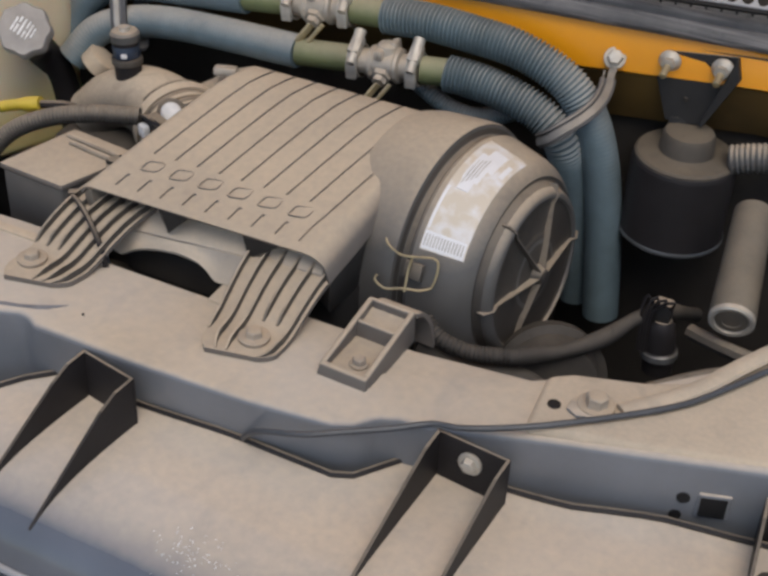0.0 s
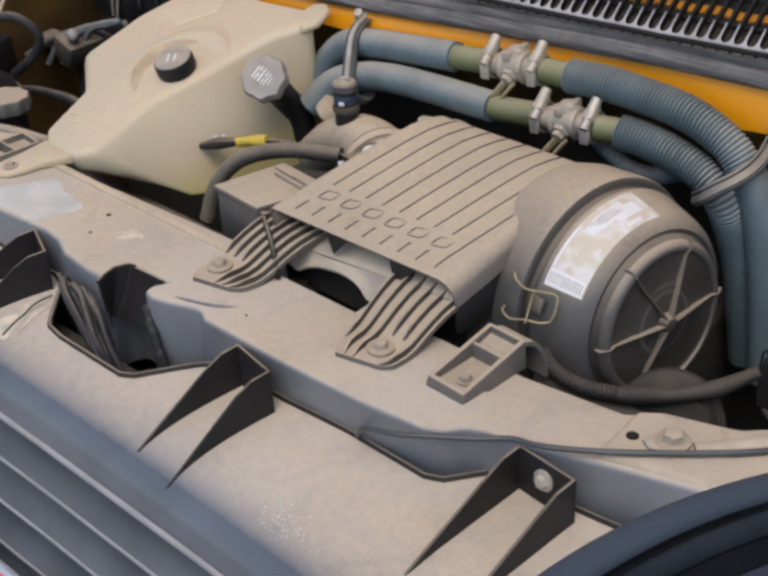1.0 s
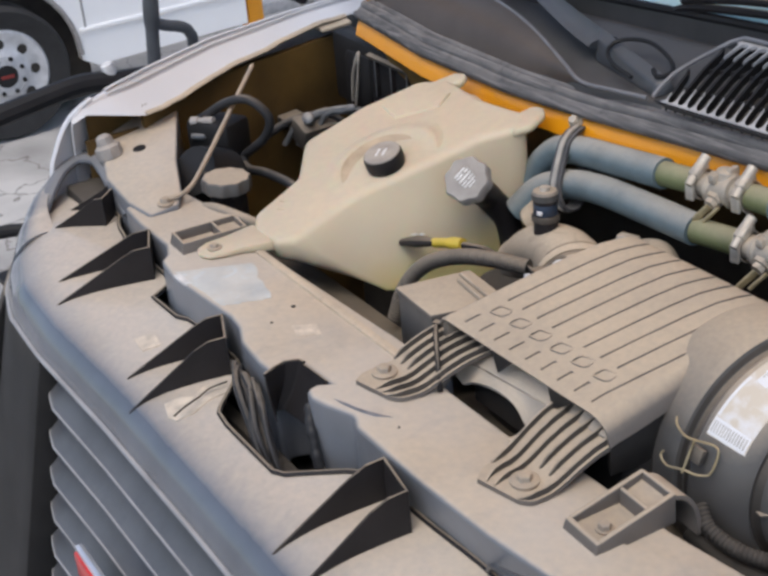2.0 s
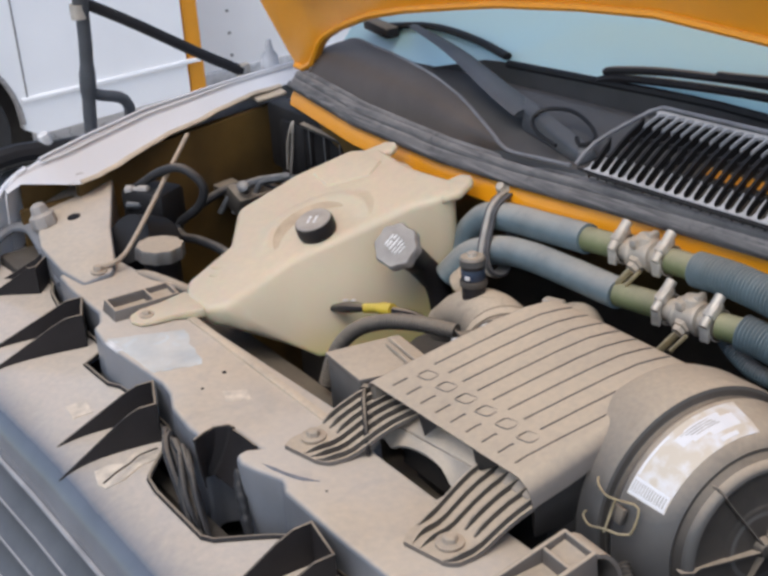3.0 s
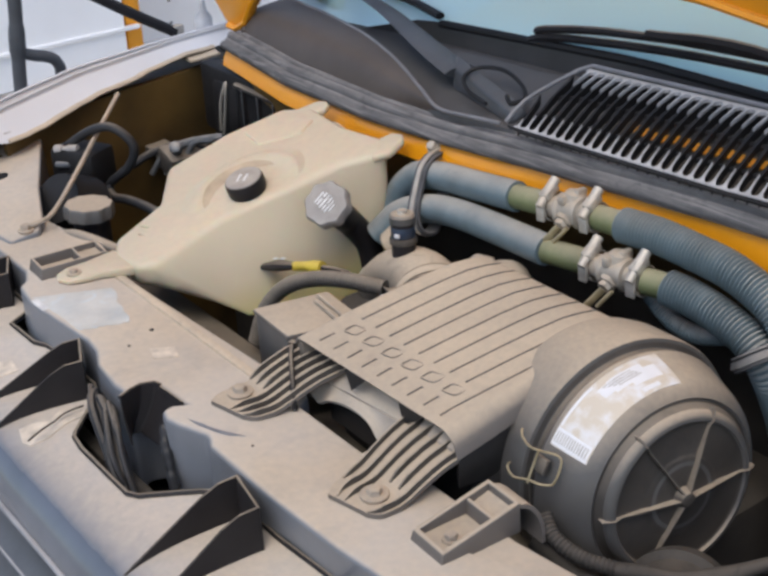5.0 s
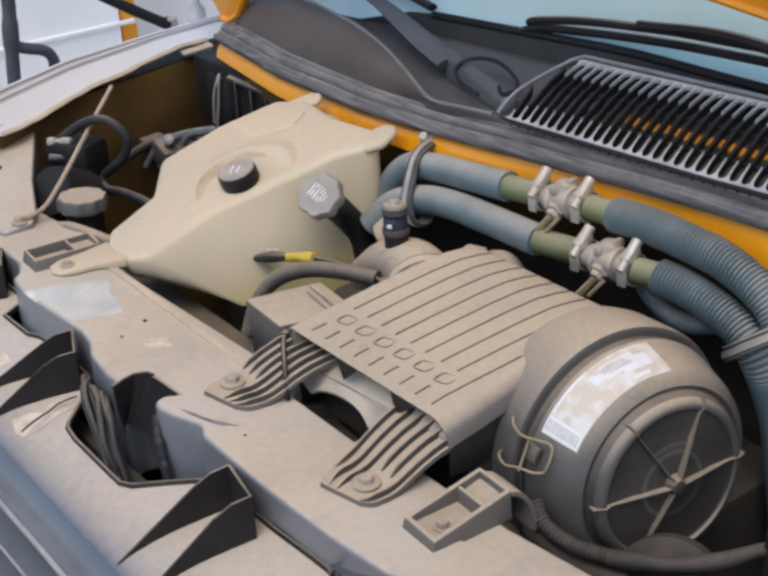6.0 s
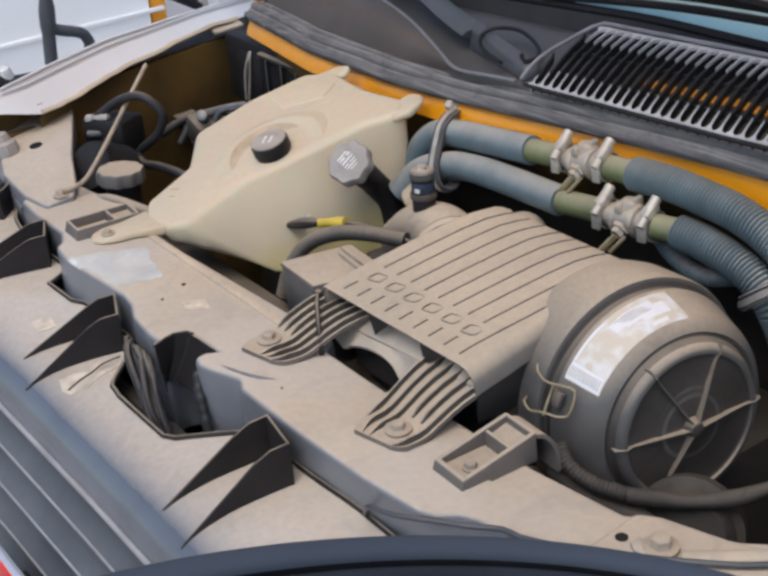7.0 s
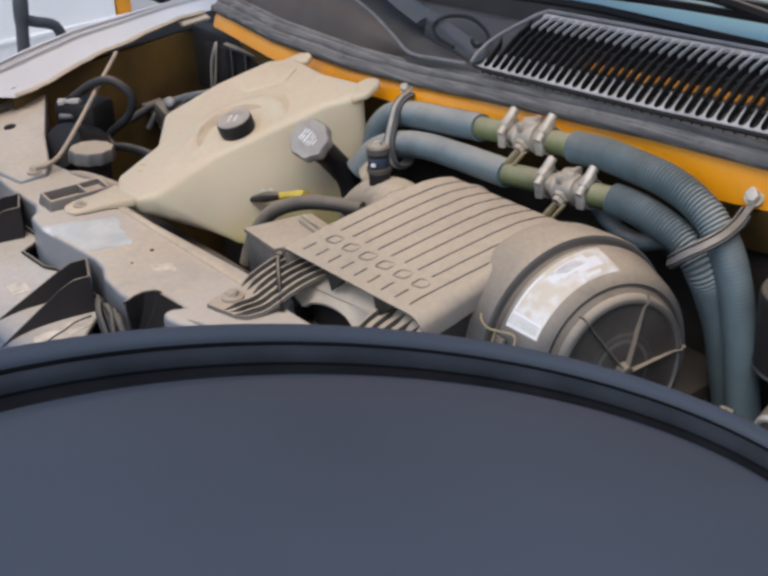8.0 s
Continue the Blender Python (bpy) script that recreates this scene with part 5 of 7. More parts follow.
solo("corrugated_conduit", tube([(-0.215, 0.150, 0.92), (-0.205, 0.165, 0.972), (-0.180, 0.185, 1.010), (-0.135, 0.205, 1.034), (-0.085, 0.228, 1.043), (-0.03, 0.252, 1.043)], rippled(0.0118, 0.0045, 0.0011), 14, 0.0012), DUSTY_DARK,
     "dusty grey corrugated conduit curving over the relay box", "conduit")
plug = thing("sensor_plug", "dark wire plug with white insert", "plug", (-0.01, 0.255, 1.02))
part("shell", box((-0.008, 0.253, 1.036), (0.034, 0.022, 0.02), 0.003, rz=-25), BLACK, plug)
part("insert", box((-0.018, 0.243, 1.032), (0.014, 0.012, 0.016), 0.002, rz=-25), CAPMARK, plug, "white insert")
for k in range(3):
    part("wire", tube([(-0.03 + 0.006 * k, 0.25, 1.046), (-0.012 + 0.006 * k, 0.242, 1.05), (0.01 + 0.005 * k, 0.24, 1.04), (0.02, 0.245, 1.02)], 0.0022, 6), FIN, plug)

# ================================================================ heater hoses
def sleeve(r, pitch, depth, fade):
    """A corrugated radius whose ribs flatten past the length fade."""
    return lambda s: r - depth * interp(s, [0, fade, fade + 0.08], [1, 1, 0.03]) * (0.5 + 0.5 * math.cos(2 * math.pi * s / pitch)) ** 1.2


def hose_set(name, label, smooth_pts, green_a, green_b, ripple_pts, valve_at, ribbed, key_dir):
    e = thing(name, label, "hose", valve_at)
    part("smooth_sleeve", tube(smooth_pts, rippled(0.0222, 0.005, 0.0006), 20, 0.0015), LOOM, e, "blue-grey split sleeve")
    part("hose", tube([smooth_pts[-1], green_a], 0.0175, 18), GREENH, e, "green rubber hose")
    part("hose", tube([green_b, ripple_pts[0]], 0.0175, 18), GREENH, e)
    part("corrugated_sleeve", tube(ripple_pts, sleeve(0.0238, 0.0054, 0.0052, ribbed), 18, 0.00068), LOOM, e, "blue-grey corrugated sleeve")
    a, b = V(green_a), V(green_b)
    d = (b - a).normalized()
    up = V((0, 0, 1))
    side = d.cross(up).normalized()
    v = part("shut_off_valve", lathe([(-0.046, 0.0160), (-0.022, 0.0160), (-0.020, 0.0215), (-0.016, 0.0225), (-0.013, 0.0195), (0.013, 0.0195), (0.016, 0.0225), (0.020, 0.0215), (0.022, 0.0160), (0.046, 0.0160)], (a + b) / 2, d, 24), ALLOY, e, "dusty cast metal shut-off valve")
    c = (a + b) / 2
    part("bonnet", lathe([(0.0, 0.016), (0.024, 0.0145), (0.028, 0.011), (0.031, 0.0)], c, (up * 0.9 + side * -0.15), 18, False), ALLOY, v)
    part("lug", moved(join(box((-0.004, 0, 0.018), (0.012, 0.040, 0.014), 0.004), box((0.010, 0.006, 0.024), (0.010, 0.020, 0.016), 0.004)), Matrix.Translation(c) @ d.to_track_quat("X", "Z").to_matrix().to_4x4()), ALLOY, v, "cast lugs on the valve body")
    part("boss", lathe([(0.0, 0.013), (0.022, 0.013), (0.023, 0.009), (0.03, 0.009)], c, (-up * 0.5 + side * 0.9), 6), ALLOY, v)
    k0 = c + side * 0.026 - up * 0.016
    part("key", tube([k0, k0 + V(key_dir) * 0.02, k0 + V(key_dir) * 0.04], 0.0032, 8, flat=1.6), WIRE, v, "dusty key handle")
    k1 = k0 + d * 0.016 + up * 0.002
    part("key", tube([k1, k1 + V(key_dir) * 0.016, k1 + V(key_dir) * 0.03], 0.003, 8), WIRE, v)
    for s in (-1, 1):
        cc = c + d * (0.040 * s)
        cl = part("hose_clamp", lathe([(-0.007, 0.0195), (-0.007, 0.0215), (0.007, 0.0215), (0.007, 0.0195)], cc, d, 28, False), SILVER, e, "zinc worm clamp")
        m = Matrix.Translation(cc + up * 0.022 + side * 0.006) @ d.to_track_quat("X", "Z").to_matrix().to_4x4()
        part("screw_housing", moved(join(box((0, 0, 0), (0.016, 0.026, 0.013), 0.003), lathe([(-0.026, 0.006), (-0.012, 0.006), (-0.012, 0.0075), (0.02, 0.0075)], (0, 0, 0.001), (0, 1, 0.2), 12)), m @ pose(0, 0, 0, 30, 0, 0)), SILVER, cl)
        m2 = Matrix.Translation(cc + side * 0.021 - up * 0.006) @ d.to_track_quat("X", "Z").to_matrix().to_4x4()
        part("clamp_tail", moved(box((0, 0, 0), (0.014, 0.004, 0.022), 0.001), m2), SILVER, cl)
    return e


hose_set("heater_hose", "upper heater hose in blue-grey sleeve with shut-off valve",
         [(-0.285, 0.445, 1.0), (-0.270, 0.462, 1.048), (-0.235, 0.471, 1.084), (-0.18, 0.474, 1.099), (-0.10, 0.474, 1.109), (-0.01, 0.473, 1.120)],
         (0.052, 0.473, 1.128), (0.146, 0.474, 1.139),
         [(0.188, 0.475, 1.142), (0.25, 0.475, 1.147), (0.31, 0.475, 1.145), (0.36, 0.475, 1.141), (0.405, 0.475, 1.128), (0.44, 0.475, 1.107), (0.468, 0.475, 1.07), (0.487, 0.475, 1.02), (0.5, 0.475, 0.96), (0.51, 0.475, 0.89), (0.52, 0.475, 0.80)],
         (0.099, 0.473, 1.134), 0.215, (-0.5, -0.35, -0.75))
hose_set("heater_hose", "lower heater hose in blue-grey sleeve with shut-off valve",
         [(-0.250, 0.402, 1.0), (-0.225, 0.428, 1.036), (-0.18, 0.444, 1.055), (-0.12, 0.450, 1.066), (-0.03, 0.446, 1.074), (0.085, 0.441, 1.080)],
         (0.160, 0.446, 1.087), (0.254, 0.449, 1.095),
         [(0.284, 0.455, 1.096), (0.32, 0.458, 1.094), (0.36, 0.458, 1.088), (0.396, 0.458, 1.078), (0.423, 0.457, 1.064), (0.441, 0.458, 1.044), (0.450, 0.470, 1.008), (0.461, 0.484, 0.95), (0.469, 0.492, 0.88), (0.478, 0.50, 0.80)],
         (0.207, 0.4475, 1.091), 0.13, (-0.45, -0.45, -0.75))
solo("coolant_line", tube([(0.215, 0.49, 1.066), (0.249, 0.475, 1.056), (0.272, 0.470, 1.047), (0.297, 0.468, 1.041), (0.33, 0.470, 1.041), (0.37, 0.476, 1.056), (0.40, 0.486, 1.075)], rippled(0.0125, 0.0046, 0.0018), 14, 0.0014), LOOM, "thin blue-grey corrugated line behind the hoses", "hose")

strap = thing("hose_strap", "steel loop strap holding two hoses to the cowl", "clamp", (-0.22, 0.46, 1.02))
loop = curve_through([(-0.226, 0.506, 1.128), (-0.214, 0.492, 1.124), (-0.206, 0.472, 1.122), (-0.201, 0.455, 1.113), (-0.196, 0.444, 1.098), (-0.186, 0.428, 1.078), (-0.177, 0.416, 1.060), (-0.168, 0.412, 1.043), (-0.162, 0.420, 1.028),
                      (-0.162, 0.440, 1.024), (-0.170, 0.458, 1.034), (-0.185, 0.482, 1.062), (-0.205, 0.500, 1.092)], 0.004)


def ribbon(line, wide, lift, thick, along=(1, 0.0, 0.1)):
    """A flat band that follows a line, its width along the hoses."""
    def at(u, v):
        i_ = int(round(u))
        t_ = (line[min(i_ + 1, len(line) - 1)] - line[max(i_ - 1, 0)]).normalized()
        across = (V(along) - t_ * t_.dot(V(along))).normalized()
        return line[i_] + across * (v * wide / 2) + t_.cross(across) * lift
    return sheet(at, range(len(line)), (-1.0, -0.8, 0.8, 1.0), thick)


part("rubber_liner", ribbon(loop[4:], 0.024, 0.0, 0.004), SEAL, strap, "black rubber lining", angle=60)
part("band", ribbon(loop, 0.0075, 0.0035, 0.0022), SILVER, strap, "zinc steel band", angle=60)
part("band_edge", ribbon(loop[4:], 0.013, 0.0020, 0.002), DULL, strap, angle=60)
part("tab", box((-0.222, 0.500, 1.128), (0.016, 0.005, 0.022), 0.002, rx=-25, rz=-12), SILVER, strap)
part("bolt", bolt((-0.222, 0.497, 1.124), 0.008, 0.014, 0.011, (0.1, -0.6, 0.7)), SILVER, strap)
strap2 = thing("hose_strap", "long curved zinc strap clamping the hoses at the firewall", "clamp", (0.45, 0.48, 1.05))
arc_line = curve_through([(0.475, 0.518, 1.136), (0.475, 0.5, 1.126), (0.479, 0.478, 1.117), (0.478, 0.452, 1.108), (0.467, 0.43, 1.097), (0.451, 0.415, 1.085), (0.437, 0.409, 1.073), (0.425, 0.413, 1.063)], 0.004)


def channel(wide, shift, lift, thick, line):
    """A band that lies over the hoses, shifted across its width."""
    face = V((0.2, -0.75, 0.62)).normalized()
    def at(u, v):
        i_ = int(round(u))
        t_ = (line[min(i_ + 1, len(line) - 1)] - line[max(i_ - 1, 0)]).normalized()
        across = t_.cross(face).normalized()
        return line[i_] + across * (shift + v * wide / 2) + across.cross(t_) * lift
    return sheet(at, range(len(line)), (-1.0, -0.8, 0.8, 1.0), thick)


part("rubber_liner", channel(0.019, 0.0, 0.0, 0.005, arc_line[7:]), SEAL, strap2, "black rubber lining", angle=60)
part("band", channel(0.0085, -0.0025, 0.004, 0.003, arc_line), DULLZ, strap2, "pale zinc steel band", angle=60)
part("band_edge", channel(0.0022, 0.0062, 0.004, 0.004, arc_line[5:]), DULLZ, strap2, "worn turned-up edge", angle=60)
part("bolt", bolt((0.475, 0.514, 1.140), 0.0095, 0.012, 0.0135, (0.2, -0.8, 0.55)), SILVER, strap2)

# ================================================================ canister on its bracket, and what lies behind the can
res = thing("canister", "black cylindrical canister with dusty domed lid", "canister", (0.5825, 0.50, 0.93))
RC = (0.5825, 0.50, 0.930)
part("barrel", lathe([(0, 0.045), (0.004, 0.058), (0.009, 0.0635), (0.014, 0.0645), (0.018, 0.0628), (0.108, 0.0632), (0.114, 0.0618), (0.118, 0.0585), (0.120, 0.03)], RC, (0.0, 0, 1), 56), FIN, res, "black ridged barrel")
part("bottom_ring", lathe([(0.008, 0.0635), (0.010, 0.0652), (0.013, 0.0652), (0.015, 0.064)], RC, (0, 0, 1), 56, False), DULL, res, "pale bottom ridge")
part("lid", lathe([(0.114, 0.0610), (0.118, 0.0608), (0.1205, 0.058), (0.1225, 0.036), (0.124, 0.0335), (0.143, 0.0315), (0.148, 0.029), (0.1505, 0.02), (0.151, 0.0)], RC, (0.0, 0, 1), 48, False), LIDM, res, "dust-covered lid with raised cap")
plate = thing("canister_bracket", "black steel bracket with two zinc nuts", "bracket", (0.555, 0.55, 1.05))
pl = [(0.502, 0.0), (0.596, 0.012), (0.604, -0.012), (0.573, -0.078), (0.528, -0.082), (0.502, -0.02)]
part("plate", moved(prism(pl, -0.002, 0.002, 0.001), pose(0.020, 0.523, 1.161, 82, 0, 0)), BLACK, plate, smooth=False)
part("fold", moved(prism([(0.597, 0.012), (0.605, -0.012), (0.574, -0.078), (0.570, -0.075)], -0.002, 0.012, 0.001), pose(0.020, 0.523, 1.161, 82, 0, 0)), BLACK, plate, smooth=False)
for x in (0.540, 0.602):
    part("nut", join(lathe([(0, 0.013), (0.003, 0.0135), (0.005, 0.012), (0.008, 0.0085)], (x, 0.518, 1.153 if x < 0.57 else 1.158), (0, -1, -0.12), 24), lathe([(0.006, 0.0085), (0.014, 0.0085)], (x, 0.518, 1.153 if x < 0.57 else 1.158), (0, -1, -0.12), 6)), SILVER, plate, "zinc flange nut")
    part("stud", lathe([(0.012, 0.0045), (0.03, 0.0045), (0.031, 0.003)], (x, 0.518, 1.153 if x < 0.57 else 1.158), (0, -1, -0.3), 12), WIRE, plate, "brassy threaded stud")
part("hole", lathe([(0, 0.003), (0.0025, 0.003)], (0.568, 0.511, 1.112), (0, -1, -0.12), 12), DARK, plate)
part("leg", tube([(0.57, 0.515, 1.085), (0.572, 0.51, 1.07), (0.58, 0.505, 1.05)], 0.018, 8, flat=0.25), BLACK, plate)
solo("convoluted_line", tube([(0.635, 0.50, 1.055), (0.67, 0.505, 1.065), (0.73, 0.515, 1.075), (0.80, 0.525, 1.08)], rippled(0.0185, 0.006, 0.0022), 18, 0.0014), CANM, "grey corrugated sleeve leaving the canister", "hose")

acc = thing("pipe_end", "pale aluminium cylinder with flat round end", "cylinder", (0.69, 0.33, 0.9))
axd = V((-0.10, 0.72, 0.20)).normalized()
part("barrel", lathe([(0, 0.021), (0.003, 0.0245), (0.01, 0.025), (0.16, 0.022)], (0.706, 0.27, 0.997), axd, 36), DULLALU, acc)
part("end_ring", lathe([(0.003, 0.0248), (-0.002, 0.0246), (-0.0035, 0.0225), (-0.003, 0.0190), (0.001, 0.0175)], (0.706, 0.27, 0.997), axd, 36, False), SILVER, acc, "pale worn end ring")
part("end_disc", lathe([(-0.0005, 0.0), (-0.0005, 0.010), (-0.0015, 0.0105), (-0.0015, 0.0165), (0.001, 0.0180)], (0.706, 0.27, 0.997), axd, 30, False), DULLALU, acc)
solo("cream_housing", lathe([(0, 0.03), (0.01, 0.045), (0.07, 0.05), (0.1, 0.04)], (0.79, 0.30, 0.97), (0.1, 0.3, 1), 24), DULLALU, "tan dusty housing at the bay edge", "housing")
sens = thing("pressure_switch", "grey pressure switch with wired plug", "switch", (0.625, 0.27, 0.93))
part("body", lathe([(0, 0.017), (0.02, 0.018), (0.022, 0.0195), (0.028, 0.0195), (0.03, 0.0175), (0.05, 0.016), (0.06, 0.0145), (0.066, 0.010)], (0.640, 0.27, 0.903), (-0.08, 0.05, 1), 24), FIN, sens)
part("collar", lathe([(0.018, 0.0185), (0.02, 0.0205), (0.027, 0.0205), (0.029, 0.0185)], (0.640, 0.27, 0.903), (-0.08, 0.05, 1), 24, False), DULL, sens)
part("plug", box((0.632, 0.276, 0.978), (0.022, 0.018, 0.028), 0.004), BLACK, sens)
for k in range(4):
    part("wire", tube([(0.622 + 0.006 * k, 0.27, 0.985), (0.616 + 0.010 * k, 0.262, 1.003), (0.612 + 0.004 * k, 0.262, 0.985), (0.616 + 0.003 * k, 0.258, 0.93)], 0.0017, 6), FIN, sens)
harness = thing("wire_harness", "dusty corrugated wire harness with taped tail", "harness", (0.5, 0.15, 0.95))
part("conduit", tube([(0.415, 0.125, 0.985), (0.44, 0.118, 0.972), (0.475, 0.125, 0.963), (0.515, 0.148, 0.958)], rippled(0.0098, 0.005, 0.0016), 14, 0.0014), HARN, harness)
part("taped_tail", tube([(0.505, 0.14, 0.959), (0.53, 0.165, 0.955), (0.555, 0.19, 0.953), (0.585, 0.225, 0.958), (0.61, 0.265, 0.968), (0.635, 0.30, 0.962), (0.66, 0.34, 0.94)], lambda s: 0.0092 + 0.0012 * math.sin(s * 70), 12, 0.006), HARN, harness, "dark brown tape")
solo("lower_hose", tube([(0.41, 0.12, 0.955), (0.46, 0.13, 0.935), (0.53, 0.15, 0.925), (0.58, 0.13, 0.90)], 0.014, 12, 0.01), HARN, "dusty rubber hose under the harness", "hose")
solo("pump_pulley", lathe([(0, 0.02), (0, 0.062), (0.02, 0.064), (0.024, 0.055), (0.05, 0.05)], (0.53, 0.22, 0.89), (0.4, -0.8, 0.3), 36), HARN, "dusty round pulley behind the cross member", "pulley")
for pts in ([(0.662, 0.30, 0.945), (0.70, 0.28, 0.952), (0.77, 0.25, 0.965)], [(0.645, 0.215, 0.915), (0.70, 0.235, 0.942), (0.76, 0.25, 0.962)]):
    solo("support_strut", tube(pts, 0.009, 8, 0.02), DUSTY_DARK, "dusty diagonal strut at the bay edge", "strut", "struts at the bay edge")

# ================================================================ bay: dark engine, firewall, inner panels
# near-black here carries the shade of the deep bay
solo("engine_block", join(box((0.14, 0.42, 0.66), (0.6, 0.3, 0.38), 0.02), box((0.05, 0.25, 0.78), (0.34, 0.2, 0.3), 0.02), box((-0.12, 0.36, 0.86), (0.2, 0.16, 0.18), 0.03)), DARK, "dusty engine mass deep in the bay, shade in its colour", "engine")
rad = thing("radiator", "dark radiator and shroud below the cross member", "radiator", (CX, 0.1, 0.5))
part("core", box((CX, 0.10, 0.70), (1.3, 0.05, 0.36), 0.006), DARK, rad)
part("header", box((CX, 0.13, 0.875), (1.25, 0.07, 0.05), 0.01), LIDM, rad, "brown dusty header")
solo("bay_floor", box((CX, 0.3, 0.35), (2.0, 1.1, 0.02)), DARK, "plate added below the engine bay, shade in its colour", "floor panel", kind="structure")
solo("inner_fender", box((0.97, 0.35, 0.7), (0.02, 0.72, 0.62)), BROWN, "dusty orange inner fender panel, bay shade in its colour", "panel", kind="structure")
solo("inner_fender", prism([(-0.985, 0.10), (-0.968, 0.10), (-1.034, 0.37), (-1.072, 0.60), (-1.088, 0.60), (-1.05, 0.37)], 0.38, 1.05, 0), BROWN, "dusty orange inner fender panel, bay shade in its colour", "panel", kind="structure", smooth=False)
# the dark behind the hoses is put into the firewall's colour
solo("firewall", join(box((0.03, 0.575, 0.735), (1.76, 0.03, 0.71)), box((-0.97, 0.60, 0.70), (0.30, 0.03, 0.64)), box((0.96, 0.58, 0.66), (0.2, 0.03, 0.56))), DARK, "firewall with the bay's shade in its near-black colour", "firewall", kind="structure")


def cowl_line(x):
    """Plan and height of the orange cowl edge."""
    y = interp(x, [-0.95, -0.85, -0.65, -0.4, -0.2, 0.0, 0.3, 0.5, 0.8, 0.95], [0.55, 0.53, 0.507, 0.498, 0.498, 0.503, 0.512, 0.520, 0.53, 0.55])
    z = interp(x, [-0.95, -0.85, -0.65, -0.4, -0.2, 0.0, 0.3, 0.65, 0.95], [1.118, 1.124, 1.12, 1.124, 1.136, 1.152, 1.172, 1.184, 1.168])
    return y, z


def cowl_face(u, v):
    y, z = cowl_line(u)
    wide = interp(u, [-0.9, -0.2, 0.1, 0.35, 0.7], [0.030, 0.036, 0.046, 0.061, 0.038])
    dy, dz = [(0.012, 0.004), (0.0, 0.0), (-0.008, -0.5), (-0.012, -1.0), (-0.006, -1.08)][int(v)]
    return V((u, y + 0.006 + dy, z + (dz * wide if dz < 0 else dz)))


solo("cowl_panel", sheet(cowl_face, lin(-0.93, 0.93, 60), range(5), 0.004), ORANGE, "orange painted steel cowl edge above the firewall", "cowl panel", kind="structure", angle=50)


def lower_flange(u, v):
    p = cowl_face(u, 4)
    return p + V((0, [0.002, 0.008, 0.03][int(v)], [0.0, -0.012, -0.07][int(v)]))


# shaded brown copy of the orange cowl below its bend
solo("cowl_flange", sheet(lower_flange, lin(-0.80, 0.93, 38), range(3), 0.004), BROWN, "orange flange under the cowl edge, shade in its brown", "cowl flange", kind="structure", angle=50)


def seal_at(prof):
    def at(u, v):
        y, z = cowl_line(u)
        a, b = prof[int(v)]
        w = 1 + 0.05 * math.sin(u * 7)
        return V((u, y + a, z + b * w))
    return at


strip = thing("weatherstrip", "dusty black double rubber hood weatherstrip", "weatherstrip", (CX, 0.51, 1.14))
part("lower_bulb", sheet(seal_at([(0.004, -0.002), (-0.003, 0.002), (-0.004, 0.010), (0.002, 0.016), (0.006, 0.013), (0.009, 0.018), (0.013, 0.019), (0.016, 0.014)]), lin(-0.94, 0.94, 110), range(8), 0.004), STRIPM, strip, "lower ribbed bulb", angle=60)
part("upper_flap", sheet(seal_at([(0.013, 0.010), (0.0135, 0.022), (0.018, 0.029), (0.024, 0.030), (0.027, 0.026), (0.030, 0.032), (0.035, 0.033), (0.039, 0.027)]), lin(-0.94, 0.94, 110), range(8), 0.004), STRIPM, strip, "upper rubber flap", angle=60)

# cowl cover with its hump, the slotted grille and the tray under the glass
cover = thing("cowl_cover", "dark plastic cowl cover at the windshield foot", "cowl cover", (-0.5, 0.58, 1.1))
edge_top = [(-0.905, 0.585, 1.155), (-0.915, 0.63, 1.18), (-0.885, 0.668, 1.202), (-0.80, 0.662, 1.205), (-0.70, 0.648, 1.207), (-0.57, 0.624, 1.207), (-0.47, 0.598, 1.203), (-0.40, 0.577, 1.196), (-0.31, 0.545, 1.186), (-0.24, 0.520, 1.180)]


def hump(u, v):
    p = curve_top[int(round(u))]
    y, z = cowl_line(p.x + 0.01)
    low = V((p.x + 0.012, y + 0.034, z + 0.026))
    q_ = low.lerp(p, v)
    bulge = 0.028 * math.sin(math.pi * min(1, v)) * min(1, (p - low).length / 0.1)
    return q_ + V((0, -bulge * 0.6, bulge * 0.75))


curve_top = curve_through(edge_top, 0.02)
part("hump", sheet(hump, range(len(curve_top)), lin(0, 1, 10), 0.004), COWL, cover, "smooth dark hump", angle=60)
part("bead", tube(edge_top + [(-0.17, 0.519, 1.186), (-0.10, 0.522, 1.192)], 0.0030, 8, 0.015), BEADM, cover, "pale trim bead")
part("tray", hull_between([(-0.92, 0.64, 1.13), (-0.24, 0.522, 1.15), (-0.07, 0.528, 1.16), (0.0, 0.64, 1.2), (0.95, 0.64, 1.2), (0.95, 0.69, 1.2), (-0.92, 0.69, 1.16)],
                          [(-0.92, 0.64, 1.165), (-0.24, 0.524, 1.172), (-0.085, 0.535, 1.183), (-0.055, 0.645, 1.228), (0.95, 0.645, 1.258), (0.95, 0.70, 1.272), (-0.92, 0.70, 1.178)], 0.002), COWLB, cover, "black tray below the glass")


def cowl_z(x, y):
    return 0.937 + 0.5 * y + 0.055 * x


# slotted grille: frame and separate ribs
part_grille = thing("cowl_grille", "grey plastic cowl air grille with long slots", "air grille", (0.4, 0.58, 1.15))


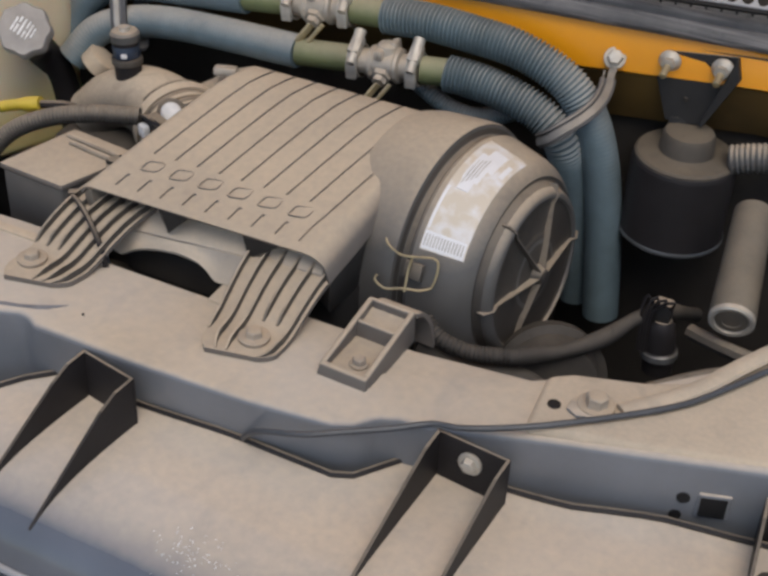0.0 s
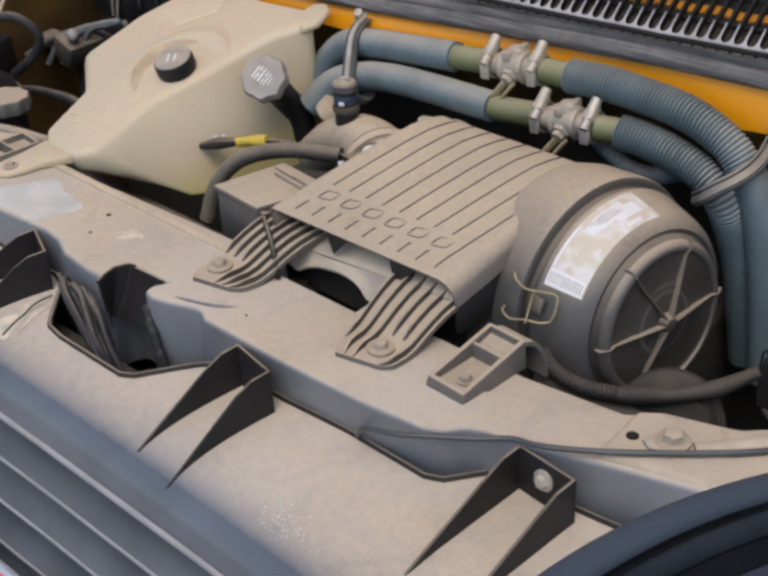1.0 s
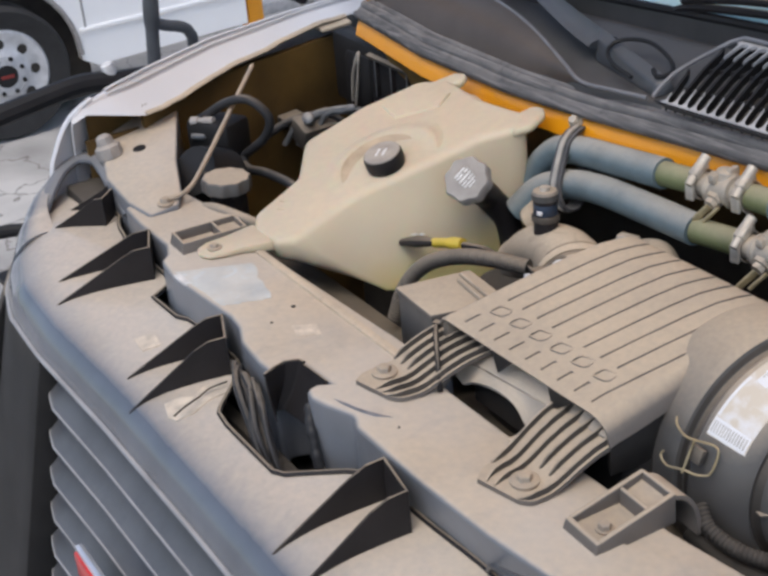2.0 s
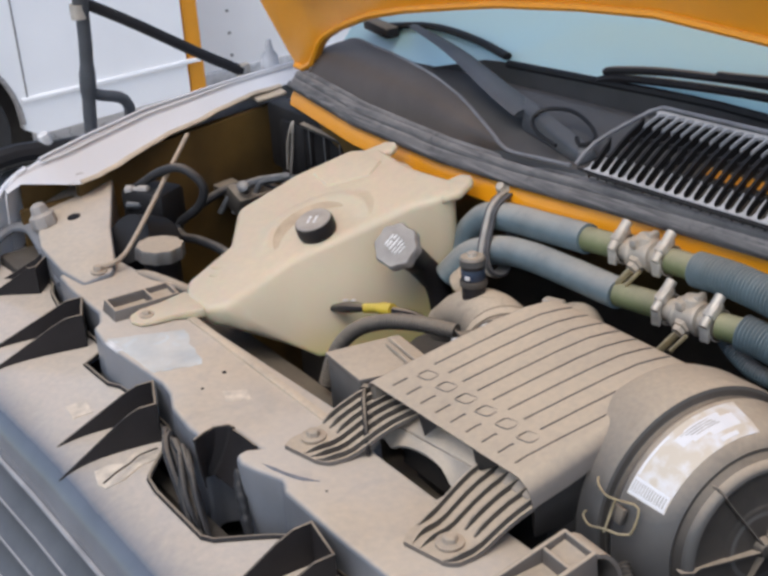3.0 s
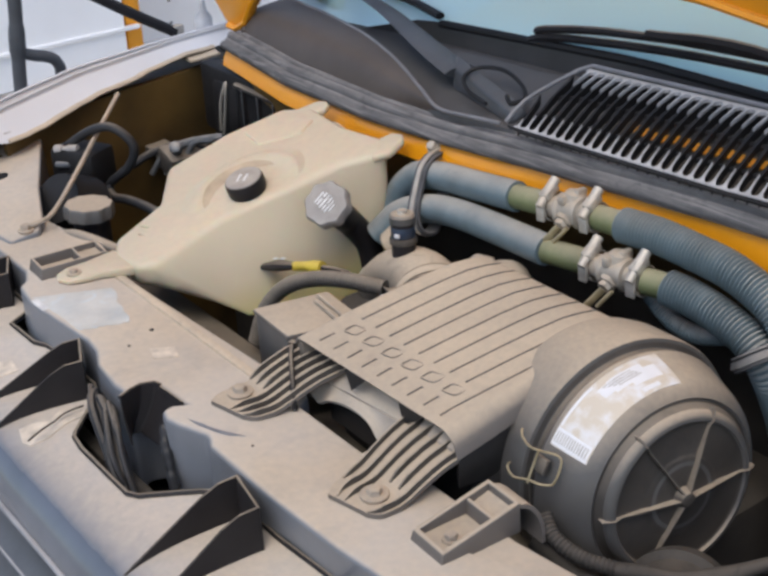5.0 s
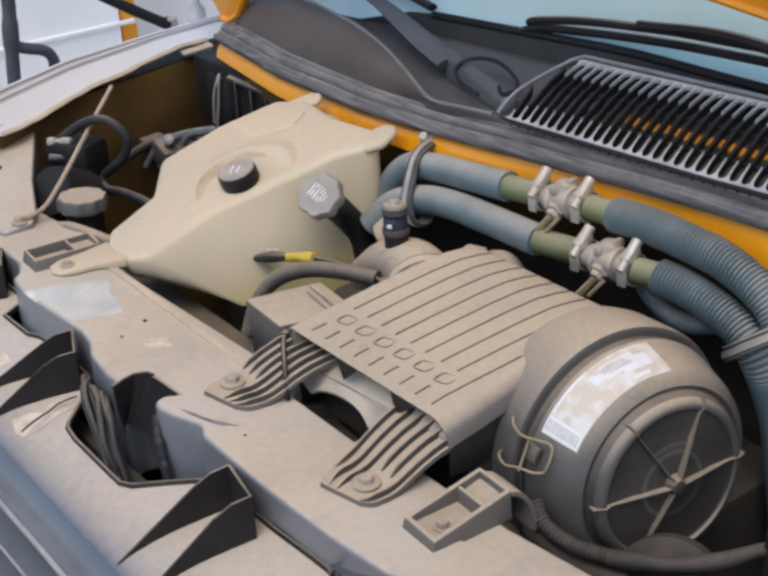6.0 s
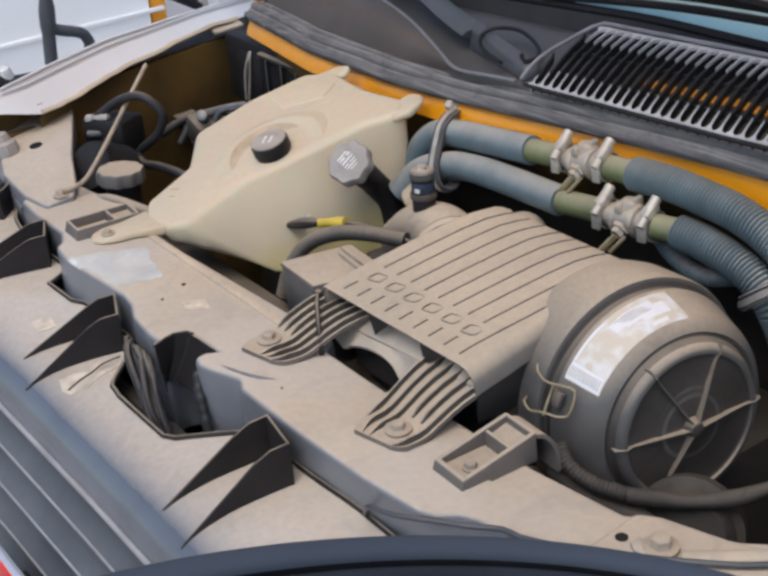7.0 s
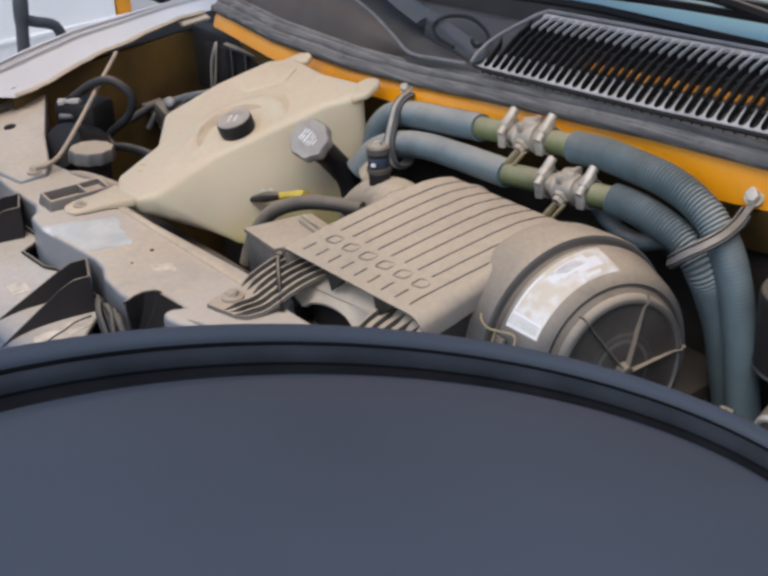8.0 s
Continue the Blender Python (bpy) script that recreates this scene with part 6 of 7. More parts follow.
def grille_pt(x, f, lift=0.0):
    """f: 0 at the seal, 1 at the upper edge."""
    yl = interp(x, [-0.1, 0.0, 0.3, 0.6, 0.95], [0.522, 0.521, 0.52, 0.525, 0.535])
    yu = interp(x, [-0.1, -0.055, 0.95], [0.53, 0.645, 0.642])
    y = yl + (yu - yl) * f
    return V((x, y, cowl_z(x, y) + lift + 0.012 * math.sin(math.pi * f)))


part("frame", tube([grille_pt(-0.088, 0.0, 0.004), grille_pt(-0.080, 0.5, 0.004), grille_pt(-0.062, 0.9, 0.004), grille_pt(-0.045, 1.0, 0.004), grille_pt(0.0, 1.0, 0.006), grille_pt(0.3, 1, 0.006), grille_pt(0.6, 1, 0.006), grille_pt(0.93, 1, 0.006)], 0.0032, 10, 0.02), BEADM, part_grille)
part("lower_frame", sheet(lambda u, v: grille_pt(u, -0.035 + 0.03 * v, 0.0005), lin(-0.085, 0.93, 60), lin(0, 1, 3), 0.005), RIBM, part_grille)
part("upper_frame", sheet(lambda u, v: grille_pt(u, 1.0 + 0.06 * v, 0.002), lin(-0.05, 0.93, 60), lin(0, 1, 3), 0.006), COWL_TRIM, part_grille)
PITCH = 0.0175
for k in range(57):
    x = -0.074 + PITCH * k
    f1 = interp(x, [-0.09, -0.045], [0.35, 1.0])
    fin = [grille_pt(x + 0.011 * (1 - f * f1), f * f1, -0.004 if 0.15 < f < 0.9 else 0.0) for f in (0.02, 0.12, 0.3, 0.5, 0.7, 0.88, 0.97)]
    # same plastic as the slot ends, darkened here to stand for shade
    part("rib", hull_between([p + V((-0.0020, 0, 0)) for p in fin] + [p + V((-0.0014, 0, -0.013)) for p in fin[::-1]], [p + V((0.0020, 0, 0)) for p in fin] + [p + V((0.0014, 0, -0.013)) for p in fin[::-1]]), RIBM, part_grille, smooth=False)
    for f_out, f_in, f_deep, f_bar in ((0.0, 0.012, 0.075, 0.20), (1.0, 0.955, 0.89, 0.66)):
        # the plate between the slots: a straight outer side, half-round slot ends and the bar that leaves them
        if f_out and f1 < 0.98:
            continue
        half = PITCH / 2
        cell = [(-half, f_out), (half, f_out), (half, f_in)]
        cell += [(half - (half - 0.0015) * math.sin(b), f_in + (f_deep - f_in) * (1 - math.cos(b))) for b in lin(0.25, math.pi / 2, 6)] + [(0.0006, f_bar)]
        cell += [(-p, q) for p, q in cell[:2:-1]] + [(-half, f_in)]
        low_, top_ = [[grille_pt(x + p + 0.011 * (1 - q * f1), q * f1, h) for p, q in cell] for h in (-0.0035, 0.0014)]
        part("slot_end", hull_between(low_, top_), GRILLE_LIT, part_grille, smooth=False)
for f in (0.3, 0.62):
    part("cross_bar", tube([grille_pt(x, f, -0.016) for x in lin(-0.06, 0.93, 24)], 0.004, 6, smooth_path=False), RIBM, part_grille)
part("plenum", sheet(lambda u, v: grille_pt(u, v, -0.06), lin(-0.08, 0.93, 10), lin(0, 1, 4), 0.004), DARK, part_grille)
part("seam_patch", sheet(lambda u, v: grille_pt(u, 0.50 + 0.10 * v, -0.030 + 0.002 * math.sin(u * 80)), lin(0.10, 0.85, 60), lin(0, 1, 3), 0.003), ORANGE, part_grille, "orange body seam seen through the slots")

# windshield and wipers
def glass_at(u, v):
    y = 0.712 + 0.62 * v
    if v < 0.001:
        y -= interp(u, [-0.95, -0.75, -0.5], [0.055, 0.05, 0.008])
    return V((u, y, 1.20 + 0.05 * interp(u, [-0.9, 0, 0.9], [0.2, 1.5, 1.7]) + 0.72 / 0.62 * (y - 0.712)))


shield = thing("windshield", "sloping glass windshield, pale sky reflection put into its colour", "windshield", (CX, 0.71, 1.2))
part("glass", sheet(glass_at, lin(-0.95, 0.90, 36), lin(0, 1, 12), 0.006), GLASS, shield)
part("lower_seal", tube([glass_at(u, 0.0) + V((0, -0.004, 0.0)) for u in lin(-0.45, 0.9, 24)], 0.007, 8, smooth_path=False), RIBM, shield, "black rubber glass seal")
part("glass_foot", sheet(lambda u, v: V((u, 0.699, 1.165)).lerp(glass_at(u, 0.0) + V((0, -0.003, 0.002)), v), lin(-0.93, 0.9, 36), lin(0, 1, 4), 0.004), COWLB, cover, "dark strip below the glass")
solo("cab_front", box((CX, 1.05, 1.0), (1.9, 0.5, 0.5)), DARK, "dark dashboard mass behind the glass", "dashboard")
wip = thing("windshield_wiper", "grey plastic wiper arm with cover and hose", "wiper", (-0.2, 0.58, 1.2))
part("arm", tube([(-0.735, 0.708, 1.247), (-0.55, 0.66, 1.245), (-0.34, 0.603, 1.224), (-0.27, 0.59, 1.216)], lambda s: 0.010 + 0.018 * s / 0.5, 8, 0.03, flat=0.3), COWL_TRIM, wip)
part("pivot_cover", hull_between([(-0.31, 0.615, 1.20), (-0.27, 0.575, 1.19), (-0.10, 0.538, 1.185), (-0.085, 0.565, 1.195)], [(-0.305, 0.612, 1.232), (-0.272, 0.58, 1.224), (-0.11, 0.543, 1.205), (-0.095, 0.562, 1.212)], 0.005), COWL_TRIM, wip, "grey pivot cover")
part("washer_hose", tube([(-0.150, 0.538, 1.205), (-0.20, 0.545, 1.212), (-0.232, 0.566, 1.222), (-0.225, 0.588, 1.232), (-0.18, 0.600, 1.236), (-0.125, 0.588, 1.226), (-0.098, 0.566, 1.218), (-0.112, 0.552, 1.212), (-0.135, 0.566, 1.214)], 0.0034, 6), RIBM, wip)
part("blade", tube([(-0.85, 0.715, 1.225), (-0.70, 0.722, 1.25), (-0.55, 0.708, 1.255), (-0.44, 0.69, 1.25)], 0.009, 8, 0.03, flat=0.7), RIBM, wip, "black wiper blade")
part("arm_head", box((-0.83, 0.70, 1.228), (0.1, 0.03, 0.02), 0.005, rz=-8), FIN, wip)
wip2 = thing("windshield_wiper", "black wiper blade lying on the glass", "wiper", (0.1, 0.72, 1.25))
part("blade", tube([(-0.215, 0.700, 1.268), (-0.19, 0.698, 1.276), (-0.10, 0.70, 1.292), (0.01, 0.70, 1.305), (0.11, 0.70, 1.314), (0.4, 0.70, 1.33)], 0.0065, 8, 0.03), FIN, wip2)
part("rubber", tube([(-0.235, 0.70, 1.248), (-0.2, 0.698, 1.262), (-0.1, 0.70, 1.276), (0.1, 0.70, 1.296), (0.4, 0.70, 1.312)], 0.0065, 6, 0.03), FIN, wip2)
part("arm", tube([(0.02, 0.69, 1.312), (0.2, 0.69, 1.328), (0.45, 0.67, 1.31), (0.6, 0.65, 1.28)], 0.008, 6, 0.03), FIN, wip2)

# raised hood
hood = thing("hood", "raised orange steel hood with folded edge", "hood", (CX, 0.6, 1.2))
HXS = [-0.955, -0.93, -0.90, -0.875, -0.855, -0.80, -0.70, -0.6, -0.45, -0.336, -0.15, 0.0, 0.2, 0.45, 0.7, 0.80, 0.85, 0.88]
HZS = [1.150, 1.148, 1.165, 1.205, 1.224, 1.252, 1.290, 1.316, 1.347, 1.369, 1.395, 1.410, 1.408, 1.385, 1.29, 1.22, 1.16, 1.15]


def hood_at(u, v):
    z = interp(u, HXS, HZS)
    side = interp(abs(u - CX), [0, 0.8, 0.92], [0, 0.0, 0.012])
    return V((u + 1.1 * v * min(0.0, u + 0.8) / 0.155 * 0.30 + 0.06 * v * u, 0.595 - side - 0.22 * v - 0.02 * math.sin(math.pi * v), z + 0.95 * v * (1 - 0.12 * (u > 5))))


hu = sorted(set(lin(-0.955, 0.88, 44) + HXS))
part("skin", sheet(hood_at, hu, lin(0, 1, 12), 0.004), ORANGE, hood, angle=60)
part("folded_edge", tube([hood_at(u, 0.0) + V((0, -0.004, 0.006)) for u in hu], 0.012, 8, smooth_path=False, flat=0.6), ORANGE, hood)
part("inner_frame", sheet(lambda u, v: hood_at(u, 0.09 + 0.14 * v) + V((0, -0.02 - 0.012 * math.sin(math.pi * v), 0.0)), lin(-0.86, 0.8, 40), lin(0, 1, 6), 0.004), ORANGE, hood)
part("hinge", box((-0.905, 0.60, 1.15), (0.03, 0.03, 0.05), 0.006, ry=20), ORANGE, hood)

# ================================================================ fender and things at its foot
fender = thing("fender", "white painted steel fender edge with dusty inner lip", "fender", (-1.05, 0.3, 0.7))
FY = [-0.03, 0.0, 0.06, 0.15, 0.3, 0.5, 0.67, 0.95, 1.3]
FX = [-0.985, -1.0, -1.022, -1.05, -1.088, -1.112, -1.118, -1.115, -1.11]
FZ = [1.052, 1.068, 1.082, 1.092, 1.102, 1.106, 1.11, 1.12, 1.13]


def fender_at(u, v):
    x, z = interp(u, FY, FX), interp(u, FY, FZ)
    prof = [(0.150, -0.056), (0.147, -0.052), (0.138, -0.047), (0.044, -0.021), (0.037, -0.017), (0.034, -0.006), (0.028, -0.001), (0.010, 0.0), (0.0, -0.004), (-0.01, -0.02), (-0.03, -0.12), (-0.04, -0.4)]
    a, b = prof[int(v)]
    k = interp(u, [-0.03, 0.0, 0.03, 0.065, 0.10, 0.14, 0.37, 0.53, 1.3], [0.06, 0.14, 0.28, 0.44, 0.56, 0.60, 0.44, 0.30, 0.25])
    return V((x + a * (k if a > 0 else 1), u, z + b * (min(1, k / 0.62) if a > 0.03 else 1)))


part("skin", sheet(fender_at, sorted(set(lin(-0.03, 1.3, 54) + FY)), range(12), 0.004), WHITE, fender, angle=40)
part("raised_bead", tube([fender_at(u, 4) + V((-0.003, 0, 0.006)) for u in lin(0.05, 1.25, 50)], 0.0045, 8, smooth_path=False, flat=0.8), WHITE, fender, "pressed ridge along the fender", angle=60)
part("raised_bead", tube([fender_at(u, 6) + V((-0.001, 0, 0.004)) for u in lin(0.05, 1.25, 50)], 0.0035, 8, smooth_path=False, flat=0.8), WHITE, fender, angle=60)
part("bracket_tab", hull_between([(-1.085, 0.53, 1.072), (-1.05, 0.535, 1.066), (-1.045, 0.60, 1.070), (-1.085, 0.60, 1.076)], [(-1.085, 0.53, 1.080), (-1.05, 0.535, 1.072), (-1.045, 0.60, 1.076), (-1.085, 0.60, 1.084)], 0.001), TRIANG, fender, "tan bracket at the hood hinge")
part("front_edge", tube([(-1.005, 0.02, 1.074), (-1.0, -0.001, 1.067), (-1.0, -0.027, 1.051), (-1.0, -0.046, 1.028), (-1.0, -0.064, 0.996), (-1.0, -0.078, 0.961), (-1.0, -0.085, 0.90)], 0.006, 8, 0.012, flat=0.7), WHITE, fender)
part("front_skin", sheet(lambda u, v: V((-1.004 - 0.05 * v, interp(u, [0.3, 0.90, 0.961, 0.996, 1.028, 1.051, 1.067], [-0.09, -0.085, -0.078, -0.064, -0.046, -0.027, -0.001]) + 0.12 * v, u)), [0.3, 0.6, 0.90, 0.961, 0.996, 1.028, 1.051, 1.067], lin(0, 1, 4), 0.004), WHITE, fender)
# brown sheet added to put the dark inside of the fender into colour
part("inner_skin", sheet(lambda u, v: V((interp(u, FY, FX) + 0.003, u, interp(u, FY, FZ) - 0.020 - 0.3 * v)), lin(0.0, 0.34, 14), lin(0, 1, 4), 0.002), BROWN, fender, "dusty inside of the fender, shade in its brown")
part("inner_front", box((-0.985, 0.05, 0.90), (0.01, 0.12, 0.21)), BROWN, fender, "dusty inside of the fender, shade in its brown")
lip = [(fender_at(u, 1).x + 0.002 + 0.0012 * math.sin(u * 37) + 0.0010 * math.sin(u * 113), u, fender_at(u, 1).z + 0.0005 + 0.0008 * math.sin(u * 61)) for u in lin(0.10, 0.60, 60)]
part("dusty_inner_lip", tube(lip, 0.008, 7, 0.02, flat=0.5), TRIANG, fender, "tan dust-caked inner lip")
bottle = thing("washer_bottle", "dark filler neck with dusty black cap", "bottle", (-0.69, 0.12, 0.9))
part("neck", lathe([(0, 0.03), (0.06, 0.031), (0.062, 0.035), (0.07, 0.035)], (-0.668, 0.115, 0.915), (0, 0, 1), 28), FIN, bottle)
cap = lathe([(0, 0.034), (0.003, 0.041), (0.020, 0.041), (0.025, 0.038), (0.026, 0.0)], (0, 0, 0), (0, 0, 1), 64, False)
for v in cap.verts:
    if v.co.xy.length > 0.03:
        v.co.xy *= 1 + 0.035 * math.cos(10 * math.atan2(v.co.y, v.co.x))
part("cap", moved(cap, pose(-0.664, 0.112, 0.982, -3, 0, 0)), CANM, bottle, "scalloped dusty cap", angle=40)
solo("headlamp_hose", tube([(-0.69, 0.085, 0.94), (-0.668, 0.060, 0.960), (-0.63, 0.066, 0.973), (-0.58, 0.078, 0.976), (-0.54, 0.10, 0.966), (-0.52, 0.14, 0.945)], 0.0115, 12), CANM, "dusty rubber hose behind the cross member", "hose")
solo("vacuum_hose", tube([(-0.898, 0.19, 1.025), (-0.84, 0.21, 1.062), (-0.79, 0.23, 1.076), (-0.757, 0.25, 1.047), (-0.775, 0.245, 1.004), (-0.825, 0.225, 0.960), (-0.80, 0.218, 0.945), (-0.74, 0.22, 0.957), (-0.64, 0.215, 0.972), (-0.57, 0.21, 0.97)], 0.0082, 12), WIREB, "black rubber hose looping beside the tank", "hose")
lamp_box = thing("bay_connector", "black cluster of plugs with pale metal tabs", "connector", (-0.90, 0.2, 0.95))
part("shell", box((-0.88, 0.205, 0.985), (0.10, 0.07, 0.08), 0.012, rz=25), RIBM, lamp_box)
part("tab", lathe([(0, 0.005), (0.002, 0.009), (0.016, 0.009), (0.018, 0.006), (0.026, 0.006), (0.028, 0.008), (0.048, 0.008), (0.05, 0.004)], (-0.905, 0.165, 1.020), (0.8, 0.55, 0.1), 12), GREYCAP, lamp_box)
part("tab", lathe([(0, 0.004), (0.002, 0.007), (0.03, 0.007), (0.032, 0.0045), (0.06, 0.0045)], (-0.895, 0.158, 0.995), (0.8, 0.55, 0.1), 10), DULL, lamp_box)
solo("inner_boot", lathe([(0, 0.05), (0.02, 0.06), (0.05, 0.055), (0.09, 0.045)], (-0.80, 0.17, 0.93), (0.2, -0.5, 0.4), 26), RIBM, "black rubber boot deep in the bay", "boot")
mod = thing("brake_module", "dusty metal block with small pipes deep in the bay", "module", (-0.90, 0.42, 0.9))
part("hose_tail", tube([(-0.95, 0.33, 0.93), (-0.93, 0.38, 0.955), (-0.90, 0.44, 0.96), (-0.86, 0.47, 0.94)], 0.008, 10), WIREB, mod)
part("block", box((-0.905, 0.42, 0.935), (0.06, 0.09, 0.05), 0.01, ry=20), DUSTY_DARK, mod)
part("mounting_arm", box((-1.01, 0.43, 0.92), (0.19, 0.05, 0.012), 0.002), DUSTY_DARK, mod)
part("mounting_leg", box((-0.905, 0.43, 0.80), (0.03, 0.04, 0.25), 0.003), DUSTY_DARK, mod)
for k in range(3):
    part("pipe", tube([(-0.93 + 0.02 * k, 0.36 + 0.02 * k, 0.91), (-0.915 + 0.02 * k, 0.39 + 0.02 * k, 0.955 + 0.008 * k), (-0.88 + 0.02 * k, 0.43 + 0.02 * k, 0.975), (-0.84 + 0.01 * k, 0.47, 0.985)], 0.006, 8), DULL, mod)
part("fitting", lathe([(0, 0.010), (0.012, 0.012), (0.024, 0.012), (0.026, 0.008)], (-0.89, 0.40, 0.96), (0.6, -0.5, 0.6), 8), DULL, mod, "bright fitting")
housing = thing("dark_housing", "black heater housing at the firewall with pale-edged ribs", "housing", (-0.76, 0.555, 0.95))
part("body", join(box((-0.76, 0.557, 1.01), (0.52, 0.045, 0.14), 0.01), box((-0.92, 0.545, 1.0), (0.10, 0.04, 0.12), 0.02)), RIBM, housing)
part("top_flange", box((-0.80, 0.532, 1.064), (0.15, 0.014, 0.008), 0.002, rx=12), DUSTY_DARK, housing, "dusty pale flange")
for x in (-0.845, -0.79, -0.735):
    part("rib", box((x, 0.532, 1.025), (0.005, 0.012, 0.075), 0.001), FIN, housing)
    part("rib_edge", box((x + 0.001, 0.5255, 1.025), (0.0025, 0.002, 0.07), 0.0005), DULL, housing, "pale edge")
solo("bay_cable", tube([(-0.928, 0.52, 0.96), (-0.918, 0.52, 1.02), (-0.902, 0.525, 1.062), (-0.893, 0.52, 1.058), (-0.90, 0.518, 1.01), (-0.912, 0.515, 0.95)], 0.003, 6), ALLOY, "thin looped cable at the firewall", "cable")
solo("round_cover", lathe([(0, 0.035), (0.02, 0.04), (0.03, 0.03)], (-0.60, 0.475, 1.03), (-0.2, -0.6, 0.6), 24), ENGT, "dusty round cover behind the tank", "cover")
solo("rear_bracket", tube([(-0.52, 0.49, 1.08), (-0.47, 0.50, 1.085), (-0.42, 0.505, 1.07), (-0.38, 0.50, 1.06)], 0.014, 8), ENGT, "dusty bracket behind the tank ears", "bracket")

# ================================================================ mirrors on their arms
near_mirror = thing("crossover_mirror", "large round mirror with blue-grey plastic back and ridged rim", "mirror", MIRROR_M)
mn = V(MIRROR_N).normalized()
ma = mn.cross(V((0, 1, 0))).normalized()
mb = mn.cross(ma)
ma, mb = math.cos(MIRROR_SPIN) * ma + math.sin(MIRROR_SPIN) * mb, math.cos(MIRROR_SPIN) * mb - math.sin(MIRROR_SPIN) * ma
mm = Matrix.Translation(MIRROR_M) @ Matrix((ma, mb, mn)).transposed().to_4x4()


def oval(profile, n=160):
    """An oval shell: (height, inset from the outline in metres, or for insets past the rim a share of the rest) rings."""
    bm = bmesh.new()
    rings = []
    for z, d, share in profile:
        ring = []
        for k in range(n):
            a = 2 * math.pi * k / n
            p = V((MIRROR_R * math.cos(a), MIRROR_R * MIRROR_FLAT * math.sin(a), 0))
            inw = V((-MIRROR_FLAT * math.cos(a), -math.sin(a), 0)).normalized()
            q_ = (p + inw * d) * share
            ring.append(bm.verts.new(mm @ V((q_.x, q_.y, z))))
        rings.append(ring)
    for a, b in zip(rings, rings[1:]):
        for k in range(n):
            bm.faces.new((a[k], a[(k + 1) % n], b[(k + 1) % n], b[k]))
    if profile[-1][2] < 0.1:
        bm.faces.new(rings[-1])
    return bm


shell_prof = [(-0.030, 0.004, 1), (-0.012, 0.0006, 1), (-0.004, 0.0, 1), (0.0010, 0.0012, 1), (0.0028, 0.0035, 1), (0.0018, 0.0095, 1), (-0.0005, 0.0112, 1), (-0.008, 0.0118, 1), (-0.008, 0.0138, 1), (-0.0020, 0.0145, 1), (-0.0015, 0.0165, 1), (-0.0035, 0.0200, 1),
              (-0.012, 0.0206, 1), (-0.014, 0.0275, 1), (-0.0080, 0.0295, 1), (-0.0045, 0.0320, 1), (-0.001, 0.040, 1), (0.009, 0.040, 0.90), (0.020, 0.040, 0.62), (0.026, 0.040, 0.30), (0.028, 0.040, 0.02)]
part("shell", oval(shell_prof), MIRROR_BACK, near_mirror, "blue-grey shell with ridged rim", angle=50)
# black bands added in the grooves and over the ridge, for the rim's shade
part("groove_shade_band", oval([(-0.0045, 0.0203, 1), (-0.0075, 0.0208, 1), (-0.0085, 0.0230, 1), (-0.0080, 0.0268, 1), (-0.0064, 0.0300, 1)]), GROOVE_BLACK, near_mirror, "dark band added for the shade in the groove", angle=50)
part("groove_shade_band", oval([(-0.0005, 0.0110, 1), (-0.0035, 0.0119, 1), (-0.0035, 0.0137, 1), (-0.0020, 0.0146, 1)]), GROOVE_BLACK, near_mirror, angle=50)
part("ridge_shade_band", oval([(-0.0022, 0.0143, 1), (-0.0010, 0.0150, 1), (-0.0008, 0.0166, 1), (-0.0028, 0.0200, 1), (-0.0060, 0.0208, 1)]), RIDGE_DARK, near_mirror, "dark band over the ridge, rim shade in its colour", angle=60)
part("mirror_glass", oval([(-0.026, 0.006, 1), (-0.036, 0.006, 0.8), (-0.044, 0.006, 0.5), (-0.048, 0.006, 0.02)], 80), CHROME, near_mirror, "convex mirror glass")
part("arm", tube([mm @ V((0, 0, -0.03)), mm @ V((0, 0, -0.12)), (MIRROR_M[0] + 0.02, MIRROR_M[1] + 0.02, 1.15), (1.16, -0.45, 0.75), (1.10, -0.15, 0.60), (0.99, -0.02, 0.58)], 0.016, 12, 0.03), TUBEM, near_mirror, "dark tubular arm")

arms = thing("mirror_bracket", "dark powder-coated tube bracket beside the fender", "bracket", (-1.35, 0.29, 0.8))
part("post", tube([(-1.35, 0.31, 1.34), (-1.35, 0.305, 1.20), (-1.35, 0.295, 1.10), (-1.35, 0.285, 1.0), (-1.35, 0.27, 0.80), (-1.30, 0.26, 0.6), (-1.1, 0.26, 0.55)], lambda s: 0.0145 + (0.003 if 0.02 < s < 0.09 or 0.22 < s < 0.26 else 0), 14, 0.02), TUBEM, arms)
part("branch", tube([(-1.35, 0.297, 1.075), (-1.35, 0.33, 1.062), (-1.35, 0.36, 1.052), (-1.35, 0.378, 1.03), (-1.35, 0.385, 0.97), (-1.2, 0.39, 0.8), (-1.1, 0.39, 0.7)], 0.0125, 12, 0.012), TUBEM, arms)
part("strut", tube([(-1.35, 0.32, 1.262), (-1.35, 0.42, 1.20), (-1.35, 0.56, 1.107), (-1.35, 0.66, 1.045)], 0.0125, 10, 0.03), FIN, arms, "black diagonal strut")
part("strut_end", box((-1.35, 0.665, 1.045), (0.02, 0.03, 0.03), 0.004), ALLOY, arms)
part("joint", lathe([(-0.015, 0.017), (0.015, 0.017)], (-1.35, 0.300, 1.25), (0, 0, 1), 14), ALLOY, arms)
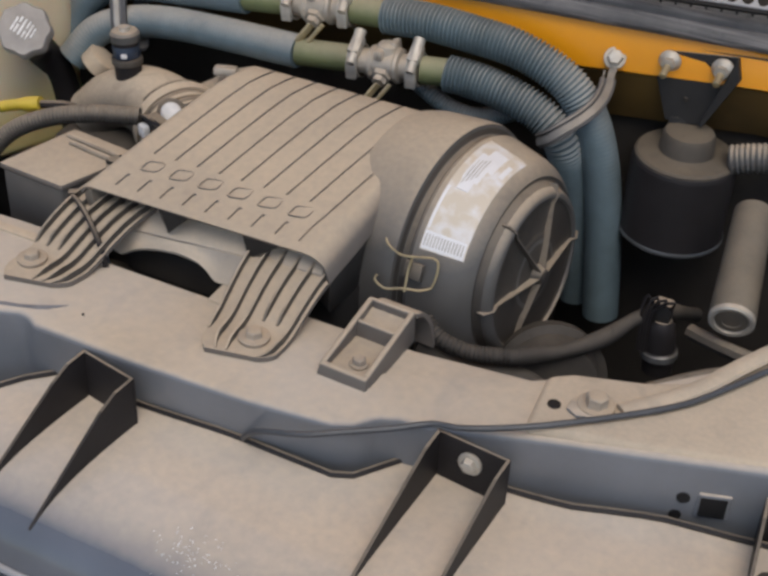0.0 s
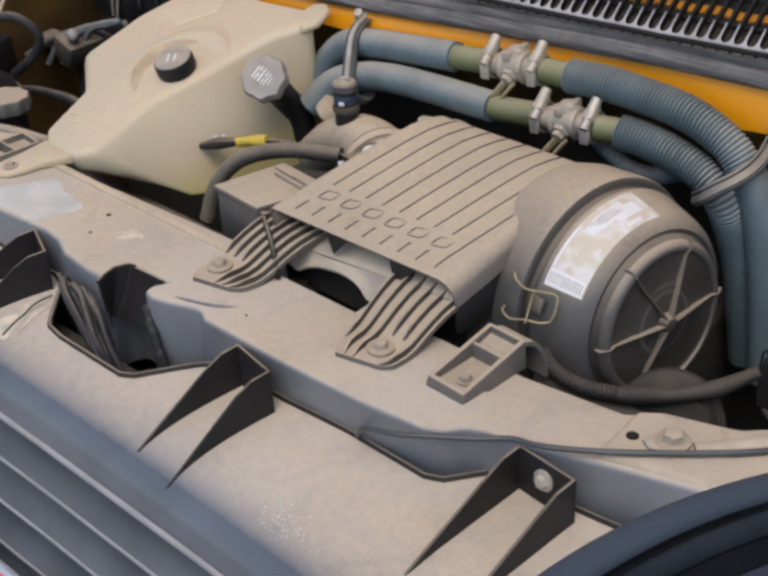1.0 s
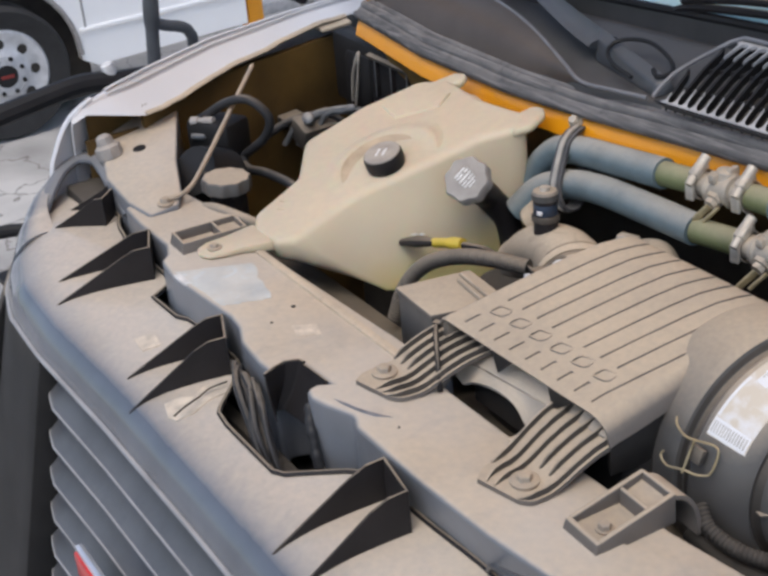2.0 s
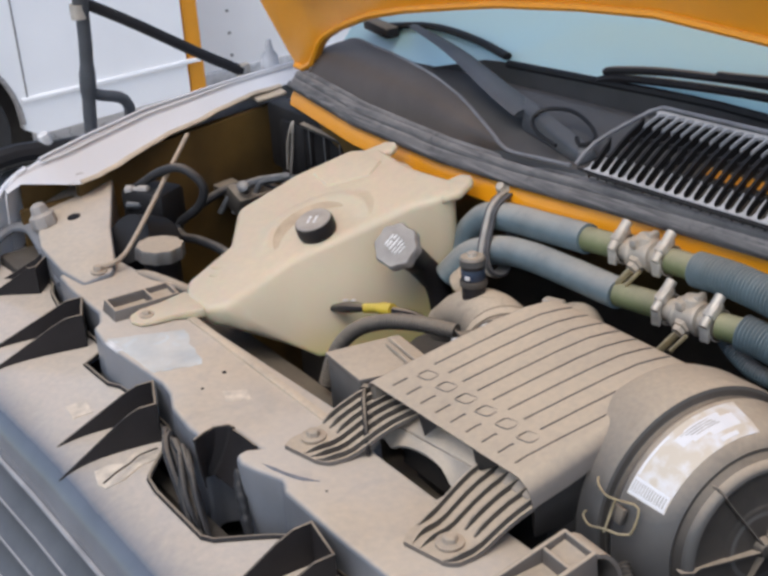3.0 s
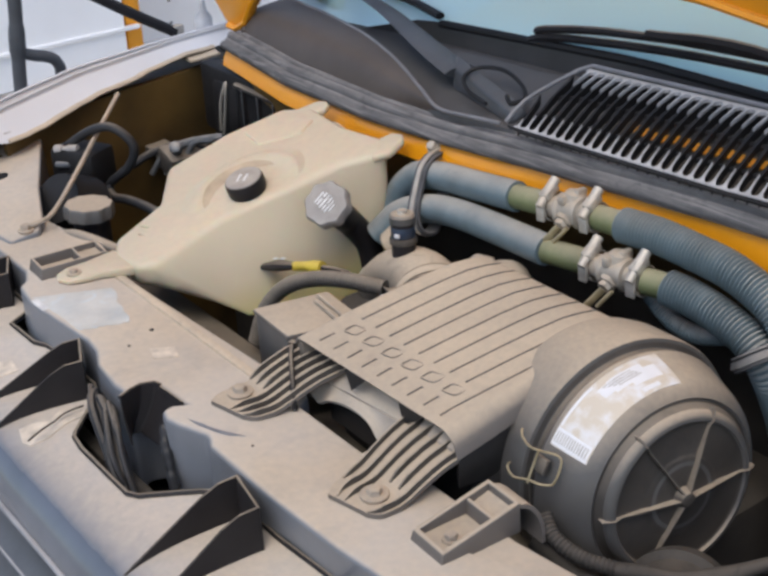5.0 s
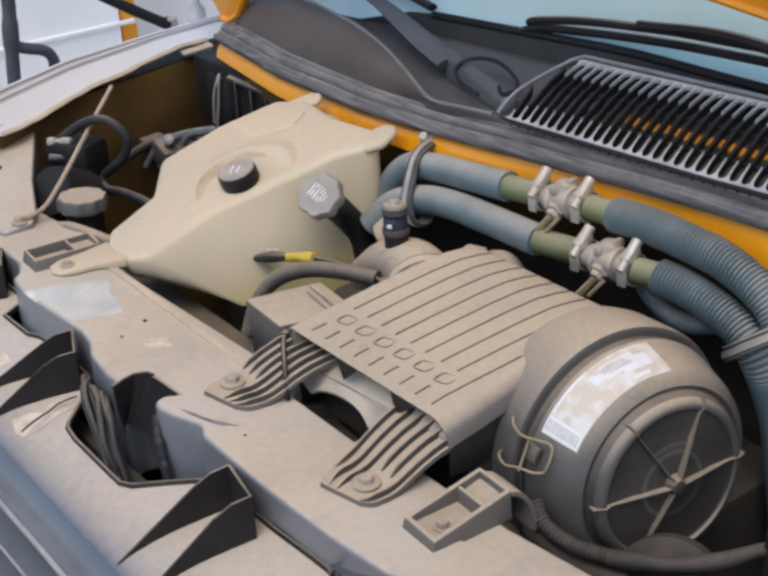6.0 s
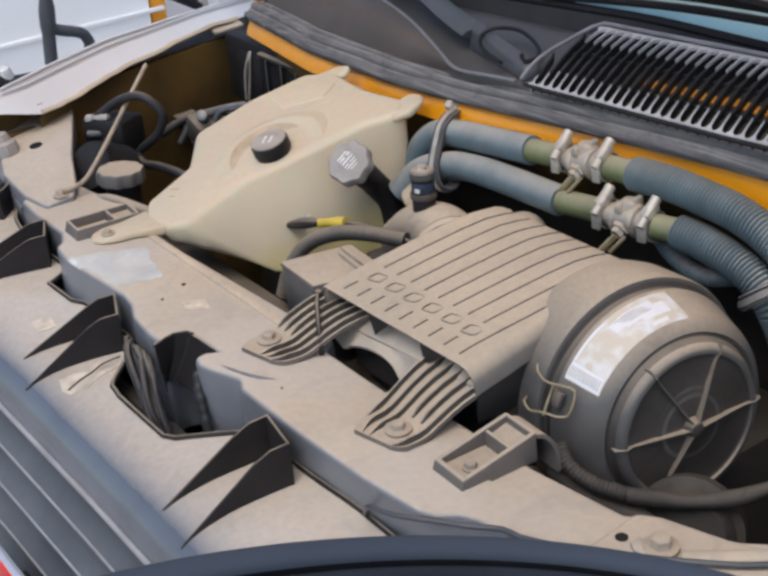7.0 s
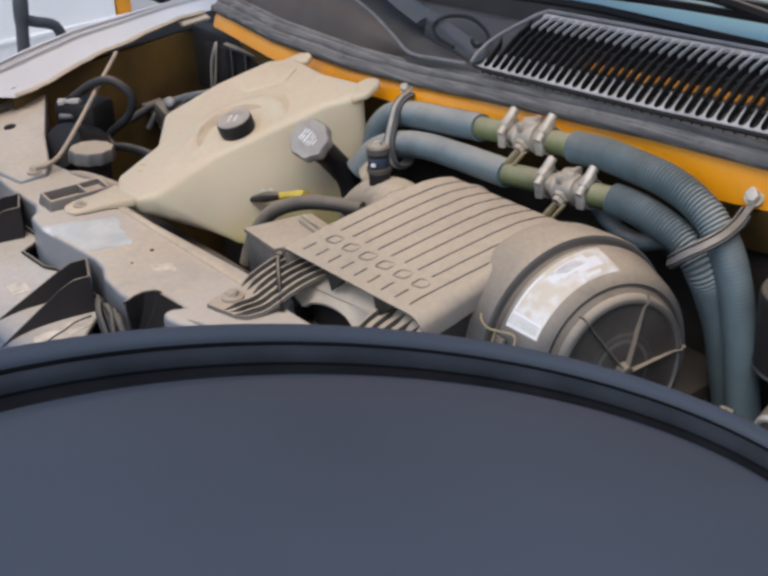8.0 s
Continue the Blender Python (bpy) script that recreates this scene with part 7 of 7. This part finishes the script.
arm2 = thing("bumper_arm", "black bar with white knob beside the fender", "arm", (-1.35, 0.1, 0.9))
part("bar", tube([(-1.35, -0.12, 0.955), (-1.35, 0.02, 0.975), (-1.35, 0.12, 0.985), (-1.35, 0.20, 0.972), (-1.35, 0.30, 0.95), (-1.2, 0.40, 0.85)], 0.022, 10, 0.03), RIBM, arm2)
part("knob", lathe([(0, 0.012), (0.012, 0.015), (0.03, 0.013), (0.036, 0.0)], (-1.35, 0.185, 0.985), (0, -0.25, 1), 14, False), CAPMARK, arm2, "white knob")
part("lower_bar", tube([(-1.35, -0.4, 0.72), (-1.33, -0.1, 0.725), (-1.2, 0.0, 0.72), (-1.02, 0.05, 0.72)], 0.014, 10, 0.03), RIBM, arm2)

# ================================================================ yard: van, truck body, post
van = thing("van", "white van parked beside the bus", "van", (-4.6, 0.9, -0.25))
VX = -4.45


def wheel(parent, c, r):
    t = part("tyre", lathe([(0.0, r * 0.62), (0.02, r * 0.78), (0.03, r * 0.95), (0.0, r), (-0.18, r), (-0.2, r * 0.9), (-0.2, r * 0.6)], c, (1, 0, 0), 48), TYRE, parent, "dusty black tyre")
    part("rim", lathe([(0.004, r * 0.68), (0.016, r * 0.64), (0.012, r * 0.58), (0.004, r * 0.52), (0.006, r * 0.40), (0.014, r * 0.34), (0.028, r * 0.30), (0.034, r * 0.2), (0.035, 0.0)], c, (1, 0, 0), 40, False), ALUM, t, "bright steel rim")
    part("hub_cap", lathe([(0.034, r * 0.17), (0.040, r * 0.16), (0.040, 0.0)], c, (1, 0, 0), 24, False), RIBM, t, "dark hub cap")
    part("hub_mark", box((c[0] + 0.041, c[1], c[2]), (0.003, r * 0.2, r * 0.05)), mat("dull_red_mark", (0.25, 0.03, 0.025), 0.5, scale=30, bump=0), t)
    for k in range(8):
        a = 2 * math.pi * (k + 0.5) / 8
        part("lug_nut", lathe([(0.0, 0.011), (0.02, 0.010), (0.022, 0.0)], (c[0] + 0.022, c[1] + r * 0.265 * math.cos(a), c[2] + r * 0.265 * math.sin(a)), (1, 0, 0), 6), RIBM, t)
    for k in range(8):
        a = 2 * math.pi * k / 8
        part("rim_hole", lathe([(-0.02, 0.023), (0.0065, 0.023)], (c[0], c[1] + r * 0.46 * math.cos(a), c[2] + r * 0.46 * math.sin(a)), (1, 0, 0), 12), DARK, t)


WC = (VX + 0.02, 0.76, 0.05)
wheel(van, WC, 0.30)
prof = [(-1.2, 0.05), (-0.35, 0.05), (-0.33, 0.12)]
pts = [(0.76 + 0.37 * math.cos(a), 0.05 + 0.40 * math.sin(a)) for a in lin(math.pi, 0, 18)]
outline = [(-1.2, 0.02), (0.39, 0.02)] + pts + [(1.13, 0.02), (1.20, -0.02), (1.985, 0.0), (2.0, 2.0), (-1.2, 2.0)]
part("body", moved(prism(outline, 0, 0.06, 0.006), Matrix(((0, 0, 1, VX - 0.06), (1, 0, 0, 0), (0, 1, 0, 0), (0, 0, 0, 1)))), VANW, van, "white painted body side", smooth=False)
part("arch_lip", tube([(VX + 0.005, y, z) for y, z in pts], 0.012, 8, smooth_path=False), GREYCAP, van)
part("wheel_well", box((VX - 0.4, 0.76, 0.15), (0.5, 0.9, 0.7)), DARK, van, "wheel well box, shade in its colour")
part("sill", box((VX + 0.0, 1.6, 0.16), (0.03, 0.92, 0.02), 0.004), VANW, van)
part("door_seam", box((VX + 0.001, 1.17, 0.9), (0.006, 0.008, 1.5)), PRINT, van)
part("far_side", box((VX - 1.2, 0.5, 0.9), (0.05, 3.2, 1.8)), VANW, van)
post = solo("bus_corner", box((-4.52, 2.045, 0.8), (0.1, 0.09, 2.1), 0.02), ORANGE, "orange corner of another parked bus", "bus")
truck = thing("box_truck", "pale grey box truck body with rivet rows", "truck", (-4.95, 3.2, -0.25))
part("side", box((-4.95, 3.75, 1.2), (0.06, 3.2, 2.9), 0.01), VANW, truck)
for k in range(3):
    part("rivet_strip", join(*[box((-4.912, 2.47 + 0.55 * k, 0.0 + 0.12 * j), (0.012, 0.012, 0.012)) for j in range(20)]), PRINT, truck, "row of rivets", smooth=False)
part("skirt_rail", box((-4.91, 3.75, -0.10), (0.03, 3.2, 0.06), 0.005), ALUM, truck)
solo("marker_lamp", join(lathe([(0, 0.012), (0.012, 0.020), (0.035, 0.019), (0.05, 0.008), (0.07, 0.005)], (-1.20, 0.652, 1.075), (0, 0.05, 1), 20), tube([(-1.20, 0.652, 1.085), (-1.20, 0.652, 1.03), (-1.13, 0.64, 1.0)], 0.01, 8)), ALUM, "small chrome lamp on a stalk behind the fender", "lamp")
